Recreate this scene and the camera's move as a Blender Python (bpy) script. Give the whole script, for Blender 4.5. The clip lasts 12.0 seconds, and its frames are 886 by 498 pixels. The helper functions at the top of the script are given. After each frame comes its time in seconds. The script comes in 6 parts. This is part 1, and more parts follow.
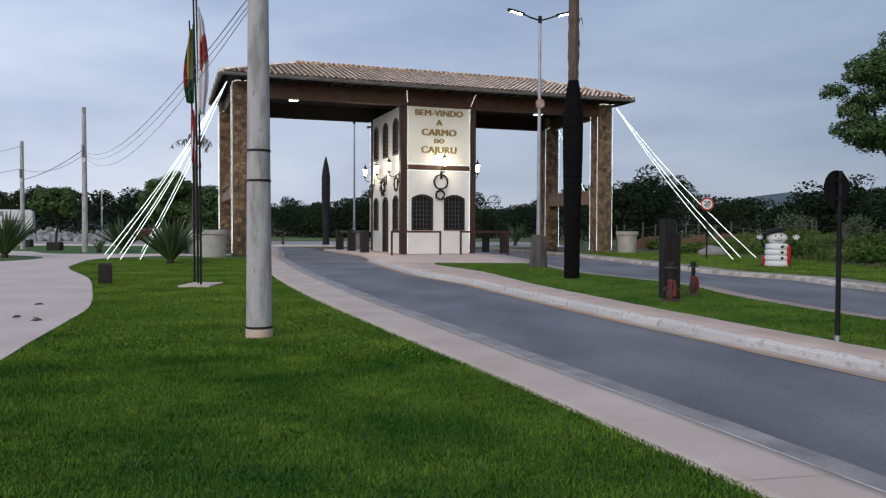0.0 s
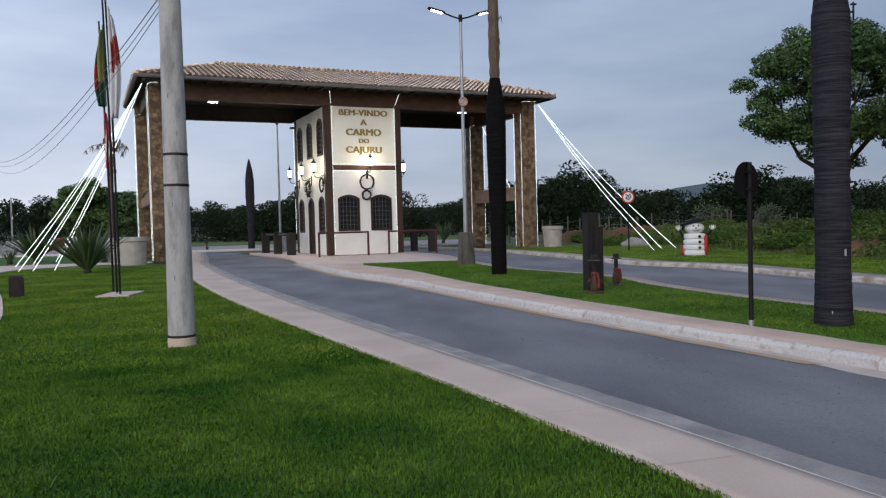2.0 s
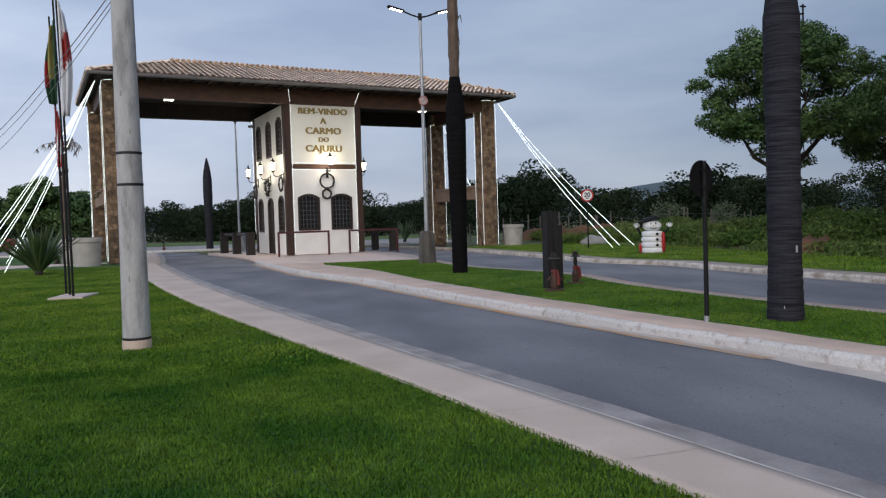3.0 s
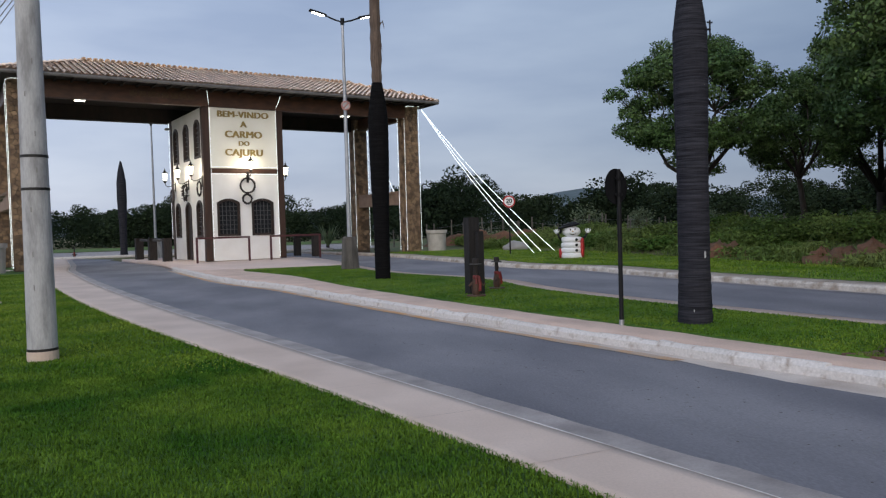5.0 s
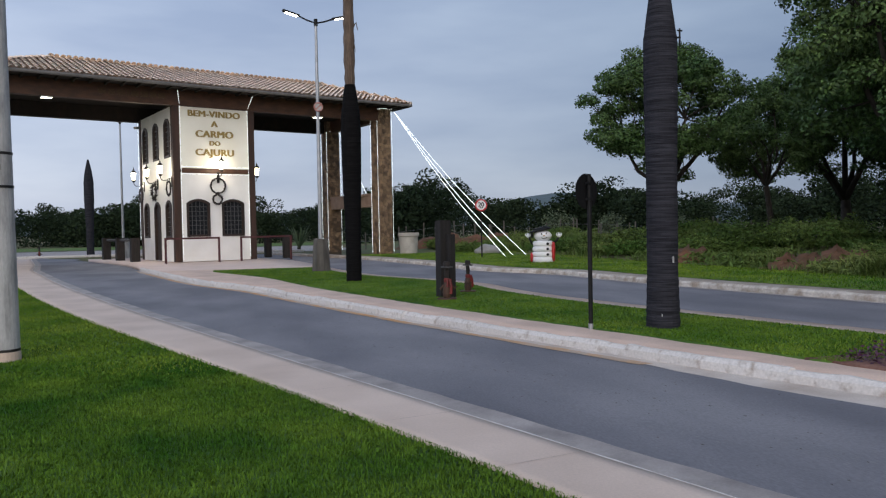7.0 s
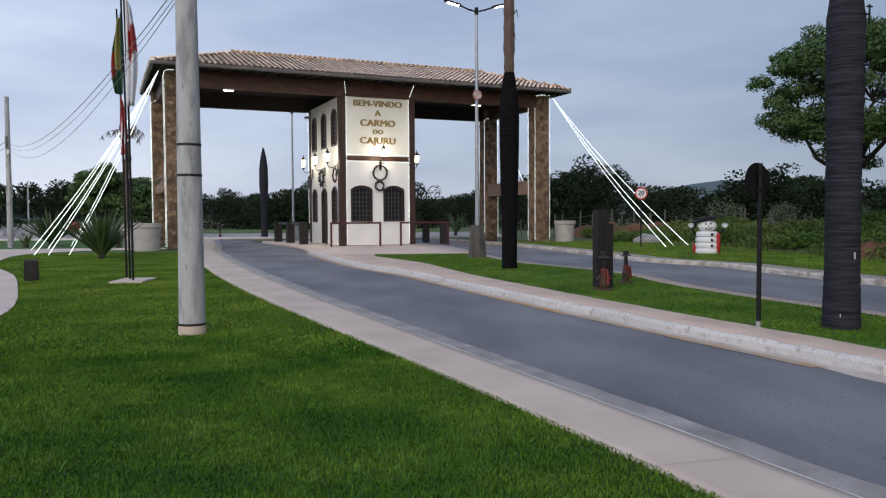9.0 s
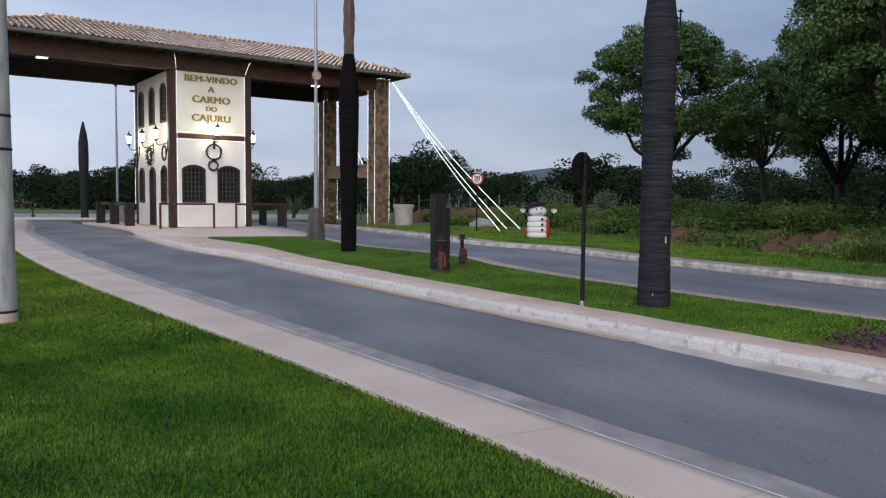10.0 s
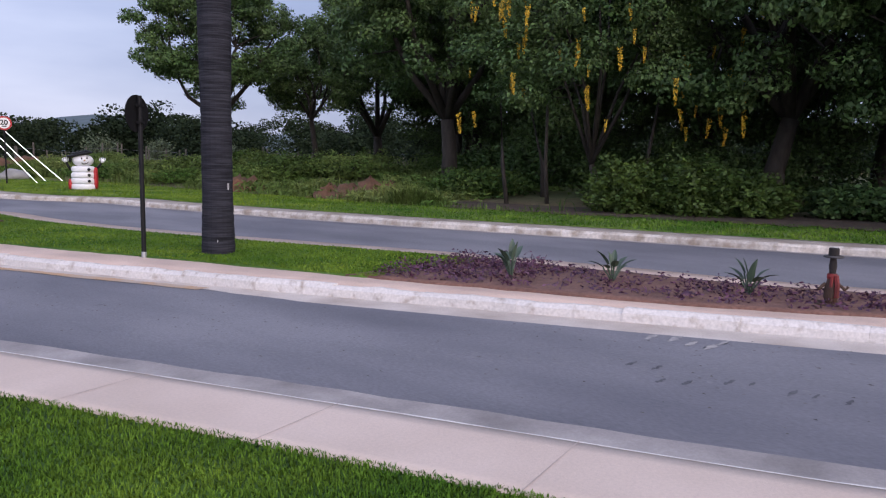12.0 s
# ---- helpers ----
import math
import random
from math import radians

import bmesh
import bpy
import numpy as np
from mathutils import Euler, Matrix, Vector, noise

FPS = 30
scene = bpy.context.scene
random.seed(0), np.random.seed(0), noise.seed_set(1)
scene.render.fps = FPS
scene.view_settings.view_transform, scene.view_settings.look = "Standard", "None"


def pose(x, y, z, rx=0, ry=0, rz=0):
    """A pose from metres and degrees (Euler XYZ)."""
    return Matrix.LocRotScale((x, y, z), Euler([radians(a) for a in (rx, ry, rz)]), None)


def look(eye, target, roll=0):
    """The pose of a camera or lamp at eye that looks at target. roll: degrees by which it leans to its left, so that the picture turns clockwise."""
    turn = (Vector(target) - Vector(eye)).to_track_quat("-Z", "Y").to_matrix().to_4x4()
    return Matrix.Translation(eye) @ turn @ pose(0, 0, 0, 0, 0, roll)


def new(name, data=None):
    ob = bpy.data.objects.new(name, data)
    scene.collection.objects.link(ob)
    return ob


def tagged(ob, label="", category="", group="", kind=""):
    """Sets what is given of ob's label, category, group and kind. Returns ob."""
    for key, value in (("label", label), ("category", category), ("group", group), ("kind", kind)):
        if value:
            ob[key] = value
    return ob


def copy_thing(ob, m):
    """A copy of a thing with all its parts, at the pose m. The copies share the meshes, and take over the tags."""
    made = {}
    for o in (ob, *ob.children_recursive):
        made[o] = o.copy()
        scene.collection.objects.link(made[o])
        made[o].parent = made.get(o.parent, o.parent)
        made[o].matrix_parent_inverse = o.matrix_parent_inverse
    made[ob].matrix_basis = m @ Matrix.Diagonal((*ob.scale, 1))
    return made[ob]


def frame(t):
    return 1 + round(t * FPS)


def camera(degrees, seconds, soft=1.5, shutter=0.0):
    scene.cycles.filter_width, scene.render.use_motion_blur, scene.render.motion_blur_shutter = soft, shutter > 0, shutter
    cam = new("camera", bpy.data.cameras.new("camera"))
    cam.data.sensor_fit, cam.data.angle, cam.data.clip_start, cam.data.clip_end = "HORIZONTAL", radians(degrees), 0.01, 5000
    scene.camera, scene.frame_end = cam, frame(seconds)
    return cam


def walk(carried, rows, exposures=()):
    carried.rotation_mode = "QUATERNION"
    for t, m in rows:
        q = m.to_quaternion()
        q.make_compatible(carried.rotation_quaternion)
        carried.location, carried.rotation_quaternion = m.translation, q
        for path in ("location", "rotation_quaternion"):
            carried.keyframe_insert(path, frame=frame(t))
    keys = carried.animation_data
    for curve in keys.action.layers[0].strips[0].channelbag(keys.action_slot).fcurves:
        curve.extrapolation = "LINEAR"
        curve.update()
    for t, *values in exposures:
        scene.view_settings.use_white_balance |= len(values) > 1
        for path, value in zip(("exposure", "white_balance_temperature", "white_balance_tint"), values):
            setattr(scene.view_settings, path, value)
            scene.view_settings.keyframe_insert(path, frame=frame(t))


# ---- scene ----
import itertools
cam = camera(59.8, 12.0, soft=1.25, shutter=0.0)
PATH = [
    (0, (-0.032, 0.584, 1.479), (-0.023, 2.583, 1.422), 0.2),
    (0.5, (-0.017, 0.589, 1.474), (0.02, 2.587, 1.418), -0.2),
    (1, (-0.017, 0.589, 1.473), (0.061, 2.587, 1.418), -0.7),
    (1.5, (-0.007, 0.587, 1.482), (0.123, 2.582, 1.425), -1.1),
    (2, (0.012, 0.587, 1.483), (0.204, 2.576, 1.421), -1.5),
    (2.5, (0.025, 0.598, 1.482), (0.272, 2.582, 1.415), -1.7),
    (4.5, (0.059, 0.57, 1.486), (0.483, 2.524, 1.426), -1.7),
    (5, (0.071, 0.564, 1.495), (0.555, 2.504, 1.435), -1.7),
    (5.5, (0.07, 0.563, 1.491), (0.594, 2.492, 1.432), -1.7),
    (6, (0.071, 0.557, 1.49), (0.609, 2.482, 1.432), -1.7),
    (6.5, (0.08, 0.554, 1.491), (0.628, 2.477, 1.432), -1.7),
    (7, (0.084, 0.558, 1.493), (0.638, 2.479, 1.439), -1.1),
    (7.5, (0.076, 0.568, 1.489), (0.446, 2.533, 1.429), -0.3),
    (7.7, (0.065, 0.559, 1.493), (0.353, 2.537, 1.436), -0.3),
    (8.1, (0.062, 0.547, 1.503), (0.211, 2.541, 1.438), -0.3),
    (8.5, (0.058, 0.534, 1.513), (0.156, 2.532, 1.439), -0.3),
    (8.9, (0.055, 0.522, 1.523), (0.19, 2.518, 1.441), -0.3),
    (9.3, (0.052, 0.51, 1.533), (0.319, 2.49, 1.442), -0.3),
    (9.5, (0.083, 0.533, 1.515), (0.436, 2.499, 1.414), -0.1),
    (10, (0.049, 0.469, 1.521), (0.616, 2.383, 1.395), 0.5),
    (10.5, (0.012, 0.425, 1.551), (0.83, 2.246, 1.415), 0.7),
    (11, (-0.058, 0.451, 1.547), (1.007, 2.136, 1.396), 0.7),
    (11.5, (-0.106, 0.457, 1.514), (1.144, 2.006, 1.321), 0.9),
    (12, (-0.08, 0.418, 1.465), (1.41, 1.729, 1.227), 0.9),
]
walk(cam, [(t, look(eye, target, roll)) for t, eye, target, roll in PATH],
     exposures=[(0, -0.01, 6500, 10), (5, 0.02, 6500, 10), (7.7, 0.05, 6500, 10), (9.5, 0.10, 6500, 10.5), (10.5, 0.24, 6500, 12.5), (11, 0.31, 6500, 14), (11.5, 0.43, 6500, 17), (12, 0.60, 6500, 23)])

# ---- light ----
world = bpy.data.worlds.new("overcast_dusk")
scene.world = world
world.use_nodes = True
wn, wl = world.node_tree.nodes, world.node_tree.links
wn.clear()
w_out = wn.new("ShaderNodeOutputWorld")
w_bg = wn.new("ShaderNodeBackground")
w_sky = wn.new("ShaderNodeTexSky")
w_sky.sky_type = "NISHITA"
w_sky.sun_disc = False
w_sky.sun_elevation = radians(12)
w_sky.sun_rotation = radians(200)
w_dim = wn.new("ShaderNodeVectorMath")
w_dim.operation = "SCALE"
w_dim.inputs["Scale"].default_value = 0.06
w_co = wn.new("ShaderNodeTexCoord")
w_sep = wn.new("ShaderNodeSeparateXYZ")
w_ramp = wn.new("ShaderNodeValToRGB")
w_ramp.color_ramp.elements[0].position = 0.0
w_ramp.color_ramp.elements[0].color = (0.515, 0.565, 0.69, 1)
w_ramp.color_ramp.elements[1].position = 0.45
w_ramp.color_ramp.elements[1].color = (0.355, 0.46, 0.655, 1)
w_map = wn.new("ShaderNodeMapping")
w_map.inputs["Scale"].default_value = (1.6, 1.6, 7.0)
w_noise = wn.new("ShaderNodeTexNoise")
w_noise.inputs["Scale"].default_value = 1.6
w_noise.inputs["Detail"].default_value = 5
w_cl = wn.new("ShaderNodeValToRGB")
w_cl.color_ramp.elements[0].position = 0.36
w_cl.color_ramp.elements[0].color = (0.80, 0.82, 0.87, 1)
w_cl.color_ramp.elements[1].position = 0.68
w_cl.color_ramp.elements[1].color = (1.16, 1.13, 1.08, 1)
w_mul = wn.new("ShaderNodeVectorMath")
w_mul.operation = "MULTIPLY"
w_mix = wn.new("ShaderNodeMix")
w_mix.data_type = "RGBA"
w_mix.inputs["Factor"].default_value = 0.88
wl.new(w_sky.outputs[0], w_dim.inputs[0])
wl.new(w_co.outputs["Generated"], w_sep.inputs[0])
wl.new(w_sep.outputs["Z"], w_ramp.inputs[0])
wl.new(w_co.outputs["Generated"], w_map.inputs[0])
wl.new(w_map.outputs[0], w_noise.inputs["Vector"])
wl.new(w_noise.outputs[0], w_cl.inputs[0])
wl.new(w_ramp.outputs[0], w_mul.inputs[0])
wl.new(w_cl.outputs[0], w_mul.inputs[1])
wl.new(w_dim.outputs[0], w_mix.inputs["A"])
w_side = wn.new("ShaderNodeValToRGB")
w_side.color_ramp.elements[0].position = 0.2
w_side.color_ramp.elements[0].color = (1.0, 0.985, 0.97, 1)
w_side.color_ramp.elements[1].position = 0.89
w_side.color_ramp.elements[1].color = (0.35, 0.40, 0.45, 1)
w_half = wn.new("ShaderNodeMapRange")
w_half.inputs["From Min"].default_value = -1.0
w_tone = wn.new("ShaderNodeVectorMath")
w_tone.operation = "MULTIPLY"
wl.new(w_sep.outputs["X"], w_half.inputs[0])
wl.new(w_half.outputs[0], w_side.inputs[0])
wl.new(w_mul.outputs[0], w_tone.inputs[0])
wl.new(w_side.outputs[0], w_tone.inputs[1])
wl.new(w_tone.outputs[0], w_mix.inputs["B"])
wl.new(w_mix.outputs["Result"], w_bg.inputs["Color"])
w_bg.inputs["Strength"].default_value = 1.48
wl.new(w_bg.outputs[0], w_out.inputs[0])

sun = new("sun", bpy.data.lights.new("sun", "SUN"))
sun.data.energy = 1.7
sun.data.angle = radians(70)
sun.data.color = (1.0, 0.90, 0.78)
sun.matrix_world = look((0, 0, 20), (11, 42, 0))

# ---- materials ----


def mat(name, base, other=None, rough=0.8, scale=3.0, metal=0.0, bump=0.0, bump_scale=40.0, mix=(0.35, 0.7), stretch=(1, 1, 1),
        fine=0.12, fine_scale=60.0, vary=0.0, spec=0.5, emit=None, power=0.0, island=False):
    """A surface with two scales of variation, fine relief, and a change of tone from piece to piece."""
    m = bpy.data.materials.new(name)
    m.use_nodes = True
    n, l = m.node_tree.nodes, m.node_tree.links
    b = n["Principled BSDF"]
    b.inputs["Roughness"].default_value = rough
    b.inputs["Metallic"].default_value = metal
    b.inputs["Specular IOR Level"].default_value = spec
    if emit:
        b.inputs["Emission Color"].default_value = (*emit, 1)
        b.inputs["Emission Strength"].default_value = power
    other = other or tuple(c * 0.75 for c in base)
    co = n.new("ShaderNodeTexCoord")
    mp = n.new("ShaderNodeMapping")
    mp.inputs["Scale"].default_value = stretch
    geo = n.new("ShaderNodeNewGeometry")
    l.new(geo.outputs["Position"], mp.inputs[0])
    t1 = n.new("ShaderNodeTexNoise")
    t1.inputs["Scale"].default_value = scale
    t1.inputs["Detail"].default_value = 6
    l.new(mp.outputs[0], t1.inputs["Vector"])
    r1 = n.new("ShaderNodeMapRange")
    r1.inputs["From Min"].default_value, r1.inputs["From Max"].default_value = mix
    l.new(t1.outputs[0], r1.inputs[0])
    m1 = n.new("ShaderNodeMix")
    m1.data_type = "RGBA"
    m1.inputs["A"].default_value = (*base, 1)
    m1.inputs["B"].default_value = (*other, 1)
    l.new(r1.outputs[0], m1.inputs["Factor"])
    t2 = n.new("ShaderNodeTexNoise")
    t2.inputs["Scale"].default_value = fine_scale
    t2.inputs["Detail"].default_value = 3
    l.new(mp.outputs[0], t2.inputs["Vector"])
    r2 = n.new("ShaderNodeMapRange")
    r2.inputs["From Min"].default_value, r2.inputs["From Max"].default_value = 0.25, 0.75
    r2.inputs["To Min"].default_value, r2.inputs["To Max"].default_value = 1 - fine, 1 + fine
    l.new(t2.outputs[0], r2.inputs[0])
    sc = n.new("ShaderNodeVectorMath")
    sc.operation = "SCALE"
    l.new(m1.outputs["Result"], sc.inputs[0])
    l.new(r2.outputs[0], sc.inputs["Scale"])
    last = sc.outputs[0]
    if vary:
        info = n.new("ShaderNodeObjectInfo")
        r3 = n.new("ShaderNodeMapRange")
        r3.inputs["To Min"].default_value, r3.inputs["To Max"].default_value = 1 - vary, 1 + vary
        l.new(geo.outputs["Random Per Island"] if island else info.outputs["Random"], r3.inputs[0])
        s2 = n.new("ShaderNodeVectorMath")
        s2.operation = "SCALE"
        l.new(last, s2.inputs[0])
        l.new(r3.outputs[0], s2.inputs["Scale"])
        last = s2.outputs[0]
    l.new(last, b.inputs["Base Color"])
    if bump:
        t4 = n.new("ShaderNodeTexNoise")
        t4.inputs["Scale"].default_value = bump_scale
        t4.inputs["Detail"].default_value = 5
        l.new(mp.outputs[0], t4.inputs["Vector"])
        bp = n.new("ShaderNodeBump")
        bp.inputs["Strength"].default_value = 0.6
        bp.inputs["Distance"].default_value = bump
        l.new(t4.outputs[0], bp.inputs["Height"])
        l.new(bp.outputs[0], b.inputs["Normal"])
    return m


M_GROUND = mat("dry_field_soil", (0.075, 0.10, 0.03), (0.16, 0.11, 0.06), 0.95, 0.12, bump=0.05, bump_scale=3, fine_scale=4, fine=0.3)
M_LAWN = mat("lawn_turf", (0.050, 0.108, 0.012), (0.125, 0.185, 0.028), 0.9, 0.7, bump=0.03, bump_scale=30, fine_scale=14, fine=0.3)
M_BLADE = mat("grass_blade", (0.070, 0.152, 0.011), (0.200, 0.278, 0.032), 0.75, 0.7, fine=0.2, fine_scale=7, vary=0.25, island=True, spec=0.12)
M_ROUGH = mat("rough_grass_blade", (0.052, 0.118, 0.020), (0.165, 0.200, 0.058), 0.8, 0.3, fine=0.2, fine_scale=5, vary=0.4, island=True, spec=0.2)
M_ASPHALT = mat("worn_asphalt", (0.134, 0.131, 0.149), (0.225, 0.217, 0.232), 0.85, 0.55, bump=0.004, bump_scale=140, fine=0.17, fine_scale=60, stretch=(1, 0.45, 1), mix=(0.36, 0.66))
M_WALK = mat("pink_concrete_walk", (0.66, 0.525, 0.44), (0.54, 0.42, 0.345), 0.85, 0.9, bump=0.004, bump_scale=90, fine=0.06, fine_scale=50)
M_STRIP = mat("salmon_concrete_strip", (0.64, 0.475, 0.385), (0.50, 0.365, 0.295), 0.85, 1.1, bump=0.005, bump_scale=70, fine=0.09, fine_scale=40)
M_GUTTER = mat("grey_gutter_concrete", (0.40, 0.355, 0.335), (0.23, 0.205, 0.195), 0.85, 2.2, bump=0.004, bump_scale=90, fine=0.1)
M_KERB_W = mat("weathered_kerb", (0.58, 0.525, 0.47), (0.33, 0.265, 0.205), 0.9, 3.4, bump=0.02, bump_scale=14, fine=0.2, fine_scale=18, mix=(0.42, 0.66), vary=0.15)
M_KERB = mat("worn_white_kerb", (0.61, 0.57, 0.54), (0.36, 0.30, 0.255), 0.85, 9.0, bump=0.012, bump_scale=22, fine=0.14, fine_scale=35, mix=(0.54, 0.74), vary=0.05)
M_APRON = mat("cream_gutter_apron", (0.60, 0.525, 0.465), (0.42, 0.345, 0.29), 0.9, 1.7, bump=0.005, bump_scale=60, fine=0.12)
M_LINE = mat("faded_orange_line", (0.52, 0.29, 0.13), (0.42, 0.33, 0.26), 0.9, 2.2, fine=0.15, mix=(0.4, 0.62))
M_PATH = mat("pale_path_concrete", (0.68, 0.54, 0.475), (0.59, 0.465, 0.41), 0.85, 0.8, bump=0.004, bump_scale=80, fine=0.06)
M_SOIL = mat("red_bed_soil", (0.20, 0.105, 0.08), (0.13, 0.065, 0.05), 0.95, 3.0, bump=0.03, bump_scale=22, fine=0.3, fine_scale=25)
M_REDSOIL = mat("bare_red_earth", (0.17, 0.075, 0.040), (0.085, 0.052, 0.028), 0.95, 1.2, bump=0.05, bump_scale=9, fine=0.25, fine_scale=12)
M_CONC = mat("pole_concrete", (0.43, 0.425, 0.425), (0.27, 0.265, 0.265), 0.85, 4.0, bump=0.005, bump_scale=60, fine=0.12, fine_scale=30, stretch=(2, 2, 0.5), mix=(0.46, 0.66))
M_CONC_D = mat("dark_concrete", (0.26, 0.25, 0.24), (0.19, 0.18, 0.17), 0.9, 3, bump=0.006, bump_scale=50)
M_WHITE = mat("white_render", (0.84, 0.83, 0.80), (0.77, 0.75, 0.71), 0.9, 1.2, bump=0.004, bump_scale=70, fine=0.03)
M_CREAM = mat("cream_sign_panel", (0.88, 0.86, 0.76), (0.84, 0.81, 0.70), 0.8, 1.0, fine=0.03)
M_WOOD = mat("dark_stained_timber", (0.055, 0.024, 0.012), (0.10, 0.042, 0.019), 0.55, 1.5, bump=0.004, bump_scale=30, stretch=(0.5, 4, 4), fine=0.2, fine_scale=20)
M_WIN = mat("dark_window_timber", (0.022, 0.014, 0.011), (0.04, 0.023, 0.016), 0.5, 2.0)
M_WOOD_P = mat("dark_stained_post", (0.032, 0.016, 0.010), (0.060, 0.027, 0.015), 0.6, 1.5, bump=0.004, bump_scale=30, stretch=(4, 4, 0.5), fine=0.2, fine_scale=20)
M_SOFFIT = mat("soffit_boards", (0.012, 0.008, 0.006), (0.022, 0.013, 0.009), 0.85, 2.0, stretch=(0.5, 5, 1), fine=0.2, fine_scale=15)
M_TILE = mat("clay_roof_tile", (0.93, 0.79, 0.66), (0.80, 0.63, 0.51), 0.85, 1.3, bump=0.004, bump_scale=60, fine=0.14, vary=0.2, island=True)
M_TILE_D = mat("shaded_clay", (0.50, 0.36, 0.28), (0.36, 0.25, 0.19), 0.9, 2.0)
M_STONE = mat("brown_field_stone", (0.25, 0.165, 0.095), (0.095, 0.062, 0.042), 0.85, 3.0, bump=0.02, bump_scale=14, fine=0.2, fine_scale=25, vary=0.45)
M_MORTAR = mat("dark_mortar", (0.10, 0.075, 0.055), (0.06, 0.045, 0.035), 0.95, 6, bump=0.01, bump_scale=40)
M_GLASS = mat("dark_window_glass", (0.02, 0.022, 0.026), (0.03, 0.032, 0.036), 0.12, 1.0, fine=0.02)
M_IRON = mat("black_iron", (0.02, 0.019, 0.018), (0.035, 0.03, 0.028), 0.5, 5.0, metal=0.5)
M_STEEL = mat("galvanised_steel", (0.42, 0.43, 0.45), (0.33, 0.34, 0.36), 0.45, 3.0, metal=0.6, fine=0.05)
M_GRILLE = mat("grey_iron_grille", (0.10, 0.10, 0.105), (0.07, 0.07, 0.072), 0.5, 5.0, metal=0.3)
M_MAROON = mat("maroon_paint", (0.085, 0.022, 0.024), (0.06, 0.016, 0.018), 0.5, 4.0)
M_GOLD = mat("gold_letters", (0.36, 0.26, 0.085), (0.27, 0.19, 0.06), 0.5, 6.0, metal=0.15)
M_GILT = mat("worn_gilt", (0.10, 0.060, 0.024), (0.065, 0.032, 0.016), 0.5, 9.0, metal=0.2)
M_GUTTERMET = mat("grey_eave_gutter", (0.16, 0.15, 0.145), (0.10, 0.095, 0.09), 0.6, 2.0)
M_LED = mat("led_strand", (0.9, 0.95, 0.95), None, 0.5, emit=(0.92, 1.0, 0.97), power=1.9)
M_LEDWIRE = mat("clear_wire", (0.55, 0.58, 0.56), None, 0.4)
M_LAMP = mat("lit_lamp_glass", (0.9, 0.85, 0.7), None, 0.4, emit=(1.0, 0.86, 0.58), power=8.0)
M_PANEL = mat("lit_led_panel", (0.9, 0.9, 0.85), None, 0.4, emit=(1.0, 0.93, 0.78), power=9.0)
M_PLANTER = mat("planter_concrete", (0.44, 0.41, 0.38), (0.35, 0.325, 0.30), 0.9, 2.5, bump=0.005, bump_scale=40)
M_PALMWRAP = mat("dark_wrapped_palm_trunk", (0.019, 0.019, 0.024), (0.046, 0.046, 0.056), 0.95, 5.0, spec=0.1, bump=0.02, bump_scale=8, stretch=(0.4, 0.4, 9), fine=0.3, fine_scale=9)
M_TANBOX = mat("tan_planter_box", (0.30, 0.20, 0.14), (0.22, 0.145, 0.10), 0.8, 2.0, bump=0.004)
M_JOINT = mat("thin_joint", (0.43, 0.345, 0.295), (0.56, 0.45, 0.38), 0.9, 3.0)
M_SCUFF = mat("dark_scuff", (0.075, 0.074, 0.085), (0.13, 0.128, 0.14), 0.9, 12.0)
M_FLECK = mat("faint_dust_fleck", (0.235, 0.226, 0.235), (0.185, 0.18, 0.19), 0.95, 12.0)
M_DUST = mat("pale_dust", (0.42, 0.39, 0.37), (0.24, 0.23, 0.235), 0.95, 12.0)
M_PALMDARK = mat("black_wrapped_palm_trunk", (0.0045, 0.0045, 0.005), (0.011, 0.0105, 0.011), 0.95, 5.0, spec=0.08, bump=0.02, bump_scale=8, stretch=(0.4, 0.4, 9), fine=0.3, fine_scale=9)
M_PALMBARK = mat("brown_palm_sheath", (0.15, 0.105, 0.078), (0.075, 0.052, 0.040), 0.9, 4.0, bump=0.02, bump_scale=12, stretch=(5, 5, 0.7), fine=0.25, fine_scale=14)
M_TIMBER = mat("weathered_dark_timber", (0.016, 0.013, 0.012), (0.036, 0.029, 0.026), 0.9, 4.0, bump=0.01, bump_scale=25, stretch=(3, 3, 0.5), fine=0.3)
M_TIMBER_G = mat("weathered_grey_timber", (0.075, 0.072, 0.072), (0.036, 0.034, 0.034), 0.9, 4.0, bump=0.01, bump_scale=25, stretch=(3, 3, 0.5), fine=0.3)
M_BLACK = mat("black_paint", (0.008, 0.008, 0.009), (0.014, 0.014, 0.015), 0.6, 5.0, spec=0.2)
M_SIGNBACK = mat("black_sign_back", (0.006, 0.006, 0.007), (0.010, 0.010, 0.011), 0.8, 5.0, spec=0.15)
M_SIGNWHITE = mat("sign_white", (0.8, 0.8, 0.8), (0.74, 0.74, 0.74), 0.5, 4.0)
M_FADED = mat("faded_red", (0.42, 0.16, 0.13), (0.5, 0.3, 0.27), 0.7, 8.0)
M_DULLRED = mat("dull_red_paint", (0.20, 0.013, 0.011), (0.08, 0.010, 0.008), 0.6, 9.0)
M_RED = mat("red_paint", (0.50, 0.022, 0.025), (0.40, 0.02, 0.022), 0.5, 4.0)
M_VINYL = mat("white_inflated_vinyl", (0.80, 0.80, 0.82), (0.72, 0.72, 0.75), 0.4, 2.0, fine=0.02)
M_LOG = mat("carved_log", (0.085, 0.040, 0.022), (0.035, 0.018, 0.012), 0.7, 6.0, stretch=(3, 3, 0.6), fine=0.2)
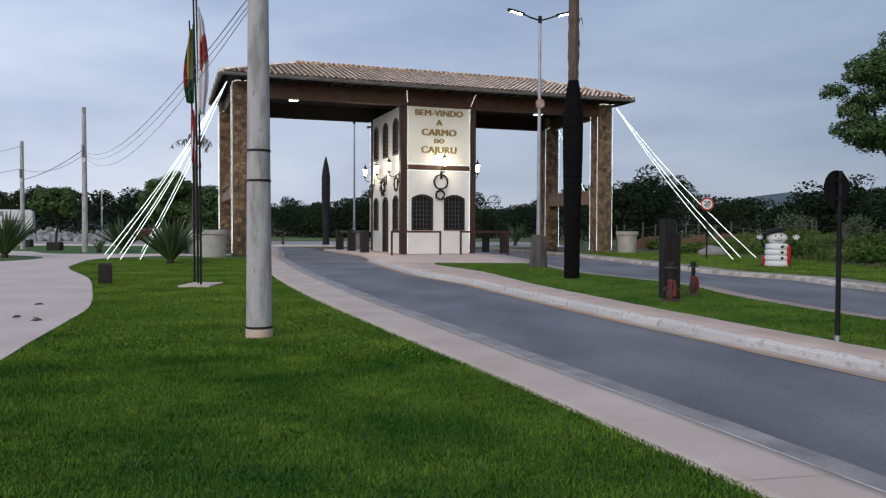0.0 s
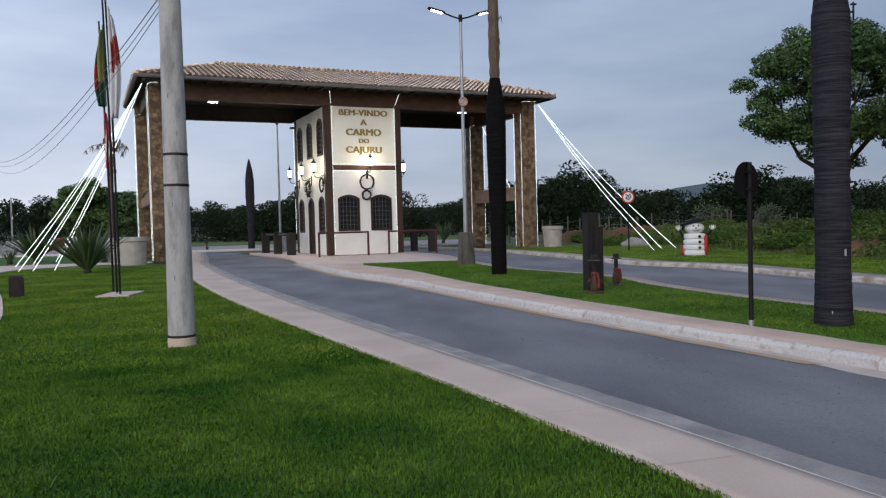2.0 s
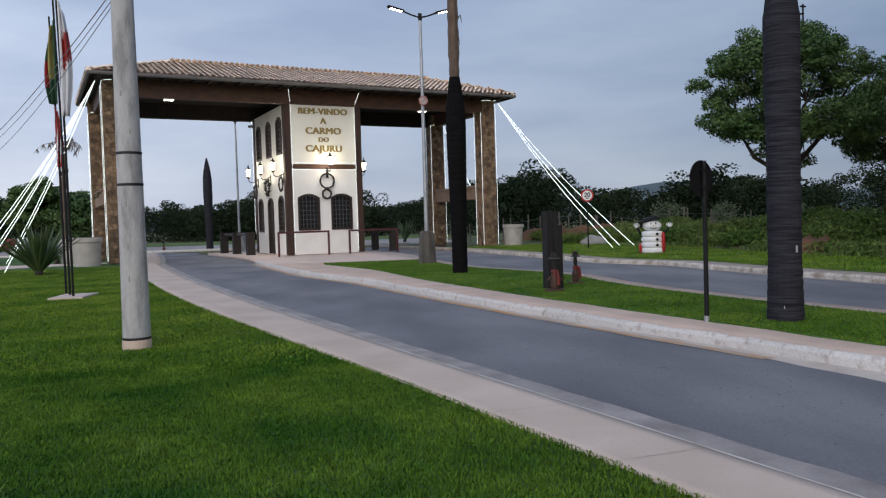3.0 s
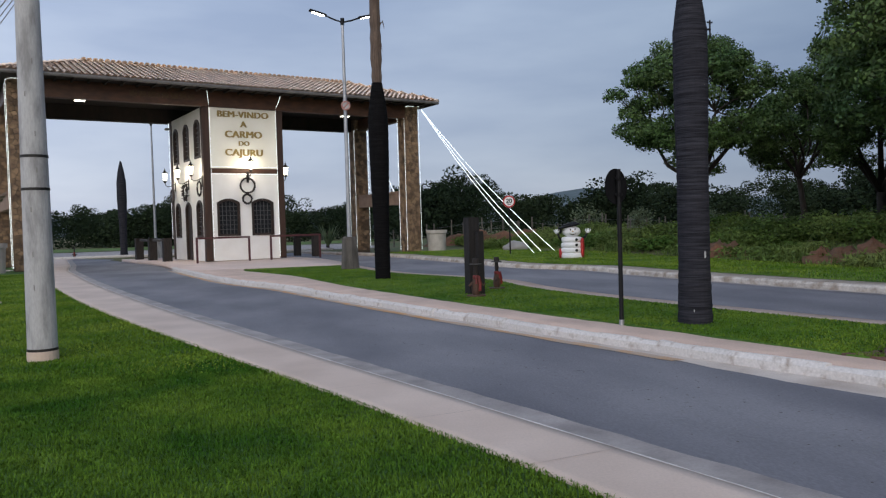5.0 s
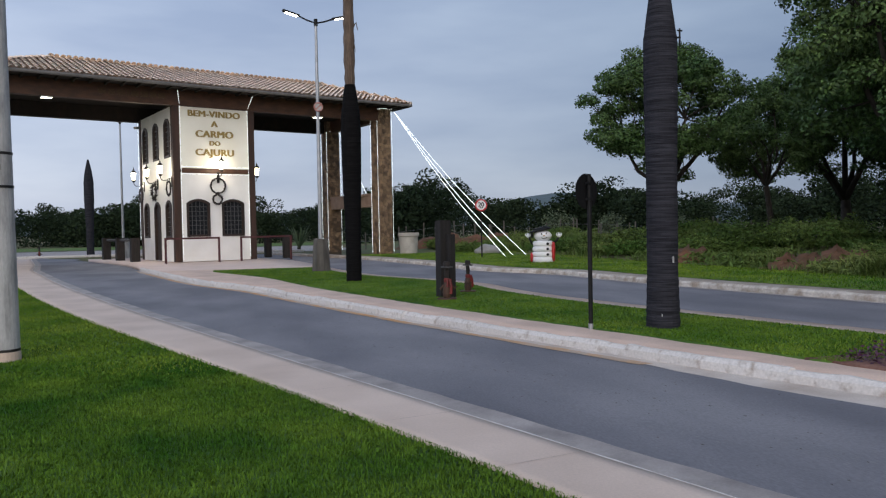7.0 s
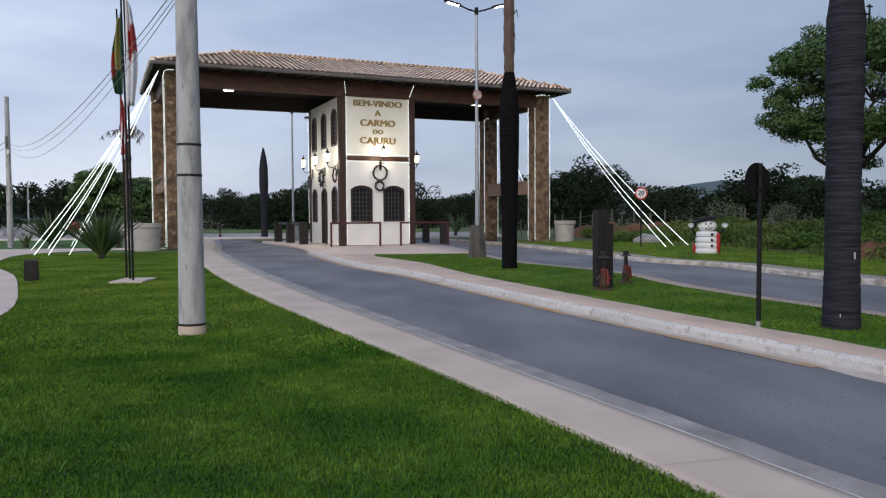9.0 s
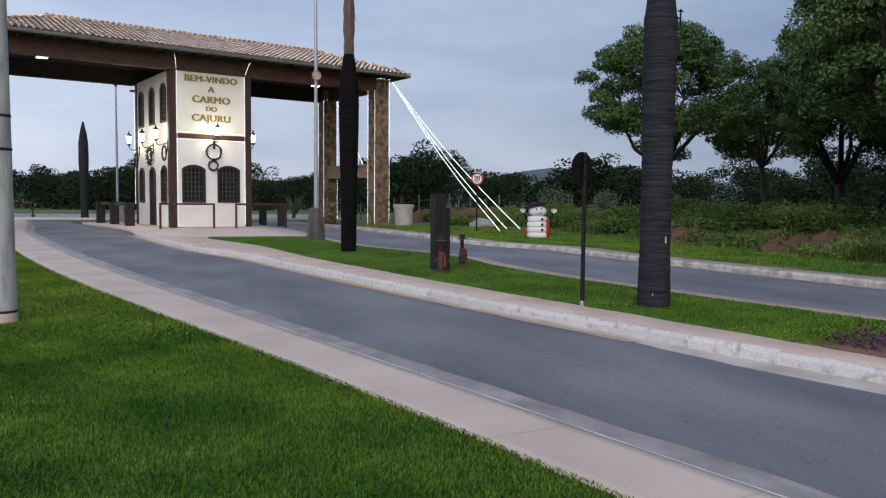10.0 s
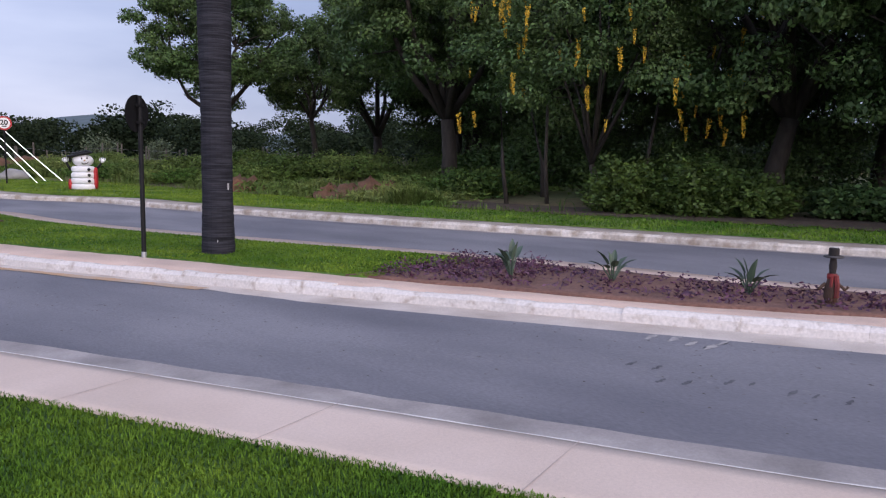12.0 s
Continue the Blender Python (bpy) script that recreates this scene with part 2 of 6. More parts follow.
M_LEAF = mat("tree_leaf", (0.040, 0.088, 0.022), (0.096, 0.150, 0.044), 0.6, 0.35, fine=0.2, fine_scale=3, vary=0.5, island=True, spec=0.3)
M_LEAF_D = mat("dark_tree_leaf", (0.036, 0.078, 0.021), (0.080, 0.130, 0.036), 0.6, 0.35, fine=0.2, fine_scale=3, vary=0.5, island=True, spec=0.3)
M_LEAF_B = mat("bush_leaf", (0.030, 0.062, 0.010), (0.064, 0.106, 0.019), 0.6, 0.5, fine=0.2, fine_scale=3, vary=0.4, island=True, spec=0.3)
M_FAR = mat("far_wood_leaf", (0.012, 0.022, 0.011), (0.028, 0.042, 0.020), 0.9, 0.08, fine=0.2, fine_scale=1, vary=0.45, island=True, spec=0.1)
M_SCRUB = mat("scrub_leaf", (0.032, 0.072, 0.014), (0.098, 0.142, 0.034), 0.7, 0.4, fine=0.2, fine_scale=4, vary=0.45, island=True, spec=0.2)
M_FARSTRIP = mat("stained_concrete_strip", (0.44, 0.375, 0.32), (0.25, 0.195, 0.15), 0.9, 1.4, bump=0.005, bump_scale=60, fine=0.15, fine_scale=30)
M_LITTER = mat("dark_leaf_litter", (0.050, 0.036, 0.026), (0.085, 0.050, 0.034), 0.95, 1.3, bump=0.04, bump_scale=12, fine=0.3, fine_scale=14)
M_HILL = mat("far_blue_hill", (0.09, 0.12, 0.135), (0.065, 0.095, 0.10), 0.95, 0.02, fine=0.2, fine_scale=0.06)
M_BARK = mat("tree_bark", (0.026, 0.021, 0.017), (0.050, 0.041, 0.033), 0.9, 4.0, bump=0.02, bump_scale=18, stretch=(2, 2, 0.6))
M_YELLOW = mat("yellow_blossom", (0.76, 0.50, 0.035), (0.58, 0.36, 0.025), 0.6, 3.0, vary=0.2, island=True)
M_PURPLE = mat("purple_leaf", (0.055, 0.018, 0.045), (0.105, 0.038, 0.075), 0.55, 3.0, vary=0.4, island=True)
M_AGAVE = mat("spiky_leaf", (0.045, 0.085, 0.028), (0.085, 0.12, 0.042), 0.5, 2.0, vary=0.3, island=True)
M_STRELITZIA = mat("bluish_broad_leaf", (0.035, 0.066, 0.040), (0.072, 0.105, 0.070), 0.5, 3.0, vary=0.25, island=True)
M_ROCK = mat("pale_rubble_rock", (0.38, 0.37, 0.365), (0.20, 0.195, 0.19), 0.9, 1.0, bump=0.03, bump_scale=6, vary=0.25, island=True)
M_CABLE = mat("cable", (0.20, 0.20, 0.215), None, 0.6)
M_FPOST = mat("grey_fence_post", (0.15, 0.135, 0.115), (0.08, 0.072, 0.06), 0.9, 4.0)
M_FLAGG = mat("green_flag_cloth", (0.02, 0.075, 0.035), (0.016, 0.055, 0.028), 0.8, 3.0)
M_FLAGY = mat("yellow_flag_cloth", (0.30, 0.27, 0.08), None, 0.8, 3.0)
M_FLAGW = mat("white_flag_cloth", (0.72, 0.72, 0.74), (0.60, 0.60, 0.63), 0.8, 3.0)
M_FLAGR = mat("red_flag_cloth", (0.36, 0.03, 0.03), None, 0.8, 3.0)
M_TRUCK = mat("white_truck_box", (0.72, 0.73, 0.74), (0.62, 0.63, 0.64), 0.5, 1.0)
M_GREYINK = mat("grey_ink", (0.25, 0.26, 0.28), None, 0.6)
M_TYRE = mat("tyre_rubber", (0.02, 0.02, 0.02), None, 0.9)

# ---- building helpers ----


def box(bm, x0, x1, y0, y1, z0, z1, bevel=0.0):
    g = bmesh.ops.create_cube(bm, size=1.0)["verts"]
    bmesh.ops.transform(bm, matrix=Matrix.Translation(((x0 + x1) / 2, (y0 + y1) / 2, (z0 + z1) / 2)) @ Matrix.Diagonal((x1 - x0, y1 - y0, z1 - z0, 1)), verts=g)
    if bevel:
        edges = list({e for v in g for e in v.link_edges})
        bmesh.ops.bevel(bm, geom=edges, offset=bevel, segments=2, affect="EDGES")
    return bm


def tube(bm, pts, radii, seg=8, cap=True):
    """A round tube along points, with a radius at each."""
    pts = [Vector(p) for p in pts]
    if not isinstance(radii, (list, tuple)):
        radii = [radii] * len(pts)
    rings = []
    for i, (p, r) in enumerate(zip(pts, radii)):
        d = (pts[min(i + 1, len(pts) - 1)] - pts[max(i - 1, 0)]).normalized()
        a = d.cross(Vector((0, 0, 1))) if abs(d.z) < 0.95 else d.cross(Vector((1, 0, 0)))
        a.normalize()
        b = d.cross(a)
        rings.append([bm.verts.new(p + r * (math.cos(2 * math.pi * k / seg) * a + math.sin(2 * math.pi * k / seg) * b)) for k in range(seg)])
    for ra, rb in zip(rings, rings[1:]):
        for k in range(seg):
            bm.faces.new((ra[k], ra[(k + 1) % seg], rb[(k + 1) % seg], rb[k]))
    if cap:
        bm.faces.new(rings[0][::-1])
        bm.faces.new(rings[-1])
    return bm


def lathe(bm, profile, seg=16, at=(0, 0, 0)):
    """A turned form from (radius, height) pairs."""
    rings = [[bm.verts.new((at[0] + r * math.cos(2 * math.pi * k / seg), at[1] + r * math.sin(2 * math.pi * k / seg), at[2] + z)) for k in range(seg)] for r, z in profile]
    for ra, rb in zip(rings, rings[1:]):
        for k in range(seg):
            bm.faces.new((ra[k], ra[(k + 1) % seg], rb[(k + 1) % seg], rb[k]))
    bm.faces.new(rings[0][::-1])
    bm.faces.new(rings[-1])
    return bm


def finish(bm, smooth=False):
    bmesh.ops.recalc_face_normals(bm, faces=bm.faces)
    me = bpy.data.meshes.new("mesh")
    bm.to_mesh(me)
    bm.free()
    if smooth:
        me.shade_smooth()
    return me


def part(name, bm, material, parent, label="", smooth=False):
    """Links a bmesh as one mesh object under a thing or a part."""
    ob = new(name, finish(bm, smooth))
    ob.data.materials.append(material)
    ob.parent = parent
    return tagged(ob, label)


def thing(name, m, label, category, group="", kind=""):
    ob = new(name)
    ob.matrix_basis = m
    return tagged(ob, label, category, group, kind)


def solid(name, bm, material, label, category, group="", kind="", m=None, smooth=False):
    """A top-level thing of one mesh."""
    ob = new(name, finish(bm, smooth))
    for one in material if isinstance(material, (list, tuple)) else [material]:
        ob.data.materials.append(one)
    if m is not None:
        ob.matrix_basis = m
    return tagged(ob, label, category, group, kind)


def paint(bm, faces_from, index):
    """Gives the faces made since the count faces_from another material slot."""
    bm.faces.ensure_lookup_table()
    for f in bm.faces[faces_from:]:
        f.material_index = index


def raw(name, verts, faces, material, smooth=False):
    me = bpy.data.meshes.new(name)
    verts = np.asarray(verts, np.float32)
    faces = np.asarray(faces, np.int32)
    n, k = faces.shape
    me.vertices.add(len(verts))
    me.vertices.foreach_set("co", verts.ravel())
    me.loops.add(n * k)
    me.loops.foreach_set("vertex_index", faces.ravel())
    me.polygons.add(n)
    me.polygons.foreach_set("loop_start", np.arange(0, n * k, k, dtype=np.int32))
    me.update(calc_edges=True)
    if smooth:
        me.shade_smooth()
    me.materials.append(material)
    return new(name, me)


# ---- ground plan: each edge gives x for a y ----


def edge(*pts):
    ys = np.array([p[1] for p in pts], float)
    xs = np.array([p[0] for p in pts], float)
    order = np.argsort(ys)
    ys, xs = ys[order], xs[order]
    slope = np.gradient(xs, ys)

    def at(y):
        y = np.asarray(y, float)
        i = np.clip(np.searchsorted(ys, y) - 1, 0, len(ys) - 2)
        h = ys[i + 1] - ys[i]
        s = np.clip((y - ys[i]) / h, 0, 1)
        return ((2 * s**3 - 3 * s**2 + 1) * xs[i] + (s**3 - 2 * s**2 + s) * h * slope[i] + (3 * s**2 - 2 * s**3) * xs[i + 1] + (s**3 - s**2) * h * slope[i + 1])
    return at


LAWN_E = edge((9.72, -20.0), (6.12, -9.0), (4.42, -3.5), (3.27, 0.2), (2.61, 2.19), (2.34, 3.03), (2.03, 3.98), (1.66, 5.06), (1.22, 6.29), (0.7, 7.69), (0.09, 9.27), (-0.61, 11.07), (-1.4, 13.12), (-2.28, 15.44), (-3.22, 18.08), (-4.23, 21.07), (-5.29, 24.47), (-5.95, 26.5), (-7.75, 32.6), (-8.85, 36.9), (-10.1, 44.0), (-12.9, 55.3))
WALK_E = edge((11.33, -20.0), (7.53, -9.0), (5.68, -3.5), (4.23, 0.1), (3.71, 1.25), (3.38, 2.2), (3.01, 3.31), (2.56, 4.62), (2.03, 6.17), (1.39, 8.0), (0.63, 10.16), (-0.25, 12.71), (-1.28, 15.71), (-2.44, 19.26), (-3.76, 23.44), (-5.22, 28.37), (-6.83, 34.2), (-7.47, 36.44), (-9.02, 43.99), (-11.62, 55.32))
MED_E = edge((16.11, -20.0), (11.51, -9.0), (9.41, -3.0), (8.26, 0.2), (7.42, 2.16), (7.11, 2.94), (6.75, 3.83), (6.36, 4.82), (5.92, 5.95), (5.45, 7.21), (4.95, 8.64), (4.4, 10.25), (3.82, 12.06), (3.18, 14.1), (2.5, 16.4), (1.76, 19.0), (0.95, 21.93), (-0.47, 25.51), (-1.44, 29.1), (-2.34, 32.69), (-3.36, 36.94), (-4.46, 42.13), (-7.07, 49.68), (-9.0, 55.34))
ROAD2_N = edge((18.91, -20.0), (14.41, -9.0), (12.01, -3.0), (10.76, 0.2), (9.98, 2.8), (9.75, 3.55), (9.61, 4.39), (9.49, 5.32), (9.33, 6.35), (9.1, 7.49), (8.78, 8.77), (8.39, 10.18), (7.95, 11.75), (7.51, 13.5), (7.13, 15.44), (6.89, 17.59), (6.9, 19.99), (4.99, 25.87), (4.45, 29.85), (4.13, 34.57), (3.46, 41.19), (1.43, 47.81), (-0.98, 55.37))
ROAD2_F = edge((24.74, -20.0), (19.74, -9.0), (16.94, -3.0), (15.64, 0.5), (14.47, 3.91), (14.25, 4.79), (14.03, 5.77), (13.79, 6.85), (13.52, 8.06), (13.21, 9.39), (12.87, 10.88), (12.5, 12.53), (12.11, 14.37), (11.72, 16.41), (11.36, 18.68), (11.05, 21.19), (10.83, 23.99), (9.57, 26.81), (8.95, 31.8), (8.24, 36.89), (7.42, 42.14), (5.78, 47.79), (3.28, 55.36))


def samples(y0, y1):
    out, y = [], y0
    while y < y1:
        out.append(y)
        y += 0.3 if 0 < y < 20 else 0.6
    return np.array(out + [y1])


def ribbon(name, ea, eb, z, material, y0=-20.0, y1=58.0, cols=6, depth=0.0, rough=0.0, slope=0.0):
    """A sheet between two edges; depth gives it sides, rough ragged edges."""
    ys = samples(y0, y1)
    xa, xb = ea(ys), eb(ys)
    if rough:
        rnd = np.random.RandomState(len(name))
        xa = xa + rnd.uniform(-rough, rough, len(ys))
        xb = xb + rnd.uniform(-rough, rough, len(ys))
    f = np.linspace(0, 1, cols + 1)
    vx = xa[:, None] * (1 - f) + xb[:, None] * f
    verts = np.stack([vx, np.repeat(ys[:, None], cols + 1, 1), np.broadcast_to(z + (slope * f), vx.shape)], -1).reshape(-1, 3)
    faces = [(r * (cols + 1) + c, r * (cols + 1) + c + 1, (r + 1) * (cols + 1) + c + 1, (r + 1) * (cols + 1) + c) for r in range(len(ys) - 1) for c in range(cols)]
    ob = raw(name, verts, faces, material)
    if depth:
        mod = ob.modifiers.new("thickness", "SOLIDIFY")
        mod.thickness, mod.offset = depth, -1
    return ob


def shift(e, d):
    return lambda y: e(y) + d



M_PALE = mat("pale_shrub_leaf", (0.095, 0.125, 0.07), (0.15, 0.18, 0.11), 0.7, 0.8, vary=0.3, island=True, spec=0.2)
M_POSTDARK = mat("tarred_timber", (0.009, 0.008, 0.008), (0.020, 0.017, 0.016), 0.9, 4.0, bump=0.01, bump_scale=25, stretch=(3, 3, 0.5), fine=0.3)
M_CONC_W = mat("weathered_lamp_base", (0.12, 0.108, 0.095), (0.06, 0.054, 0.048), 0.9, 2.5, bump=0.006, bump_scale=40, stretch=(2, 2, 0.5))
M_DEADLEAF = mat("dead_leaf", (0.12, 0.065, 0.035), (0.07, 0.04, 0.025), 0.9, 8.0)
# Dark grass copy: near-lawn tone, and tree shade on the verge
M_BLADE_N = mat("dark_grass_blade", (0.033, 0.103, 0.008), (0.132, 0.222, 0.023), 0.75, 0.9, fine=0.22, fine_scale=6, vary=0.35, island=True, spec=0.12)
M_EDGE = mat("worn_pale_edge", (0.78, 0.73, 0.69), (0.58, 0.50, 0.45), 0.9, 4.0, mix=(0.5, 0.75))
M_DEBRIS = mat("road_debris", (0.075, 0.066, 0.062), (0.16, 0.145, 0.135), 0.95, 6.0, vary=0.4, island=True)
M_LAWN_N = mat("dark_lawn_turf", (0.024, 0.082, 0.007), (0.080, 0.160, 0.018), 0.9, 0.9, bump=0.03, bump_scale=30, fine_scale=14, fine=0.3)
# ---- ground ----


def ground_height(x, y):
    """The field: low under the paved strips, level beyond, with uneven banks to the right."""
    yc = np.clip(y, -20, 58)
    inside = (x > LAWN_E(yc) - 4) & (x < ROAD2_F(yc) + 4) & (y > -24) & (y < 57.5)
    right = np.clip((x - (ROAD2_F(yc) + 6.5)) / 7, 0, 1) * np.clip((90 - y) / 30, 0, 1)
    bumps = 0.5 * np.sin(x * 0.55 + 1.3 * np.sin(y * 0.23)) * np.sin(y * 0.37 + 0.8) + 0.25 * np.sin(x * 1.3 + y * 0.9)
    z = -0.05 + right * (0.5 + 0.45 * bumps)
    return np.where(inside, -0.35, z)


def build_ground():
    xs = np.concatenate([[-3000, -1200, -500, -250, -140], np.arange(-100, 101, 1.25), [140, 250, 500, 1200, 3000]])
    ys = np.concatenate([[-3000, -1000, -300, -120, -60], np.arange(-40, 101, 1.25), [130, 200, 400, 1000, 3000]])
    gx, gy = np.meshgrid(xs, ys)
    verts = np.stack([gx, gy, ground_height(gx, gy)], -1).reshape(-1, 3)
    w = len(xs)
    faces = [(r * w + c, r * w + c + 1, (r + 1) * w + c + 1, (r + 1) * w + c) for r in range(len(ys) - 1) for c in range(w - 1)]
    return tagged(raw("ground", verts, faces, M_GROUND, True), "rough field of dry grass and earth", "ground", kind="structure")


build_ground()
tagged(ribbon("road_entry", shift(WALK_E, 0.0), shift(MED_E, 0.0), -0.03, M_ASPHALT, slope=-0.10), "dark grey worn asphalt road lane", "road", kind="structure")
tagged(ribbon("road_exit", ROAD2_N, ROAD2_F, -0.13, M_ASPHALT), "dark grey asphalt lane beyond the median", "road", kind="structure")
tagged(ribbon("gutter", shift(WALK_E, 0.003), shift(WALK_E, 0.285), -0.010, M_GUTTER, cols=2, rough=0.016), "grey concrete gutter beside the walk", "gutter", kind="structure")
tagged(ribbon("gutter_apron", lambda y: MED_E(y) - np.interp(y, [2, 5, 7.5, 9], [0.62, 0.60, 0.38, 0.24]), shift(MED_E, -0.02), -0.118, M_APRON, y1=36.0, cols=2, rough=0.03), "cream dusty concrete gutter along the median kerb", "gutter", kind="structure")
tagged(ribbon("gutter_line", shift(MED_E, -0.36), shift(MED_E, -0.2), -0.114, M_LINE, y0=8.4, y1=36.0, cols=2, rough=0.02), "faded orange dusty line along the median kerb", "gutter", kind="structure")
tagged(ribbon("gutter_far", shift(ROAD2_F, -0.22), shift(ROAD2_F, 0.0), -0.12, M_GUTTER, cols=1), "grey concrete gutter strip of the far lane", "gutter", kind="structure")
tagged(ribbon("pavement_near", LAWN_E, WALK_E, 0.0, M_WALK, cols=6, depth=0.25), "pale pink concrete footway", "pavement", kind="structure")
tagged(ribbon("pavement_median", shift(MED_E, 0.07), ROAD2_N, -0.006, M_STRIP, y1=33.0, cols=8, depth=0.2), "salmon concrete strip round the median lawn", "pavement", kind="structure")
tagged(ribbon("pavement_far", shift(ROAD2_F, 0.14), shift(ROAD2_F, 1.15), -0.005, M_FARSTRIP, cols=3, depth=0.2), "worn concrete strip behind the far kerb", "pavement", kind="structure")

tagged(ribbon("pavement_edge", shift(WALK_E, -0.015), shift(WALK_E, 0.0), 0.0025, M_EDGE, cols=1, rough=0.005), "pale worn edge of the footway", "pavement edge", kind="structure")

# Joints of the footway: narrow dark grooves
bm = bmesh.new()
for yj in np.arange(-7.3, 40, 1.37):
    xa, xb = float(LAWN_E(yj)), float(WALK_E(yj + 0.14))
    d = Vector((xb - xa, 0.14, 0)).normalized()
    side = Vector((-d.y, d.x, 0)) * 0.0035
    a, b = Vector((xa, yj, 0.003)), Vector((xb, yj + 0.14, 0.003))
    bm.faces.new([bm.verts.new(p) for p in (a - side, b - side, b + side, a + side)])
solid("pavement_joint", bm, M_JOINT, "dark joints across the pink footway", "joint", kind="structure")

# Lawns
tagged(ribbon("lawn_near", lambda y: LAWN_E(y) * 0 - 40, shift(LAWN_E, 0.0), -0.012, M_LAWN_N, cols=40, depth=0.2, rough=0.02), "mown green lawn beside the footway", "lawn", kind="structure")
LAWN_MN = edge((12.76, -9.0), (10.26, -3.0), (8.91, 0.2), (8.03, 2.32), (7.56, 3.2), (7.16, 4.19), (6.79, 5.33), (6.41, 6.62), (5.97, 8.09), (5.47, 9.77), (4.9, 11.68), (4.26, 13.85), (3.57, 16.32), (2.85, 19.14), (2.14, 22.35), (1.5, 26.0), (-0.22, 30.99))
LAWN_MF = shift(ROAD2_N, -0.55)
tagged(ribbon("lawn_median", LAWN_MN, LAWN_MF, 0.012, M_LAWN_N, y0=7.2, y1=32.0, cols=10, rough=0.03, depth=0.05), "green lawn of the median", "lawn", kind="structure")
VERGE_E = edge((21.5, -18), (19.9, -6), (19.0, 2), (18.3, 6), (17.3, 11), (16.8, 14), (16.2, 20.5), (16.2, 26), (16.3, 31), (16.4, 37), (15.4, 46))
tagged(ribbon("lawn_far", shift(ROAD2_F, 1.15), VERGE_E, 0.008, M_LAWN, y0=-18, y1=46.0, cols=10, rough=0.06, depth=0.3), "green verge beyond the far kerb", "lawn", kind="structure")
tagged(ribbon("flower_bed", LAWN_MN, shift(ROAD2_N, -0.6), 0.02, M_SOIL, y0=-8, y1=7.45, cols=10, rough=0.05, depth=0.06), "red soil bed in the median", "flower bed", kind="structure")


def flat_shape(name, pts, z, material, label, category, depth=0.0):
    """A level sheet with a smooth closed outline."""
    n = len(pts)
    bm = bmesh.new()
    out = []
    for i in range(n):
        p0, p1, p2, p3 = (Vector((*pts[(i + k) % n], 0)) for k in (-1, 0, 1, 2))
        for s in range(6):
            t = s / 6
            out.append(0.5 * ((2 * p1) + (p2 - p0) * t + (2 * p0 - 5 * p1 + 4 * p2 - p3) * t * t + (3 * p1 - p0 - 3 * p2 + p3) * t**3))
    ring = [bm.verts.new((p.x, p.y, z)) for p in out]
    bmesh.ops.triangle_fill(bm, edges=[bm.edges.new((ring[k], ring[(k + 1) % len(ring)])) for k in range(len(ring))], use_beauty=True, normal=(0, 0, 1))
    return solid(name, bm, material, label, category, kind="structure")


flat_shape("path", [(-4.32, 7.1), (-4.83, 8.98), (-5.23, 10.39), (-5.76, 12.38), (-6.39, 14.55), (-7.76, 17.75), (-10.0, 22.44), (-12.73, 27.02), (-14.0, 30.12), (-15.28, 35.12), (-13.59, 38.53), (-11.11, 38.87),
                    (-11.12, 41.14), (-14.55, 41.65), (-20.45, 41.44), (-23.89, 45.03), (-30.16, 46.34), (-30.09, 42.56), (-21.52, 38.93), (-18.41, 36.36), (-17.92, 32.85), (-19.46, 29.51), (-24.98, 20.91), (-21.0, 9.64), (-11.43, 3.19), (-5.78, 4.24)], 0.006, M_PATH,
           "pale concrete path with a wavy edge", "path")


def kerb(name, e, x0, x1, y0, y1, step, top, label, foot=-0.2, chamfer=0.045, material=None):
    """A kerb of single stones, with open joints, along an edge."""
    whole = thing(name, Matrix(), label, "kerb", kind="structure")
    y = y0
    rnd = random.Random(len(name) * 7)
    while y < y1:
        ya, yb = y + 0.0012, y + step - 0.0012
        bm = bmesh.new()
        rows = []
        dz = rnd.uniform(-0.008, 0.008)
        dx = rnd.uniform(-0.008, 0.008)
        for k in range(5):
            yy = ya + (yb - ya) * k / 4
            xc = float(e(yy)) + dx
            lo, hi = xc + x0, xc + x1
            j = [rnd.uniform(-0.011, 0.011) for _ in range(2)]
            rows.append([bm.verts.new(p) for p in ((lo, yy, foot), (lo + 0.015 + j[0], yy, top - chamfer + dz), (lo + 0.015 + chamfer + j[0], yy, top + dz + j[1]), (hi - 0.01, yy, top + dz + j[1]), (hi, yy, foot))])
        for ra, rb in zip(rows, rows[1:]):
            for k in range(4):
                bm.faces.new((ra[k], ra[k + 1], rb[k + 1], rb[k]))
        bm.faces.new(rows[0])
        bm.faces.new(rows[-1][::-1])
        part("kerb_stone", bm, material or M_KERB, whole)
        y += step
    return whole


kerb("kerb_median", MED_E, -0.03, 0.10, -9, 37, 1.0, 0.012, "worn white painted kerb stones of the median")
kerb("kerb_far", ROAD2_F, 0.0, 0.15, -9, 43, 1.0, 0.015, "weathered pale kerb stones of the far lane", material=M_KERB_W)

# ---- the entrance gate ----
GATE = pose(-10.42, 38.76, 0.03, 0, 0, 19.5) @ Matrix.Diagonal((1.04, 1.04, 1.045, 1))
gate = thing("entrance_gate", GATE, "wide roofed town entrance gate with stone columns and a white tower", "gate")

COLS = [(0.2, 0.0), (0.0, 6.29), (20.07, 0.0), (20.07, 6.29)]
CW = 0.82


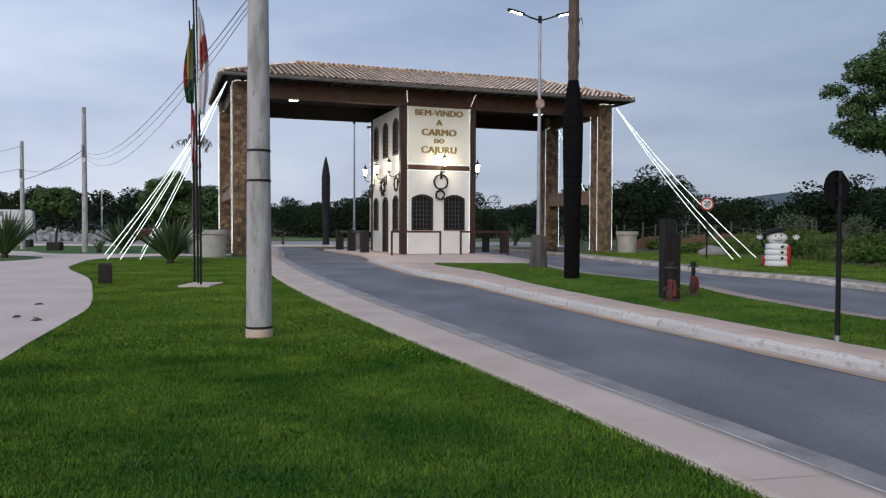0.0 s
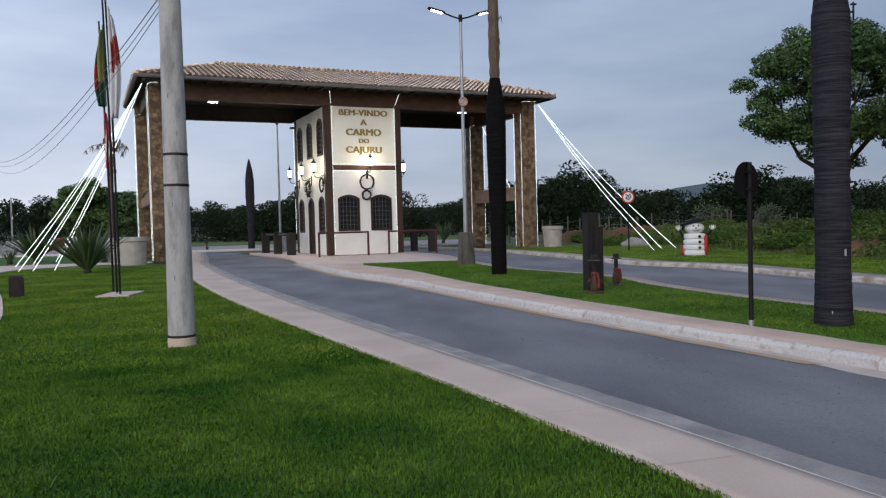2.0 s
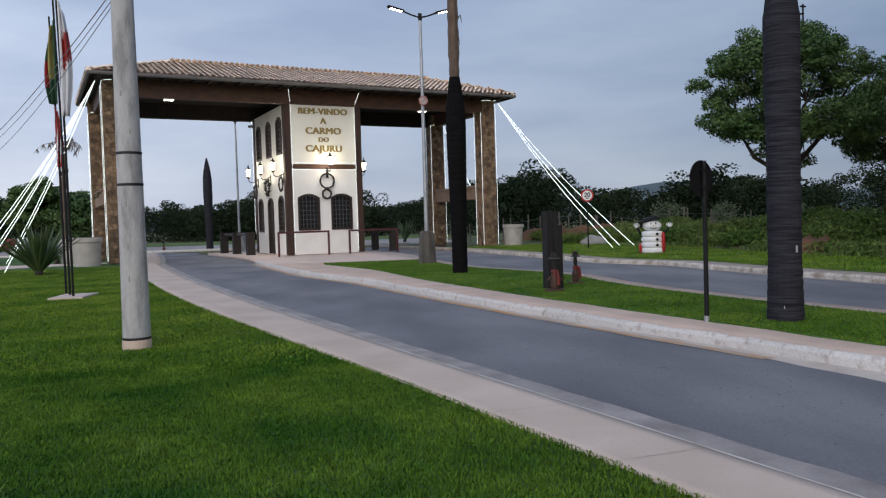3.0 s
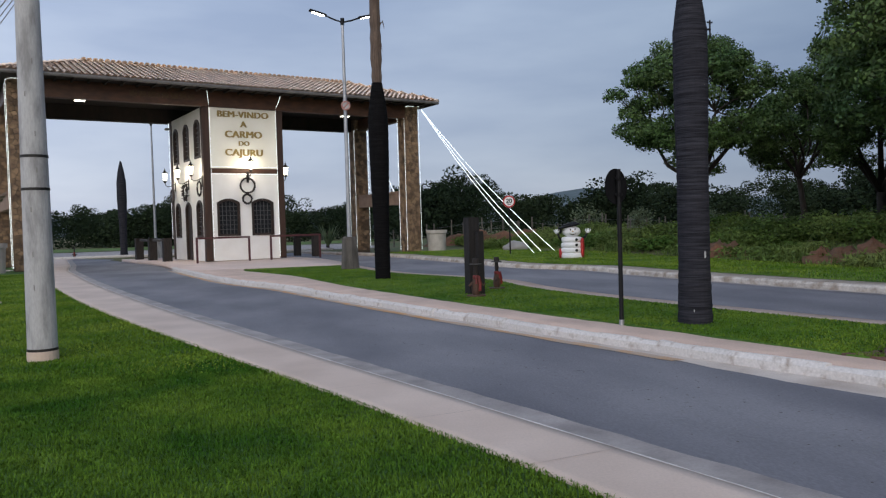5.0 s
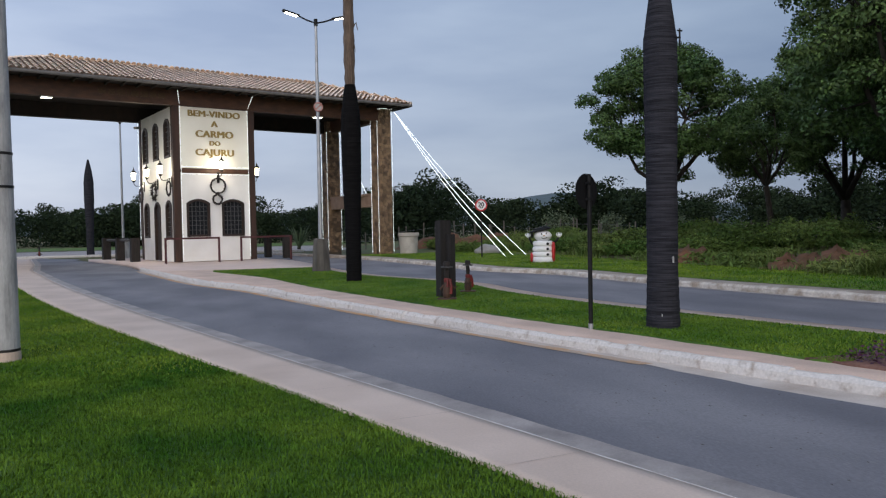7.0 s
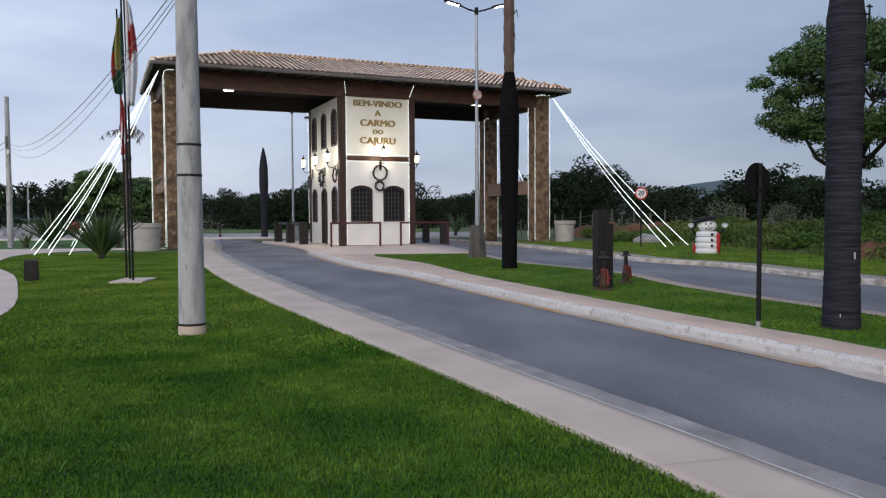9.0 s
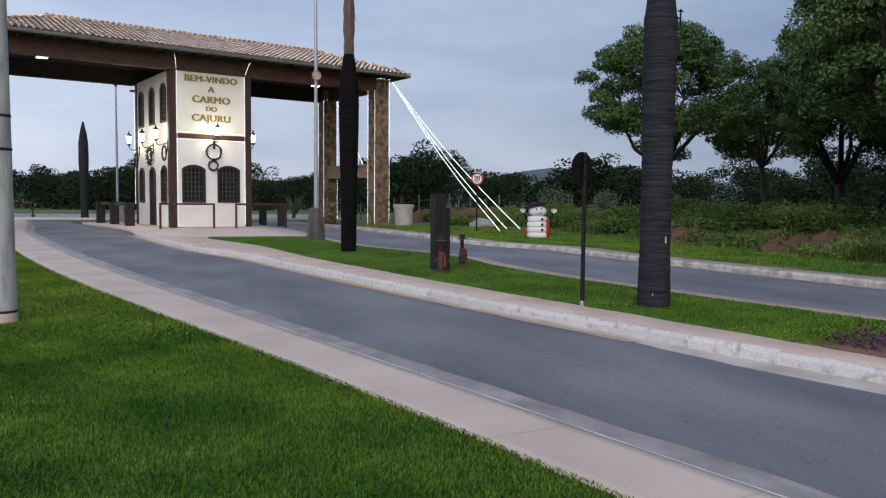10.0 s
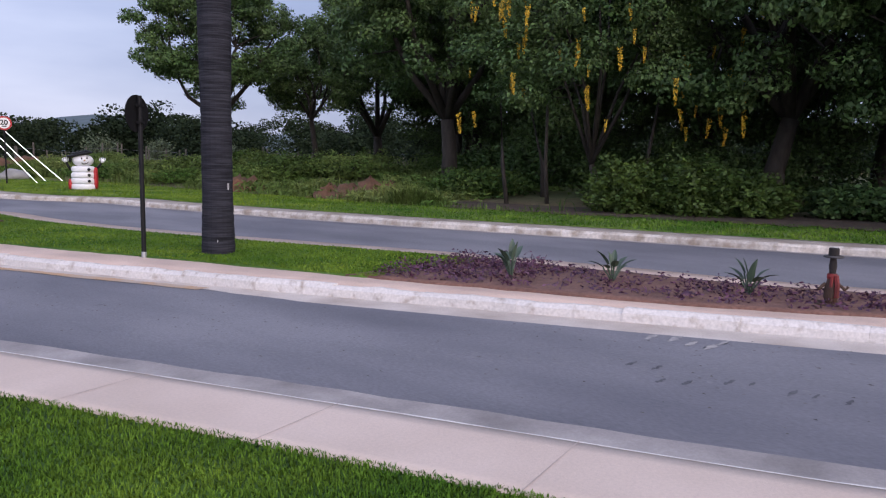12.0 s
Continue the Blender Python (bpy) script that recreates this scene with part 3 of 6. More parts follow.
def clip_half(poly, p, n):
    """The part of a polygon on the far side of the line through p with normal n."""
    out = []
    for k in range(len(poly)):
        a, b = poly[k], poly[(k + 1) % len(poly)]
        da, db = (a - p).dot(n), (b - p).dot(n)
        if da <= 0:
            out.append(a)
        if (da < 0 < db) or (db < 0 < da):
            out.append(a.lerp(b, da / (da - db)))
    return out


# Irregular flat stones that fill one face of a column
rnd = random.Random(5)
seeds = []
for _ in range(2600):
    q = Vector((rnd.uniform(0.03, CW - 0.03), rnd.uniform(0.05, 8.25)))
    if all(Vector((q.x - s.x, (q.y - s.y) * 1.35)).length > 0.205 for s in seeds):
        seeds.append(q)
stone_shapes = []
for s in seeds:
    cell = [Vector(p) for p in ((0, 0), (CW, 0), (CW, 8.3), (0, 8.3))]
    for o in seeds:
        if o is not s and (o - s).length < 0.9:
            cell = clip_half(cell, (o + s) / 2, o - s)
    mid = sum(cell, Vector((0, 0))) / len(cell)
    ring = [mid + (p - mid) * (1 - 0.011 / max((p - mid).length, 0.05)) for p in cell]
    bm = bmesh.new()
    dep = rnd.uniform(0.018, 0.045)
    back = [bm.verts.new((p.x - mid.x, 0, p.y - mid.y)) for p in ring]
    face = [bm.verts.new(((p.x - mid.x) * 0.93, -dep + rnd.uniform(-0.008, 0.008), (p.y - mid.y) * 0.93)) for p in ring]
    top = bm.verts.new((0, -dep - 0.006, 0))
    for i in range(len(ring)):
        j = (i + 1) % len(ring)
        bm.faces.new((back[i], back[j], face[j], face[i]))
        bm.faces.new((face[i], face[j], top))
    me = finish(bm)
    me.materials.append(M_STONE)
    stone_shapes.append((me, mid))

for cu, cv in COLS:
    bm = bmesh.new()
    box(bm, cu, cu + CW, cv, cv + CW, -0.2, 8.34)
    col = part("column", bm, M_MORTAR, gate, "tall square column of brown field stone")
    for turn, ox, oy, flip in ((0, cu, cv, 1), (-90, cu, cv + CW, -1)):
        for me, mid in stone_shapes:
            st = new("stone", me)
            st.parent = col
            h = mid.y if flip > 0 else 8.3 - mid.y
            w = mid.x if flip > 0 else CW - mid.x
            st.matrix_basis = Matrix.Translation((ox, oy, 0)) @ pose(0, 0, 0, 0, 0, turn) @ Matrix.Translation((w, 0, h)) @ pose(0, 0, 0, 0, 0 if flip > 0 else 180, 0) @ pose(0, 0, 0, 0, 0, 0)

# Planter beams between the columns
for cu in (0.1, 20.17):
    bm = box(bmesh.new(), cu, cu + 0.62, CW, 6.29, 2.72, 3.36, 0.02)
    box(bm, cu - 0.05, cu + 0.67, CW, 6.29, 3.36, 3.5, 0.015)
    part("planter_beam", bm, M_TANBOX, gate, "tan concrete planter box between two columns")

# Roof timbers
U0, U1, V0, V1, ZE, ZR = -0.45, 21.42, -1.4, 8.1, 8.36, 9.86
RU0, RU1, VM = 3.6, 18.1, 3.2
# Rear beam takes the near-black soffit timber: its under-roof shade is in the colour
for v0, v1 in ((-0.12, 0.30), (6.6, 7.05)):
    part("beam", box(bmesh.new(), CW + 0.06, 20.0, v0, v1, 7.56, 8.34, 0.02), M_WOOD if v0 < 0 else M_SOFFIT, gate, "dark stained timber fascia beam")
for cu in (0.2, 20.25):
    part("beam", box(bmesh.new(), cu, cu + 0.4, CW + 0.06, 6.22, 7.58, 8.3, 0.02), M_WOOD, gate, "dark stained timber fascia beam")
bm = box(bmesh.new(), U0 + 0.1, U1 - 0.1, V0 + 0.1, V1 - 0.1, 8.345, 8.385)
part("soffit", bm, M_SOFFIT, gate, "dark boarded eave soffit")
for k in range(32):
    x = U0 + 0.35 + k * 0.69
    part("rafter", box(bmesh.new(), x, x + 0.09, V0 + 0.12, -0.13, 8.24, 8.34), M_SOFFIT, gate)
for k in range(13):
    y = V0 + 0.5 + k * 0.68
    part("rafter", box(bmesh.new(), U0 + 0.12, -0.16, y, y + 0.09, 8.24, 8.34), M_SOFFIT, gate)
bm = bmesh.new()
for a, b in (((U0, V0), (U1, V0)), ((U1, V0), (U1, V1)), ((U1, V1), (U0, V1)), ((U0, V1), (U0, V0))):
    tube(bm, [(*a, ZE - 0.03), (*b, ZE - 0.03)], 0.085, 8)
part("eave_gutter", bm, M_GUTTERMET, gate, "grey metal eave gutter")

# Hip roof: a deck, and rows of curved clay tiles
def roof_plane(p0, p1, r0, r1):
    bm = bmesh.new()
    bm.faces.new([bm.verts.new(p) for p in (p0, p1, r1, r0)] if r0 != r1 else [bm.verts.new(p) for p in (p0, p1, r0)])
    return bm


corner = [(U0, V0, ZE), (U1, V0, ZE), (U1, V1, ZE), (U0, V1, ZE)]
rl, rr = (RU0, VM, ZR), (RU1, VM, ZR)
planes = [(corner[0], corner[1], rl, rr), (corner[1], corner[2], rr, rr), (corner[2], corner[3], rr, rl), (corner[3], corner[0], rl, rl)]
tv, tf = [], []
rs = np.random.RandomState(3)
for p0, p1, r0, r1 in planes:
    # Deck darker than the tiles, so the shade in their gaps is painted on
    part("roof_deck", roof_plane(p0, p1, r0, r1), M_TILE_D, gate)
    p0, p1, r0, r1 = (np.array(p) for p in (p0, p1, r0, r1))
    along = (p1 - p0) / np.linalg.norm(p1 - p0)
    foot = p0 + along * ((r0 - p0) @ along)
    up = r0 - foot
    length = np.linalg.norm(up)
    up = up / length
    nrm = np.cross(along, up)
    width = np.linalg.norm(p1 - p0)
    sl, sr = (r0 - p0) @ along, (p1 - r1) @ along
    pitch, row = 0.27, 0.42
    for j in range(int(length / row) + 1):
        h0 = j * row - 0.06
        f = min(max(h0 / length, 0), 1)
        a, b = sl * f, width - sr * f
        for i in range(int((b - a) / pitch) + 1):
            x = (math.floor(a / pitch) + i + 0.5) * pitch
            if x < a - 0.05 or x > b + 0.05:
                continue
            base = p0 + along * (x + rs.uniform(-0.012, 0.012)) + up * (h0 + rs.uniform(-0.015, 0.015)) + nrm * 0.03
            n0 = len(tv)
            for far, r, lift in ((0, 0.132, 0.05), (0.5, 0.108, 0.01)):
                for q in range(6):
                    ang = math.pi * q / 5
                    tv.append(base + up * far + along * (-math.cos(ang) * r) + nrm * (math.sin(ang) * r * 0.66 + lift))
            for q in range(5):
                tf.append((n0 + q, n0 + q + 1, n0 + 7 + q, n0 + 6 + q))
tiles = raw("roof_tiles", tv, tf, M_TILE)
tiles.parent = gate
tagged(tiles, "rows of pinkish curved clay roof tiles", kind="stuff")
bm = bmesh.new()
for a, b in ((rl, rr), (corner[0], rl), (corner[1], rr), (corner[2], rr), (corner[3], rl)):
    a, b = Vector(a), Vector(b)
    n = int((b - a).length / 0.38)
    for k in range(n):
        p, q = a.lerp(b, k / n), a.lerp(b, (k + 1.15) / n)
        tube(bm, [p + Vector((0, 0, 0.06)), q + Vector((0, 0, 0.035))], [0.145, 0.115], 8)
part("ridge_tiles", bm, M_TILE, gate, "mortared ridge and hip tiles")

# Worn gilt writing on the front beam
for k, (u, w) in enumerate(((5.15, 0.34), (5.58, 0.30), (5.96, 0.36), (6.40, 0.12), (6.60, 0.34), (7.02, 0.34), (7.44, 0.30), (7.82, 0.32))):
    part("writing_bar", box(bmesh.new(), u, u + w, -0.132, -0.121, 7.83, 8.09, 0.004), M_GILT, gate, "worn gilt writing")

# Recessed lights under the front beam
for u in (3.05, 16.3):
    fit = part("downlight", box(bmesh.new(), u - 0.24, u + 0.24, -0.06, 0.24, 7.50, 7.555, 0.01), M_WHITE, gate, "white flat downlight")
    part("lit_panel", box(bmesh.new(), u - 0.21, u + 0.21, -0.03, 0.21, 7.485, 7.499), M_PANEL, fit, "glowing lamp face")

# Tower
TU0, TU1, TV1, TZ = 8.49, 12.59, 6.08, 7.56
PW = 0.34


def arch_outline(w, h, rise, n=8):
    """Half width w, to height h with a low arch of that rise: points from lower left, clockwise."""
    pts = [(-w, 0), (-w, h - rise)]
    for k in range(1, n):
        t = k / n
        pts.append((-w + 2 * w * t, h - rise + rise * math.sin(math.pi * t) ** 0.8))
    return pts + [(w, h - rise), (w, 0)]


def prism(bm, pts, y0, y1):
    a = [bm.verts.new((x, y0, z)) for x, z in pts]
    b = [bm.verts.new((x, y1, z)) for x, z in pts]
    n = len(pts)
    bm.faces.new(a)
    bm.faces.new(b[::-1])
    for k in range(n):
        bm.faces.new((a[k], b[k], b[(k + 1) % n], a[(k + 1) % n]))
    return bm


def frame_ring(bm, w, h, rise, t, y0, y1, sill=True):
    """An arched surround of width t."""
    outer, inner = arch_outline(w, h, rise), arch_outline(w - t, h - t, rise * 0.9)
    inner = [(x, max(z, t if sill else 0.0)) for x, z in inner]
    vs = [[bm.verts.new((x, y, z)) for x, z in pts] for y in (y0, y1) for pts in (outer, inner)]
    n = len(outer)
    for k in range(n if sill else n - 1):
        j = (k + 1) % n
        bm.faces.new((vs[0][k], vs[0][j], vs[1][j], vs[1][k]))
        bm.faces.new((vs[2][k], vs[3][k], vs[3][j], vs[2][j]))
        bm.faces.new((vs[0][k], vs[2][k], vs[2][j], vs[0][j]))
        bm.faces.new((vs[1][k], vs[1][j], vs[3][j], vs[3][k]))
    return bm


def wall_with_openings(name, length, height, openings, thick, m, label):
    """A wall in the xz plane with arched openings (centre, foot, half width, height, rise) cut through it."""
    bm = bmesh.new()
    outer = [bm.verts.new((x, 0, z)) for x, z in ((0, 0), (length, 0), (length, height), (0, height))]
    edges = [bm.edges.new((outer[k], outer[(k + 1) % 4])) for k in range(4)]
    for c, z0, w, h, rise in openings:
        ring = [bm.verts.new((c + x, 0, z0 + z)) for x, z in arch_outline(w, h, rise)]
        edges += [bm.edges.new((ring[k], ring[(k + 1) % len(ring)])) for k in range(len(ring))]
    bmesh.ops.triangle_fill(bm, edges=edges, use_beauty=True)
    faces = bm.faces[:]
    back = bmesh.ops.extrude_face_region(bm, geom=faces)
    bmesh.ops.translate(bm, vec=(0, thick, 0), verts=[v for v in back["geom"] if isinstance(v, bmesh.types.BMVert)])
    bmesh.ops.transform(bm, matrix=m, verts=bm.verts)
    return part(name, bm, M_WHITE, gate, label)


FRONT_WIN = [(c - TU0, 1.21, 0.57, 1.86, 0.20) for c in (9.635, 11.40)]
wall_with_openings("tower_wall", TU1 - TU0, TZ, FRONT_WIN, 0.2, Matrix.Translation((TU0, 0.0, 0)), "white rendered front wall")
SIDE_V = (1.0, 2.98, 4.98)
SIDE = [(TV1 - v, 5.12, 0.48, 1.93, 0.30) for v in SIDE_V] + [(TV1 - v, 1.17, 0.48, 1.87, 0.28) for v in (SIDE_V[0], SIDE_V[2])] + [(TV1 - SIDE_V[1], 0.02, 0.52, 3.0, 0.30)]
LEFT_M = Matrix.Translation((TU0 + 0.02, TV1, 0)) @ pose(0, 0, 0, 0, 0, -90)
wall_with_openings("tower_wall", TV1 - 0.21, TZ, SIDE, 0.2, LEFT_M, "white rendered side wall with arched openings")
part("tower_wall", box(bmesh.new(), TU1 - 0.2, TU1 - 0.02, 0.21, TV1 - 0.01, 0, TZ), M_WHITE, gate, "white rendered side wall")
part("tower_wall", box(bmesh.new(), TU0 + 0.22, TU1 - 0.21, TV1 - 0.2, TV1 - 0.01, 0, TZ), M_WHITE, gate, "white rendered rear wall")
part("tower_floor", box(bmesh.new(), TU0 + 0.22, TU1 - 0.21, 0.21, TV1 - 0.21, 0.0, 0.05), M_CONC_D, gate)
part("tower_floor", box(bmesh.new(), TU0 + 0.22, TU1 - 0.21, 0.21, TV1 - 0.21, 4.3, 4.5), M_CONC_D, gate)


def arched_window(m, w, h, rise, nx, nz, wood):
    bm = frame_ring(bmesh.new(), w, h, rise, 0.11, -0.05, 0.1)
    bmesh.ops.transform(bm, matrix=m, verts=bm.verts)
    win = part("window", bm, wood, gate, "dark arched window with iron grille")
    bm = prism(bmesh.new(), arch_outline(w - 0.09, h - 0.09, rise * 0.9), 0.10, 0.112)
    bmesh.ops.transform(bm, matrix=m, verts=bm.verts)
    part("pane", bm, M_GLASS, win)
    bm = bmesh.new()
    for k in range(1, nx):
        x = -w + 0.1 + (2 * w - 0.2) * k / nx
        box(bm, x - 0.012, x + 0.012, 0.05, 0.075, 0.1, h - 0.14)
    for k in range(1, nz):
        z = 0.1 + (h - 0.25) * k / nz
        box(bm, -w + 0.1, w - 0.1, 0.052, 0.073, z - 0.012, z + 0.012)
    bmesh.ops.transform(bm, matrix=m, verts=bm.verts)
    part("grille", bm, M_GRILLE, win, "black iron grille")


for c, z0, w, h, rise in FRONT_WIN:
    arched_window(Matrix.Translation((TU0 + c, 0, z0)), w + 0.01, h, rise, 5, 7, M_WIN)
for c, z0, w, h, rise in SIDE[:5]:
    arched_window(LEFT_M @ Matrix.Translation((c, 0, z0)), w + 0.01, h, rise, 3, 7, M_WIN)
c, z0, w, h, rise = SIDE[5]
m = LEFT_M @ Matrix.Translation((c, 0, z0))
bm = frame_ring(bmesh.new(), w + 0.01, h, rise, 0.1, -0.05, 0.1, sill=False)
bmesh.ops.transform(bm, matrix=m, verts=bm.verts)
door = part("door", bm, M_WIN, gate, "dark timber arched door")
bm = prism(bmesh.new(), arch_outline(w - 0.09, h - 0.09, rise * 0.9), 0.06, 0.10)
bmesh.ops.transform(bm, matrix=m, verts=bm.verts)
part("door_leaf", bm, M_WIN, door)

for u, v in ((TU0 - 0.02, -0.04), (TU1 - PW + 0.02, -0.04), (TU0 - 0.02, TV1 - PW + 0.04), (TU1 - PW + 0.02, TV1 - PW + 0.04)):
    part("corner_post", box(bmesh.new(), u, u + PW, v, v + PW, 0, TZ, 0.015), M_WOOD_P, gate, "dark timber corner post")
part("storey_band", box(bmesh.new(), TU0 + PW - 0.02, TU1 - PW + 0.02, -0.03, 0.0, 4.33, 4.57, 0.01), M_WOOD, gate, "dark timber band between storeys")
panel = part("sign_panel", box(bmesh.new(), TU0 + PW - 0.01, TU1 - PW + 0.01, -0.022, -0.002, 4.59, 7.555), M_CREAM, gate, "cream welcome sign panel")


def letters(text, size, m, material, parent, name="lettering", depth=0.02, bold=0.0, spacing=1.0):
    cu = bpy.data.curves.new("text", "FONT")
    cu.body, cu.size, cu.extrude, cu.offset, cu.space_character = text, size, depth, bold, spacing
    cu.align_x, cu.align_y = "CENTER", "CENTER"
    tmp = new("text", cu)
    me = bpy.data.meshes.new_from_object(tmp.evaluated_get(bpy.context.evaluated_depsgraph_get()))
    bpy.data.objects.remove(tmp)
    me.materials.clear()
    me.materials.append(material)
    ob = new(name, me)
    ob.parent = parent
    ob.matrix_basis = m
    return ob


for text, size, z, bold in (("BEM-VINDO", 0.43, 7.24, 0.02), ("A", 0.42, 6.76, 0.02), ("CARMO", 0.47, 6.25, 0.022), ("DO", 0.32, 5.81, 0.016), ("CAJURU", 0.47, 5.35, 0.022)):
    word = letters(text, size, pose(10.54, -0.045, z, 90, 0, 0) @ Matrix.Diagonal((1.1, 1, 1, 1)), M_GOLD, panel, spacing=1.06)
    # A second strike, shifted sideways and a little proud, thickens the stems
    bm = bmesh.new()
    bm.from_mesh(word.data)
    for dx, dz in ((-bold, 0.0008), (bold, 0.0016)):
        twin = word.data.copy()
        twin.transform(Matrix.Translation((dx, 0, dz)))
        bm.from_mesh(twin)
        bpy.data.meshes.remove(twin)
    bm.to_mesh(word.data)
    bm.free()


def bead_strand(bm, pts, r=0.022, gap=0.16, fill=0.8):
    """Short lit links along a line."""
    pts = [Vector(p) for p in pts]
    for a, b in zip(pts, pts[1:]):
        n = max(1, int((b - a).length / gap))
        for k in range(n):
            tube(bm, [a.lerp(b, k / n), a.lerp(b, (k + fill) / n)], r, 5)
    return bm


def strand(pts, name="light_strand", r=0.0085, gap=0.12, fill=0.8):
    ob = part(name, bead_strand(bmesh.new(), pts, r, gap, fill), M_LED, gate, "lit white festive light strand")
    tagged(ob, kind="stuff")
    bm = tube(bmesh.new(), pts, 0.008, 4)
    part("wire", bm, M_LEDWIRE, ob)


for cu, cv in COLS:
    for du, dv in ((-0.07, 0.03), (-0.06, CW), (CW + 0.03, -0.06)):
        if du > 0 and cu < 5:
            continue
        strand([(cu + du, cv + dv, 0.1 if cv < 1 else 0.15), (cu + du, cv + dv, 8.2 if cv < 1 else 7.62)])
    strand([(cu - 0.07, cv + 0.03, 8.2), (cu + 0.12, cv - 0.1, 8.27), (cu + 0.9, cv - 0.12, 8.27)] if cv < 1 else [(cu - 0.06, cv + 0.03, 7.6), (cu + 0.3, cv - 0.1, 7.75)])
strand([(TU0 + PW, -0.07, 0.08), (TU0 + PW, -0.07, 7.6), (TU0 + PW - 0.2, -0.5, 8.25)])
strand([(TU1 - PW, -0.07, 0.12), (TU1 - PW, -0.07, 7.6), (TU1 - PW + 0.14, -0.5, 8.25)])
strand([(TU0 + PW, -0.07, 4.64), (TU1 - PW, -0.07, 4.64)])
strand([(TU0 + PW, -0.07, 4.29), (TU1 - PW, -0.07, 4.29)])
strand([(TU0 - 0.06, TV1 + 0.03, 1.1), (TU0 - 0.06, TV1 + 0.03, 7.5)])

# Fans of light strands from the roof corners to the ground
RIGHT_TOP = (21.0, -0.25, 8.1)
for end in ((20.6, -10.4), (22.2, -9.05), (22.95, -9.2)):
    strand([Vector(RIGHT_TOP).lerp(Vector((*end, 0.02)), k / 6) - Vector((0, 0, 0.35 * math.sin(math.pi * k / 6))) for k in range(7)], gap=0.6, r=0.0105, fill=0.985)
strand([(20.8, 6.1, 7.6), (21.9, 1.7, 0.03)], gap=0.6, r=0.0105, fill=0.985)
for top, end in (((-0.12, -0.3, 8.15), (-5.1, -4.1)), ((-0.12, -0.3, 8.15), (-4.6, -4.3)), ((-0.12, -0.3, 8.15), (-3.85, -4.5)), ((-0.3, 5.1, 8.1), (-5.6, 1.6)), ((-0.3, 5.1, 8.1), (-5.0, 3.4)), ((-0.3, 5.1, 8.1), (-4.1, 6.4))):
    strand([Vector(top).lerp(Vector((*end, 0.02)), k / 6) - Vector((0, 0, 0.3 * math.sin(math.pi * k / 6))) for k in range(7)], gap=0.6, r=0.0105, fill=0.985)


def wall_lantern(m, wreath=True):
    """A lantern on a scrolled iron bracket, turned out from the wall along -y."""
    bm = bmesh.new()
    lathe(bm, [(0.08, -0.2), (0.125, 0.16), (0.12, 0.17)], 6, (0, -0.55, 0))
    bmesh.ops.transform(bm, matrix=m, verts=bm.verts)
    lamp = part("lantern_glass", bm, M_LAMP, gate, "lit lantern glass")
    bm = bmesh.new()
    lathe(bm, [(0.16, 0.17), (0.155, 0.185), (0.07, 0.29), (0.035, 0.32), (0.045, 0.36), (0.015, 0.40), (0.015, 0.47)], 6, (0, -0.55, 0))
    bmesh.ops.transform(bm, matrix=m, verts=bm.verts)
    part("lantern_cap", bm, M_IRON, lamp, "black lantern cap")
    bm = lathe(bmesh.new(), [(0.04, -0.34), (0.11, -0.24), (0.11, -0.22)], 6, (0, -0.55, 0))
    bmesh.ops.transform(bm, matrix=m, verts=bm.verts)
    part("lantern_base", bm, M_IRON, lamp)
    bm = bmesh.new()
    tube(bm, [(0, -0.55, -0.34), (0, -0.53, -0.46), (0, -0.42, -0.54), (0, -0.25, -0.52), (0, -0.1, -0.42), (0, -0.02, -0.42)], 0.022, 6)
    tube(bm, [(0, -0.1, -0.42), (0, -0.14, -0.60), (0, -0.05, -0.75), (0, -0.02, -0.78)], 0.018, 6)
    box(bm, -0.06, 0.06, -0.03, 0.0, -0.85, -0.3)
    bmesh.ops.transform(bm, matrix=m, verts=bm.verts)
    part("bracket", bm, M_IRON, lamp, "black scrolled iron bracket")
    light = bpy.data.lights.new("lantern_light", "POINT")
    light.energy, light.color, light.shadow_soft_size = 115, (1.0, 0.89, 0.68), 0.18
    lo = new("lantern_light", light)
    lo.parent = gate
    lo.matrix_basis = m @ Matrix.Translation((0, -0.55, 0.0))


def wreath(m, r, fluffy):
    rnd = random.Random(int(r * 1000))
    bm = bmesh.new()
    n = 40
    for k in range(n):
        a = 2 * math.pi * k / n
        p = Vector((r * math.cos(a), 0, r * math.sin(a)))
        for _ in range(3):
            d = Vector((rnd.uniform(-1, 1), rnd.uniform(-0.7, 0.4), rnd.uniform(-1, 1))).normalized() * fluffy
            tube(bm, [p, p + d], [0.03, 0.012], 4)
    tube(bm, [(r * math.cos(2 * math.pi * k / 24), 0, r * math.sin(2 * math.pi * k / 24)) for k in range(25)], 0.04, 6)
    return solid("wreath", bm, M_TIMBER, "dark twig christmas wreath on the white wall", "wreath", m=GATE @ m)


LEFT_TURN = pose(0, 0, 0, 0, 0, -90)
for v in (-0.02 + 0.35, 2.75, 5.35):
    wall_lantern(Matrix.Translation((TU0, v, 4.5)) @ LEFT_TURN)
wall_lantern(Matrix.Translation((10.66, -0.03, 4.72)))
wall_lantern(Matrix.Translation((TU1 - 0.3, 0.3, 4.52)) @ pose(0, 0, 0, 0, 0, 90))
wreath(Matrix.Translation((10.62, -0.12, 3.72)), 0.37, 0.07)
wreath(Matrix.Translation((10.58, -0.12, 3.05)), 0.23, 0.07)
wreath(Matrix.Translation((TU0 - 0.12, 3.05, 3.55)) @ LEFT_TURN, 0.36, 0.16)
wreath(Matrix.Translation((TU0 - 0.12, 5.6, 3.45)) @ LEFT_TURN, 0.36, 0.07)
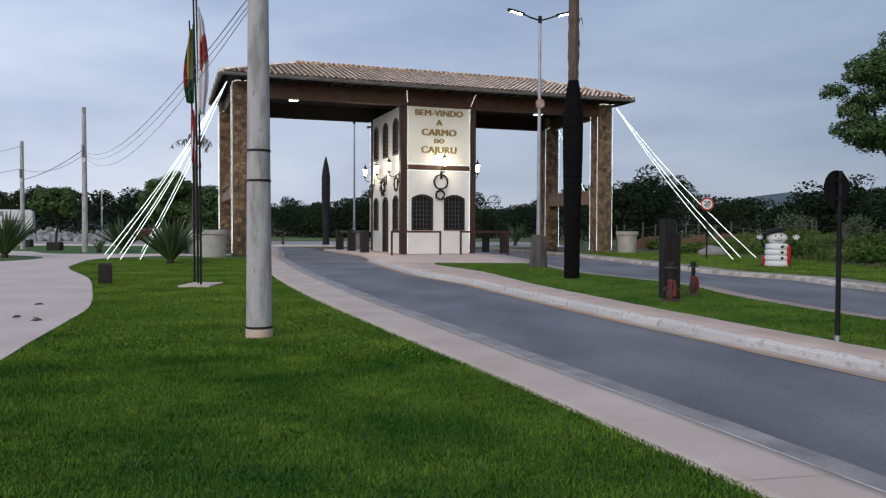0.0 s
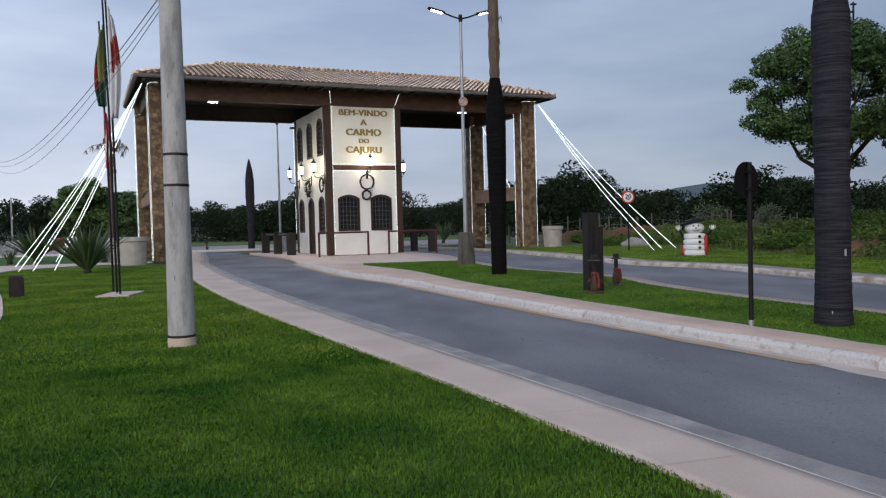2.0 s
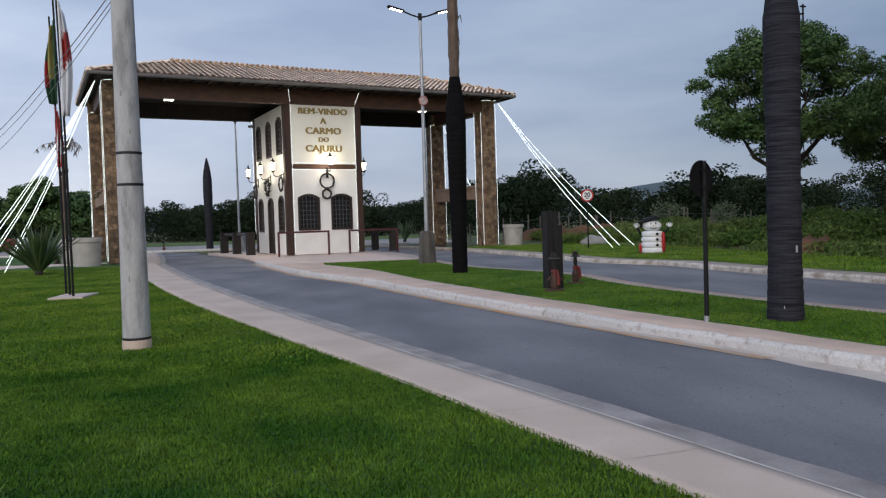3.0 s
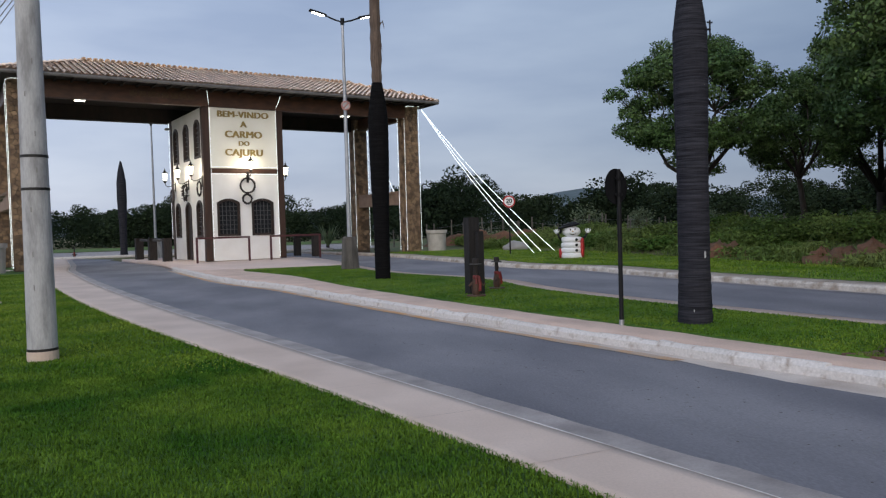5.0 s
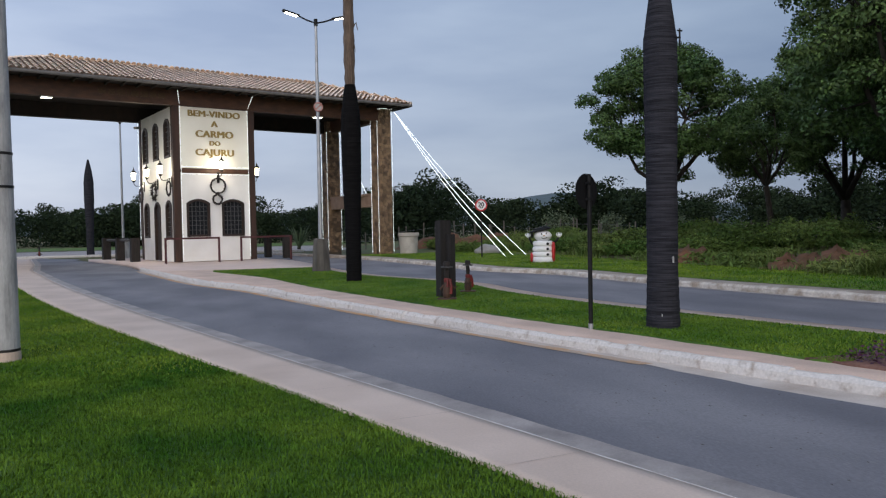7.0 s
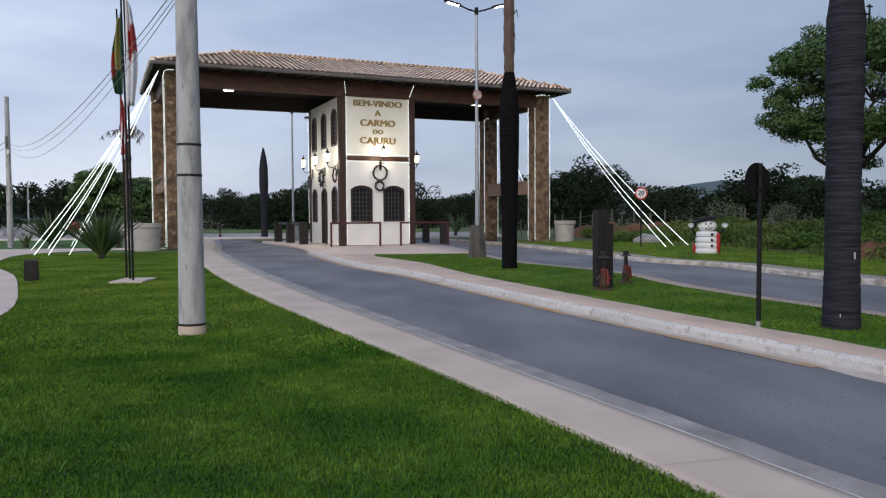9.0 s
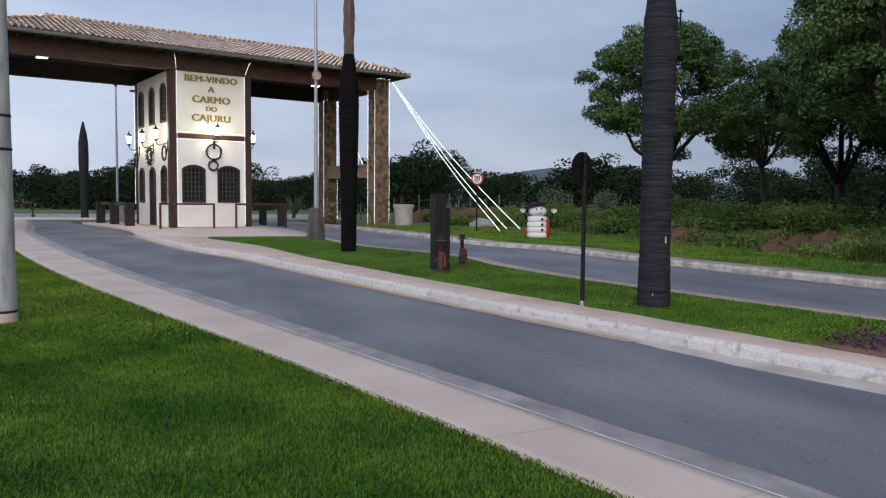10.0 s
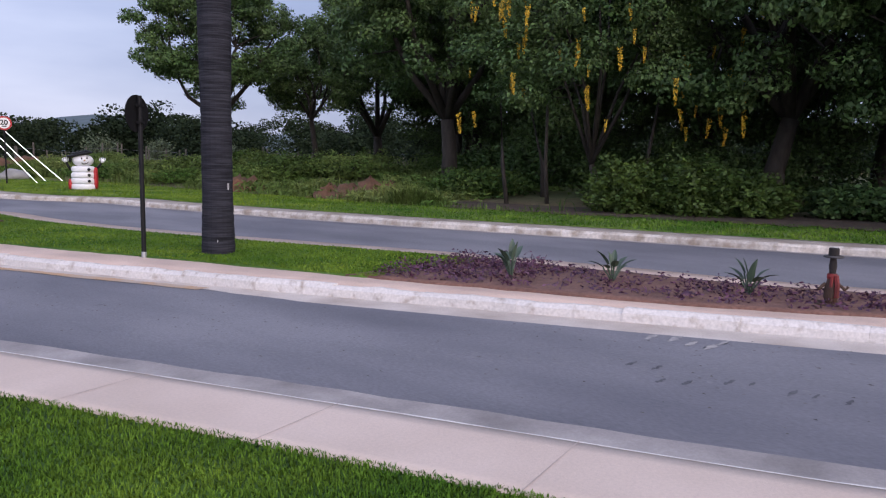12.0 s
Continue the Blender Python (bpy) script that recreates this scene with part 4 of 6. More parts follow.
wreath(Matrix.Translation((TU0 - 0.12, 0.5, 3.6)) @ LEFT_TURN, 0.34, 0.07)

# Small camera under the beam
bm = tube(bmesh.new(), [(TU0 - 0.12, TV1 - 0.2, 7.15), (TU0 - 0.36, TV1 - 0.5, 7.1)], 0.07, 8)
tube(bm, [(TU0 + 0.02, TV1 - 0.2, 7.2), (TU0 - 0.2, TV1 - 0.2, 7.2)], 0.03, 6)
part("surveillance_unit", bm, M_CONC_D, gate, "small grey surveillance camera")

# Scuffs and dust on the asphalt
def patch(x, y, r, material, label, seed, z):
    rnd = random.Random(seed)
    bm = bmesh.new()
    n = 22
    bm.faces.new([bm.verts.new((x + r * 0.9 * math.cos(2 * math.pi * k / n) * rnd.uniform(0.5, 1.1), y + r * 0.22 * math.sin(2 * math.pi * k / n) * rnd.uniform(0.25, 1.2), z)) for k in range(n)])
    bmesh.ops.triangulate(bm, faces=bm.faces[:])
    solid("road_mark", bm, material, label, "road mark", kind="structure")


def road_z(x, y):
    a, b = float(WALK_E(y)), float(MED_E(y))
    return -0.03 - 0.10 * (x - a) / (b - a) + 0.004


for k, (x, y, r) in enumerate(((5.19, 3.12, 0.1), (5.22, 2.92, 0.12), (4.87, 2.73, 0.09), (4.97, 2.58, 0.1), (5.2, 2.37, 0.11), (5.27, 2.24, 0.07), (5.23, 1.96, 0.11), (5.27, 1.82, 0.09), (5.27, 1.62, 0.1), (3.4, 8.1, 0.08), (3.0, 9.7, 0.09), (2.2, 10.5, 0.07), (6.15, 4.94, 0.05))):
    patch(x, y, r, M_SCUFF, "dark scuff on the asphalt", k, road_z(x, y))
for k, (x, y, r) in enumerate(((6.26, 3.48, 0.16), (6.34, 3.3, 0.2), (6.25, 3.11, 0.16), (6.24, 2.93, 0.18), (6.5, 2.92, 0.14))):
    patch(x, y, r, M_DUST, "pale dusty patch on the asphalt", 40 + k, road_z(x, y))

# Grit and crumbs strewn on the asphalt
rs = np.random.RandomState(15)
gv, gf = [], []
for k in range(520):
    y = rs.uniform(0.5, 16)
    a, b = float(WALK_E(y)), float(MED_E(y))
    lane = rs.choice((0.38, 0.62, 0.85)) + rs.normal(0, 0.07) if k % 3 else rs.uniform(0.1, 0.97)
    x = a + 0.35 + (b - a - 0.4) * min(max(lane, 0.02), 0.98)
    z = road_z(x, y) - 0.004
    s = rs.uniform(0.003, 0.0085)
    n0 = len(gv)
    ang = rs.uniform(0, 6.28)
    for q in range(4):
        r = s * rs.uniform(0.6, 1.6)
        gv.append((x + r * math.cos(ang + q * 1.57) * 1.4, y + r * math.sin(ang + q * 1.57) * 2.0, z))
    gv.append((x, y, z + s * rs.uniform(0.3, 0.8)))
    gf += [(n0 + q, n0 + (q + 1) % 4, n0 + 4) for q in range(4)]
tagged(raw("road_grit", gv, gf, M_DEBRIS), "dark grit strewn over the asphalt lane", "grit", kind="stuff")

# Pale dust trodden along the lane
rs = np.random.RandomState(16)
gv, gf = [], []
for k in range(420):
    y = rs.uniform(0.8, 10) if k % 2 else rs.normal(3.4, 1.1)
    a, b = float(WALK_E(y)), float(MED_E(y))
    x = a + (b - a) * (0.46 + 0.10 * math.sin(y * 0.8) + rs.normal(0, 0.06))
    z = road_z(x, y) - 0.0025
    n0 = len(gv)
    ang, s = rs.uniform(0, 6.28), rs.uniform(0.006, 0.02)
    for q in range(5):
        r = s * rs.uniform(0.4, 1.4)
        gv.append((x + r * math.cos(ang + q * 1.257), y + 1.7 * r * math.sin(ang + q * 1.257), z))
    gf += [(n0, n0 + q, n0 + q + 1) for q in (1, 2, 3)]
tagged(raw("road_dust", gv, gf, M_FLECK), "pale dust flecks along the asphalt lane", "dust", kind="stuff")

# ---- things beside the road ----
pole = thing("utility_pole", pose(-2.46, 10.95, 0, 0, 0, 20), "grey round concrete utility pole standing in the lawn", "utility pole")
part("shaft", lathe(bmesh.new(), [(0.174 - 0.0085 * z, z) for z in (0.12, 0.5, 1, 2, 3, 4, 5, 6, 7, 8, 9.5)], 24), M_CONC, pole, smooth=False)
part("footing", lathe(bmesh.new(), [(0.182, -0.3), (0.18, 0.10), (0.176, 0.125)], 24), M_WALK, pole, "paler concrete foot")
for z in (0.125, 2.09, 2.49):
    part("strap", lathe(bmesh.new(), [(0.176 - 0.0085 * z, z - 0.017), (0.181 - 0.0085 * z, z - 0.015), (0.181 - 0.0085 * z, z + 0.015), (0.176 - 0.0085 * z, z + 0.017)], 24), M_IRON, pole, "dark metal strap")
rnd = random.Random(9)
for k in range(7):
    z = 0.9 + k * 0.47 + rnd.uniform(-0.1, 0.1)
    a = rnd.choice((0.0, 0.25))
    r = 0.174 - 0.0085 * z
    ang = radians(-90 - 20 + rnd.choice((-14, -8, 22)))
    m = pose(r * math.cos(ang), r * math.sin(ang), z, 0, 0, math.degrees(ang))
    bm = box(bmesh.new(), -0.01, 0.004, -0.006, 0.006, -0.035, 0.03)
    ob = part("mark", bm, M_CONC_D, pole)
    ob.matrix_basis = m

# Flags
flags = thing("flag_stand", pose(-5.96, 19.9, 0), "three dark flag poles on a pale slab with limp flags", "flag poles")
bm = bmesh.new()
prism(bm, [(-0.42, -0.02), (0.34, -0.02), (0.34, 0.035), (-0.42, 0.035)], -0.62, 0.6)
part("slab", bm, M_PATH, flags, "pale concrete slab")


def flag(m, w, h, cols, seed):
    """A limp flag: a folded sheet hanging from its pole. cols gives a colour for each height."""
    bm = bmesh.new()
    nx, nz = 14, 22
    rnd = random.Random(seed)
    ph = rnd.uniform(0, 6)
    grid = []
    for j in range(nz + 1):
        t = j / nz
        row = []
        for i in range(nx + 1):
            s = i / nx
            x = w * s * (0.35 + 0.65 * math.sin(min(1, t * 1.25 + 0.1) * math.pi * 0.62)) * (1 - 0.35 * max(0, t - 0.75) * 4 * s)
            y = 0.10 * math.sin(s * 13 + ph + 1.5 * t) * (0.3 + s)
            row.append(bm.verts.new((x, y, -h * t - 0.25 * s * h * (1 - t) * 0.6)))
        grid.append(row)
    for j in range(nz):
        for i in range(nx):
            f = bm.faces.new((grid[j][i], grid[j][i + 1], grid[j + 1][i + 1], grid[j + 1][i]))
            f.material_index = cols((i + 0.5) / nx, (j + 0.5) / nz)
    me = finish(bm, True)
    ob = new("flag", me)
    for one in (M_FLAGG, M_FLAGY, M_FLAGW, M_FLAGR):
        me.materials.append(one)
    mod = ob.modifiers.new("cloth", "SOLIDIFY")
    mod.thickness = 0.006
    ob.parent = flags
    ob.matrix_basis = m
    return ob


for x, y, h in ((-0.35, 0.45, 6.7), (-0.14, 0.05, 8.2), (0.08, -0.42, 8.0)):
    p = part("flag_pole", tube(bmesh.new(), [(x, y, 0.05), (x - 0.02, y, h * 0.5), (x - 0.10, y, h)], [0.027, 0.025, 0.02], 10), M_BLACK, flags, "dark slim pole")
    for z in (1.3, 2.9):
        part("collar", lathe(bmesh.new(), [(0.029, z), (0.035, z + 0.02), (0.035, z + 0.08), (0.029, z + 0.1)], 10, (x - 0.03 * z / h, y, 0)), M_BLACK, p)
tagged(flag(Matrix.Translation((-0.20, 0.05, 6.55)) @ pose(0, 0, 0, 0, 0, 172), 0.25, 2.0, lambda s, t: 3 if 0.42 < t < 0.78 and s > 0.72 else (1 if t < 0.66 and 0.3 < s < 0.76 else 0), 2), "limp green and yellow flag")
tagged(flag(Matrix.Translation((0.01, -0.42, 6.95)) @ pose(0, 0, 0, 0, 0, 8), 0.27, 2.75, lambda s, t: 3 if 0.40 < t + 0.25 * s < 0.68 and s > 0.25 else 2, 3), "limp white flag with a red triangle")
tagged(flag(Matrix.Translation((-0.42, 0.45, 4.6)) @ pose(0, 0, 0, 0, 0, 20), 0.17, 1.5, lambda s, t: 3 if (s * 2.2 + t * 1.3) % 1 > 0.35 else 2, 4), "limp red and white flag")


def stump(x, y, w, h, turn):
    t = thing("wooden_bollard", pose(x, y, 0, 0, 0, turn), "short dark weathered square timber bollard on the lawn", "bollard", "timber bollards")
    part("block", box(bmesh.new(), -w / 2, w / 2, -w / 2, w / 2, -0.05, h - 0.04, 0.015), M_TIMBER, t)
    part("cap", box(bmesh.new(), -w / 2 + 0.01, w / 2 - 0.01, -w / 2 + 0.01, w / 2 - 0.01, h - 0.039, h, 0.01), M_TIMBER_G, t, "greyed end grain top")


stump(-8.66, 20.48, 0.33, 0.52, 24)
stump(-23.19, 47.07, 0.75, 0.5, 10)
stump(-28.78, 54.31, 0.7, 0.5, 10)


# Palms
def trunk_rings(profile, seg=20, wob=0.012, seed=0, step=0.09):
    """A ringed trunk from (radius, height) pairs."""
    rnd = random.Random(seed)
    zs = [p[1] for p in profile]
    z, out = zs[0], []
    k = 0
    while z < zs[-1]:
        r = float(np.interp(z, zs, [p[0] for p in profile]))
        out.append((r * (1 + (wob * 2.2 if k % 2 else 0) + rnd.uniform(-wob, wob)), z))
        z += step * rnd.uniform(0.6, 1.4)
        k += 1
    return lathe(bmesh.new(), out + [profile[-1]], seg)


palm = thing("royal_palm", pose(6.18, 10.32, 0) @ Matrix.Diagonal((1, 1, 1.04, 1)), "thick palm trunk bound in dark ringed wrapping, on the median lawn", "palm", "palms of the median")
part("trunk", trunk_rings([(0.245, -0.1), (0.235, 0.1), (0.215, 0.8), (0.215, 2.2), (0.232, 3.1), (0.235, 3.9), (0.225, 4.02)], seed=1, wob=0.011, step=0.07), M_PALMWRAP, palm, "dark wrapped trunk")
part("crown_shaft", trunk_rings([(0.222, 4.02), (0.185, 4.3), (0.14, 4.6), (0.115, 5.0), (0.09, 5.8), (0.05, 8.0)], seed=2, step=0.16), M_PALMWRAP, palm, "dark tapering shaft")
bm = tube(bmesh.new(), [(0.18, -0.05, 3.98), (0.30, -0.05, 4.0)], 0.014, 6)
tube(bm, [(0.29, -0.05, 3.88), (0.29, -0.05, 4.12)], 0.012, 6)
tube(bm, [(0.25, -0.05, 4.09), (0.33, -0.05, 4.09)], 0.012, 6)
part("bracket", bm, M_BLACK, palm, "small dark metal bracket")
for z, a in ((3.25, -75), (0.95, -80), (3.9, -110), (0.2, -125)):
    bm = box(bmesh.new(), -0.02, 0.004, -0.010, 0.010, -0.045, 0.045, 0.004)
    ob = part("patch", bm, M_CONC, palm, "pale torn patch")
    r = 0.228
    ob.matrix_basis = pose(r * math.cos(radians(a)), r * math.sin(radians(a)), z, 0, 0, a)

palm2 = thing("royal_palm", pose(3.78, 22.74, 0) @ Matrix.Diagonal((1, 1, 1.01, 1)), "dark wrapped palm trunk with a ragged brown top", "palm", "palms of the median")
part("trunk", trunk_rings([(0.225, -0.1), (0.22, 0.2), (0.225, 1.5), (0.27, 3.0), (0.29, 4.2), (0.27, 4.8), (0.20, 5.3), (0.15, 5.62)], seed=3), M_PALMDARK, palm2, "dark wrapped trunk")
part("dry_sheath", trunk_rings([(0.14, 5.60), (0.15, 6.4), (0.15, 7.6), (0.12, 8.4), (0.17, 8.7), (0.06, 9.6)], seed=4, step=0.3, wob=0.05, seg=9), M_PALMBARK, palm2, "ragged brown dry sheath")
for k in range(7):
    rnd = random.Random(k)
    a = rnd.uniform(0, 6.28)
    z = 6.6 + k * 0.33
    part("fibre", tube(bmesh.new(), [(0.13 * math.cos(a), 0.13 * math.sin(a), z), (0.22 * math.cos(a), 0.22 * math.sin(a), z + 0.12), (0.26 * math.cos(a), 0.26 * math.sin(a), z - 0.1)], [0.03, 0.02, 0.008], 5), M_PALMBARK, palm2)

palm3 = thing("palm_stump", pose(-8.66, 59.13, 0), "bare dark palm trunk with a pointed top", "palm", "palms of the median")
part("trunk", trunk_rings([(0.27, -0.1), (0.24, 0.4), (0.25, 2.0), (0.33, 4.0), (0.32, 5.2), (0.22, 6.0), (0.05, 6.75)], seed=5, step=0.2), M_PALMWRAP, palm3)


# Street lamps
def street_lamp(m, base_w, h, lit, label, arms=0.95):
    t = thing("street_lamp", m, label, "street lamp", "street lamps")
    bm = bmesh.new()
    w0, w1 = base_w / 2, base_w * 0.36
    lathe(bm, [(w0 * 1.25, -0.1), (w0 * 1.2, 0.05), (w1 * 1.3, 1.15), (w1 * 1.1, 1.2)], 8)
    part("base", bm, M_CONC_W if lit else M_CONC, t, "tapered concrete base")
    post = part("post", tube(bmesh.new(), [(0, 0, 1.15), (0, 0, h)], [0.085, 0.05], 12), M_STEEL, t, "slim galvanised post")
    part("hub", tube(bmesh.new(), [(0, 0, h - 0.2), (0, 0, h + 0.05)], 0.07, 10), M_BLACK, post)
    for s in (-1, 1):
        arm = part("arm", tube(bmesh.new(), [(0, 0, h - 0.1), (s * arms * 0.25, 0, h - 0.02), (s * arms * 0.5, 0, h + 0.1)], 0.03, 8), M_BLACK, t, "dark lamp arm")
        bm = box(bmesh.new(), -0.32, 0.32, -0.11, 0.11, -0.03, 0.035, 0.02)
        bmesh.ops.transform(bm, matrix=Matrix.Translation((s * (arms * 0.5 + 0.28), 0, h + 0.18)) @ pose(0, 0, 0, 0, -s * 14, 0), verts=bm.verts)
        head = part("head", bm, M_BLACK, arm, "flat lamp head")
        bm = box(bmesh.new(), -0.2, 0.25, -0.09, 0.09, -0.048, -0.033)
        bmesh.ops.transform(bm, matrix=Matrix.Translation((s * (arms * 0.5 + 0.28), 0, h + 0.18)) @ pose(0, 0, 0, 0, -s * 14, 0), verts=bm.verts)
        part("lit_face", bm, M_PANEL if lit else M_GLASS, head, "glowing lamp face" if lit else "")
    return t


lampA = street_lamp(pose(3.62, 29.0, 0, 0, 0, 8), 0.58, 9.15, True, "tall double street lamp with one lit head, on a concrete base", 1.25)
ring = part("round_sign", lathe(bmesh.new(), [(0.17, -0.01), (0.17, 0.01)], 20), M_CONC, lampA, "small round sign fixed to the post")
ring.matrix_basis = pose(0, -0.09, 6.0, 90, 0, 0)
bm = bmesh.new()
tube(bm, [(0.148 * math.cos(2 * math.pi * k / 20), 0.148 * math.sin(2 * math.pi * k / 20), 0.012) for k in range(21)], 0.028, 6)
tube(bm, [(-0.13, -0.13, 0.012), (0.13, 0.13, 0.012)], 0.02, 6)
part("red_ring", bm, M_FADED, ring, "faded red ring")
street_lamp(pose(-6.05, 54.98, 0, 0, 0, 8), 0.8, 8.9, False, "far slim double street lamp")


# Signs
def sign_disc(parent, m, r, face, back):
    plate = part("plate", lathe(bmesh.new(), [(r, -0.008), (r, 0.0)], 28), back, parent, "round plate")
    plate.matrix_basis = m
    return plate


bs = thing("road_sign", pose(5.2, 10.65, 0, 0, 0, 27), "round road sign seen from behind, on a slim black post", "road sign", "road signs")
part("post", tube(bmesh.new(), [(0, 0, 0.07), (0, 0, 2.23)], 0.032, 10), M_BLACK, bs, "slim black post")
part("foot", tube(bmesh.new(), [(0, 0, -0.1), (0, 0, 0.075)], 0.036, 10), M_STEEL, bs, "bare steel foot")
sign_disc(bs, Matrix.Translation((0, 0.045, 1.985)) @ pose(0, 0, 0, 90, 0, 0), 0.257, M_SIGNBACK, M_SIGNBACK)
for z in (1.87, 2.10):
    part("clamp", box(bmesh.new(), -0.05, 0.05, -0.04, 0.036, z - 0.02, z + 0.02, 0.005), M_BLACK, bs)

ss = thing("speed_sign", pose(12.54, 36.78, 0, 0, 0, -18), "round speed limit sign with a red ring, on a dark post", "road sign", "road signs")
part("post", tube(bmesh.new(), [(0, 0, -0.1), (0, 0, 2.85)], 0.035, 8), M_BLACK, ss, "dark post")
plate = sign_disc(ss, Matrix.Translation((0, -0.05, 2.6)) @ pose(0, 0, 0, 90, 0, 0), 0.30, M_SIGNWHITE, M_SIGNWHITE)
bm = bmesh.new()
outer = [bm.verts.new((0.30 * math.cos(2 * math.pi * k / 32), 0.30 * math.sin(2 * math.pi * k / 32), 0.004)) for k in range(32)]
inner = [bm.verts.new((0.232 * math.cos(2 * math.pi * k / 32), 0.232 * math.sin(2 * math.pi * k / 32), 0.004)) for k in range(32)]
for k in range(32):
    bm.faces.new((outer[k], outer[(k + 1) % 32], inner[(k + 1) % 32], inner[k]))
part("red_ring", bm, M_RED, plate, "red ring")
letters("20", 0.30, Matrix.Translation((0, 0.02, 0.006)), M_BLACK, plate, "number", depth=0.002, bold=0.008)
part("writing_bar", box(bmesh.new(), -0.09, 0.09, -0.15, -0.115, 0.003, 0.006), M_BLACK, plate)


# Inflated snowman: one plain form
def snowman():
    bm = bmesh.new()
    n = 0

    def blob(x, y, z, rx, ry, rz, slot, seg=20, rings=12, sq=1.0):
        first = len(bm.faces)
        g = bmesh.ops.create_uvsphere(bm, u_segments=seg, v_segments=rings, radius=1.0)["verts"]
        for v in g:
            if sq != 1.0:
                v.co.z = math.copysign(abs(v.co.z) ** sq, v.co.z)
                k = math.hypot(v.co.x, v.co.y)
                if k > 0:
                    f = (k**0.45) / k
                    v.co.x *= f
                    v.co.y *= f
            v.co = Vector((x + v.co.x * rx, y + v.co.y * ry, z + v.co.z * rz))
        paint(bm, first, slot)

    for k in range(4):
        blob(0, 0, 0.13 + 0.225 * k, 0.49 - 0.015 * k, 0.28, 0.128, 0, 28, 14, sq=0.5)
    blob(0.45, 0.02, 0.46, 0.10, 0.26, 0.42, 1, sq=0.8)
    blob(-0.50, 0.02, 0.22, 0.07, 0.2, 0.22, 1)
    blob(0.0, 0, 1.14, 0.40, 0.27, 0.24, 0)
    # The hat: a tilted brim with a low crown, its drooping side over one ear
    for j in range(9):
        s = j / 8
        blob(-0.47 + 0.72 * s, -0.02, 1.30 + 0.15 * s, 0.13, 0.30, 0.055, 2, 12, 8)
    for j in range(5):
        blob(-0.28 + 0.42 * j / 4, 0.02, 1.39 + 0.09 * j / 4, 0.13, 0.22, 0.07, 2, 12, 8)
    blob(-0.47, 0.02, 1.18, 0.055, 0.2, 0.14, 2, 12, 8)
    for z in (0.35, 0.58, 0.80):
        blob(0.20, -0.27, z, 0.06, 0.03, 0.055, 2, 12, 8)
    blob(-0.05, -0.245, 1.22, 0.03, 0.03, 0.045, 2, 10, 6)
    blob(0.15, -0.24, 1.24, 0.03, 0.03, 0.045, 2, 10, 6)
    blob(0.05, -0.28, 1.15, 0.035, 0.06, 0.03, 3, 10, 6)
    first = len(bm.faces)
    tube(bm, [(0.05 + 0.15 * math.sin(a), -0.275 + 0.05 * abs(math.sin(a)), 1.12 - 0.1 * math.cos(a)) for a in (-1.2, -0.8, -0.4, 0, 0.4, 0.8, 1.2)], 0.016, 6)
    tube(bm, [(0.44, 0, 0.80), (0.58, 0, 0.90), (0.68, 0, 1.05)], 0.045, 8)
    tube(bm, [(-0.46, 0, 0.78), (-0.54, 0, 0.92), (-0.60, 0, 1.08)], 0.045, 8)
    paint(bm, first, 2)
    for x in (0.72, -0.64):
        blob(x, 0, 1.13, 0.085, 0.05, 0.075, 0, 12, 8)
        for d in (-0.09, -0.03, 0.03, 0.09):
            blob(x + d * 1.15, 0, 1.225 - abs(d) * 0.45, 0.024, 0.03, 0.06, 0, 8, 6)
    return solid("inflatable_snowman", bm, [M_VINYL, M_RED, M_BLACK, M_LINE], "white inflatable snowman with black hat and red sides on the verge", "snowman", m=pose(12.83, 29.9, 0, 0, 0, -22) @ Matrix.Diagonal((0.93, 0.95, 0.97, 1)), smooth=True)


snowman()


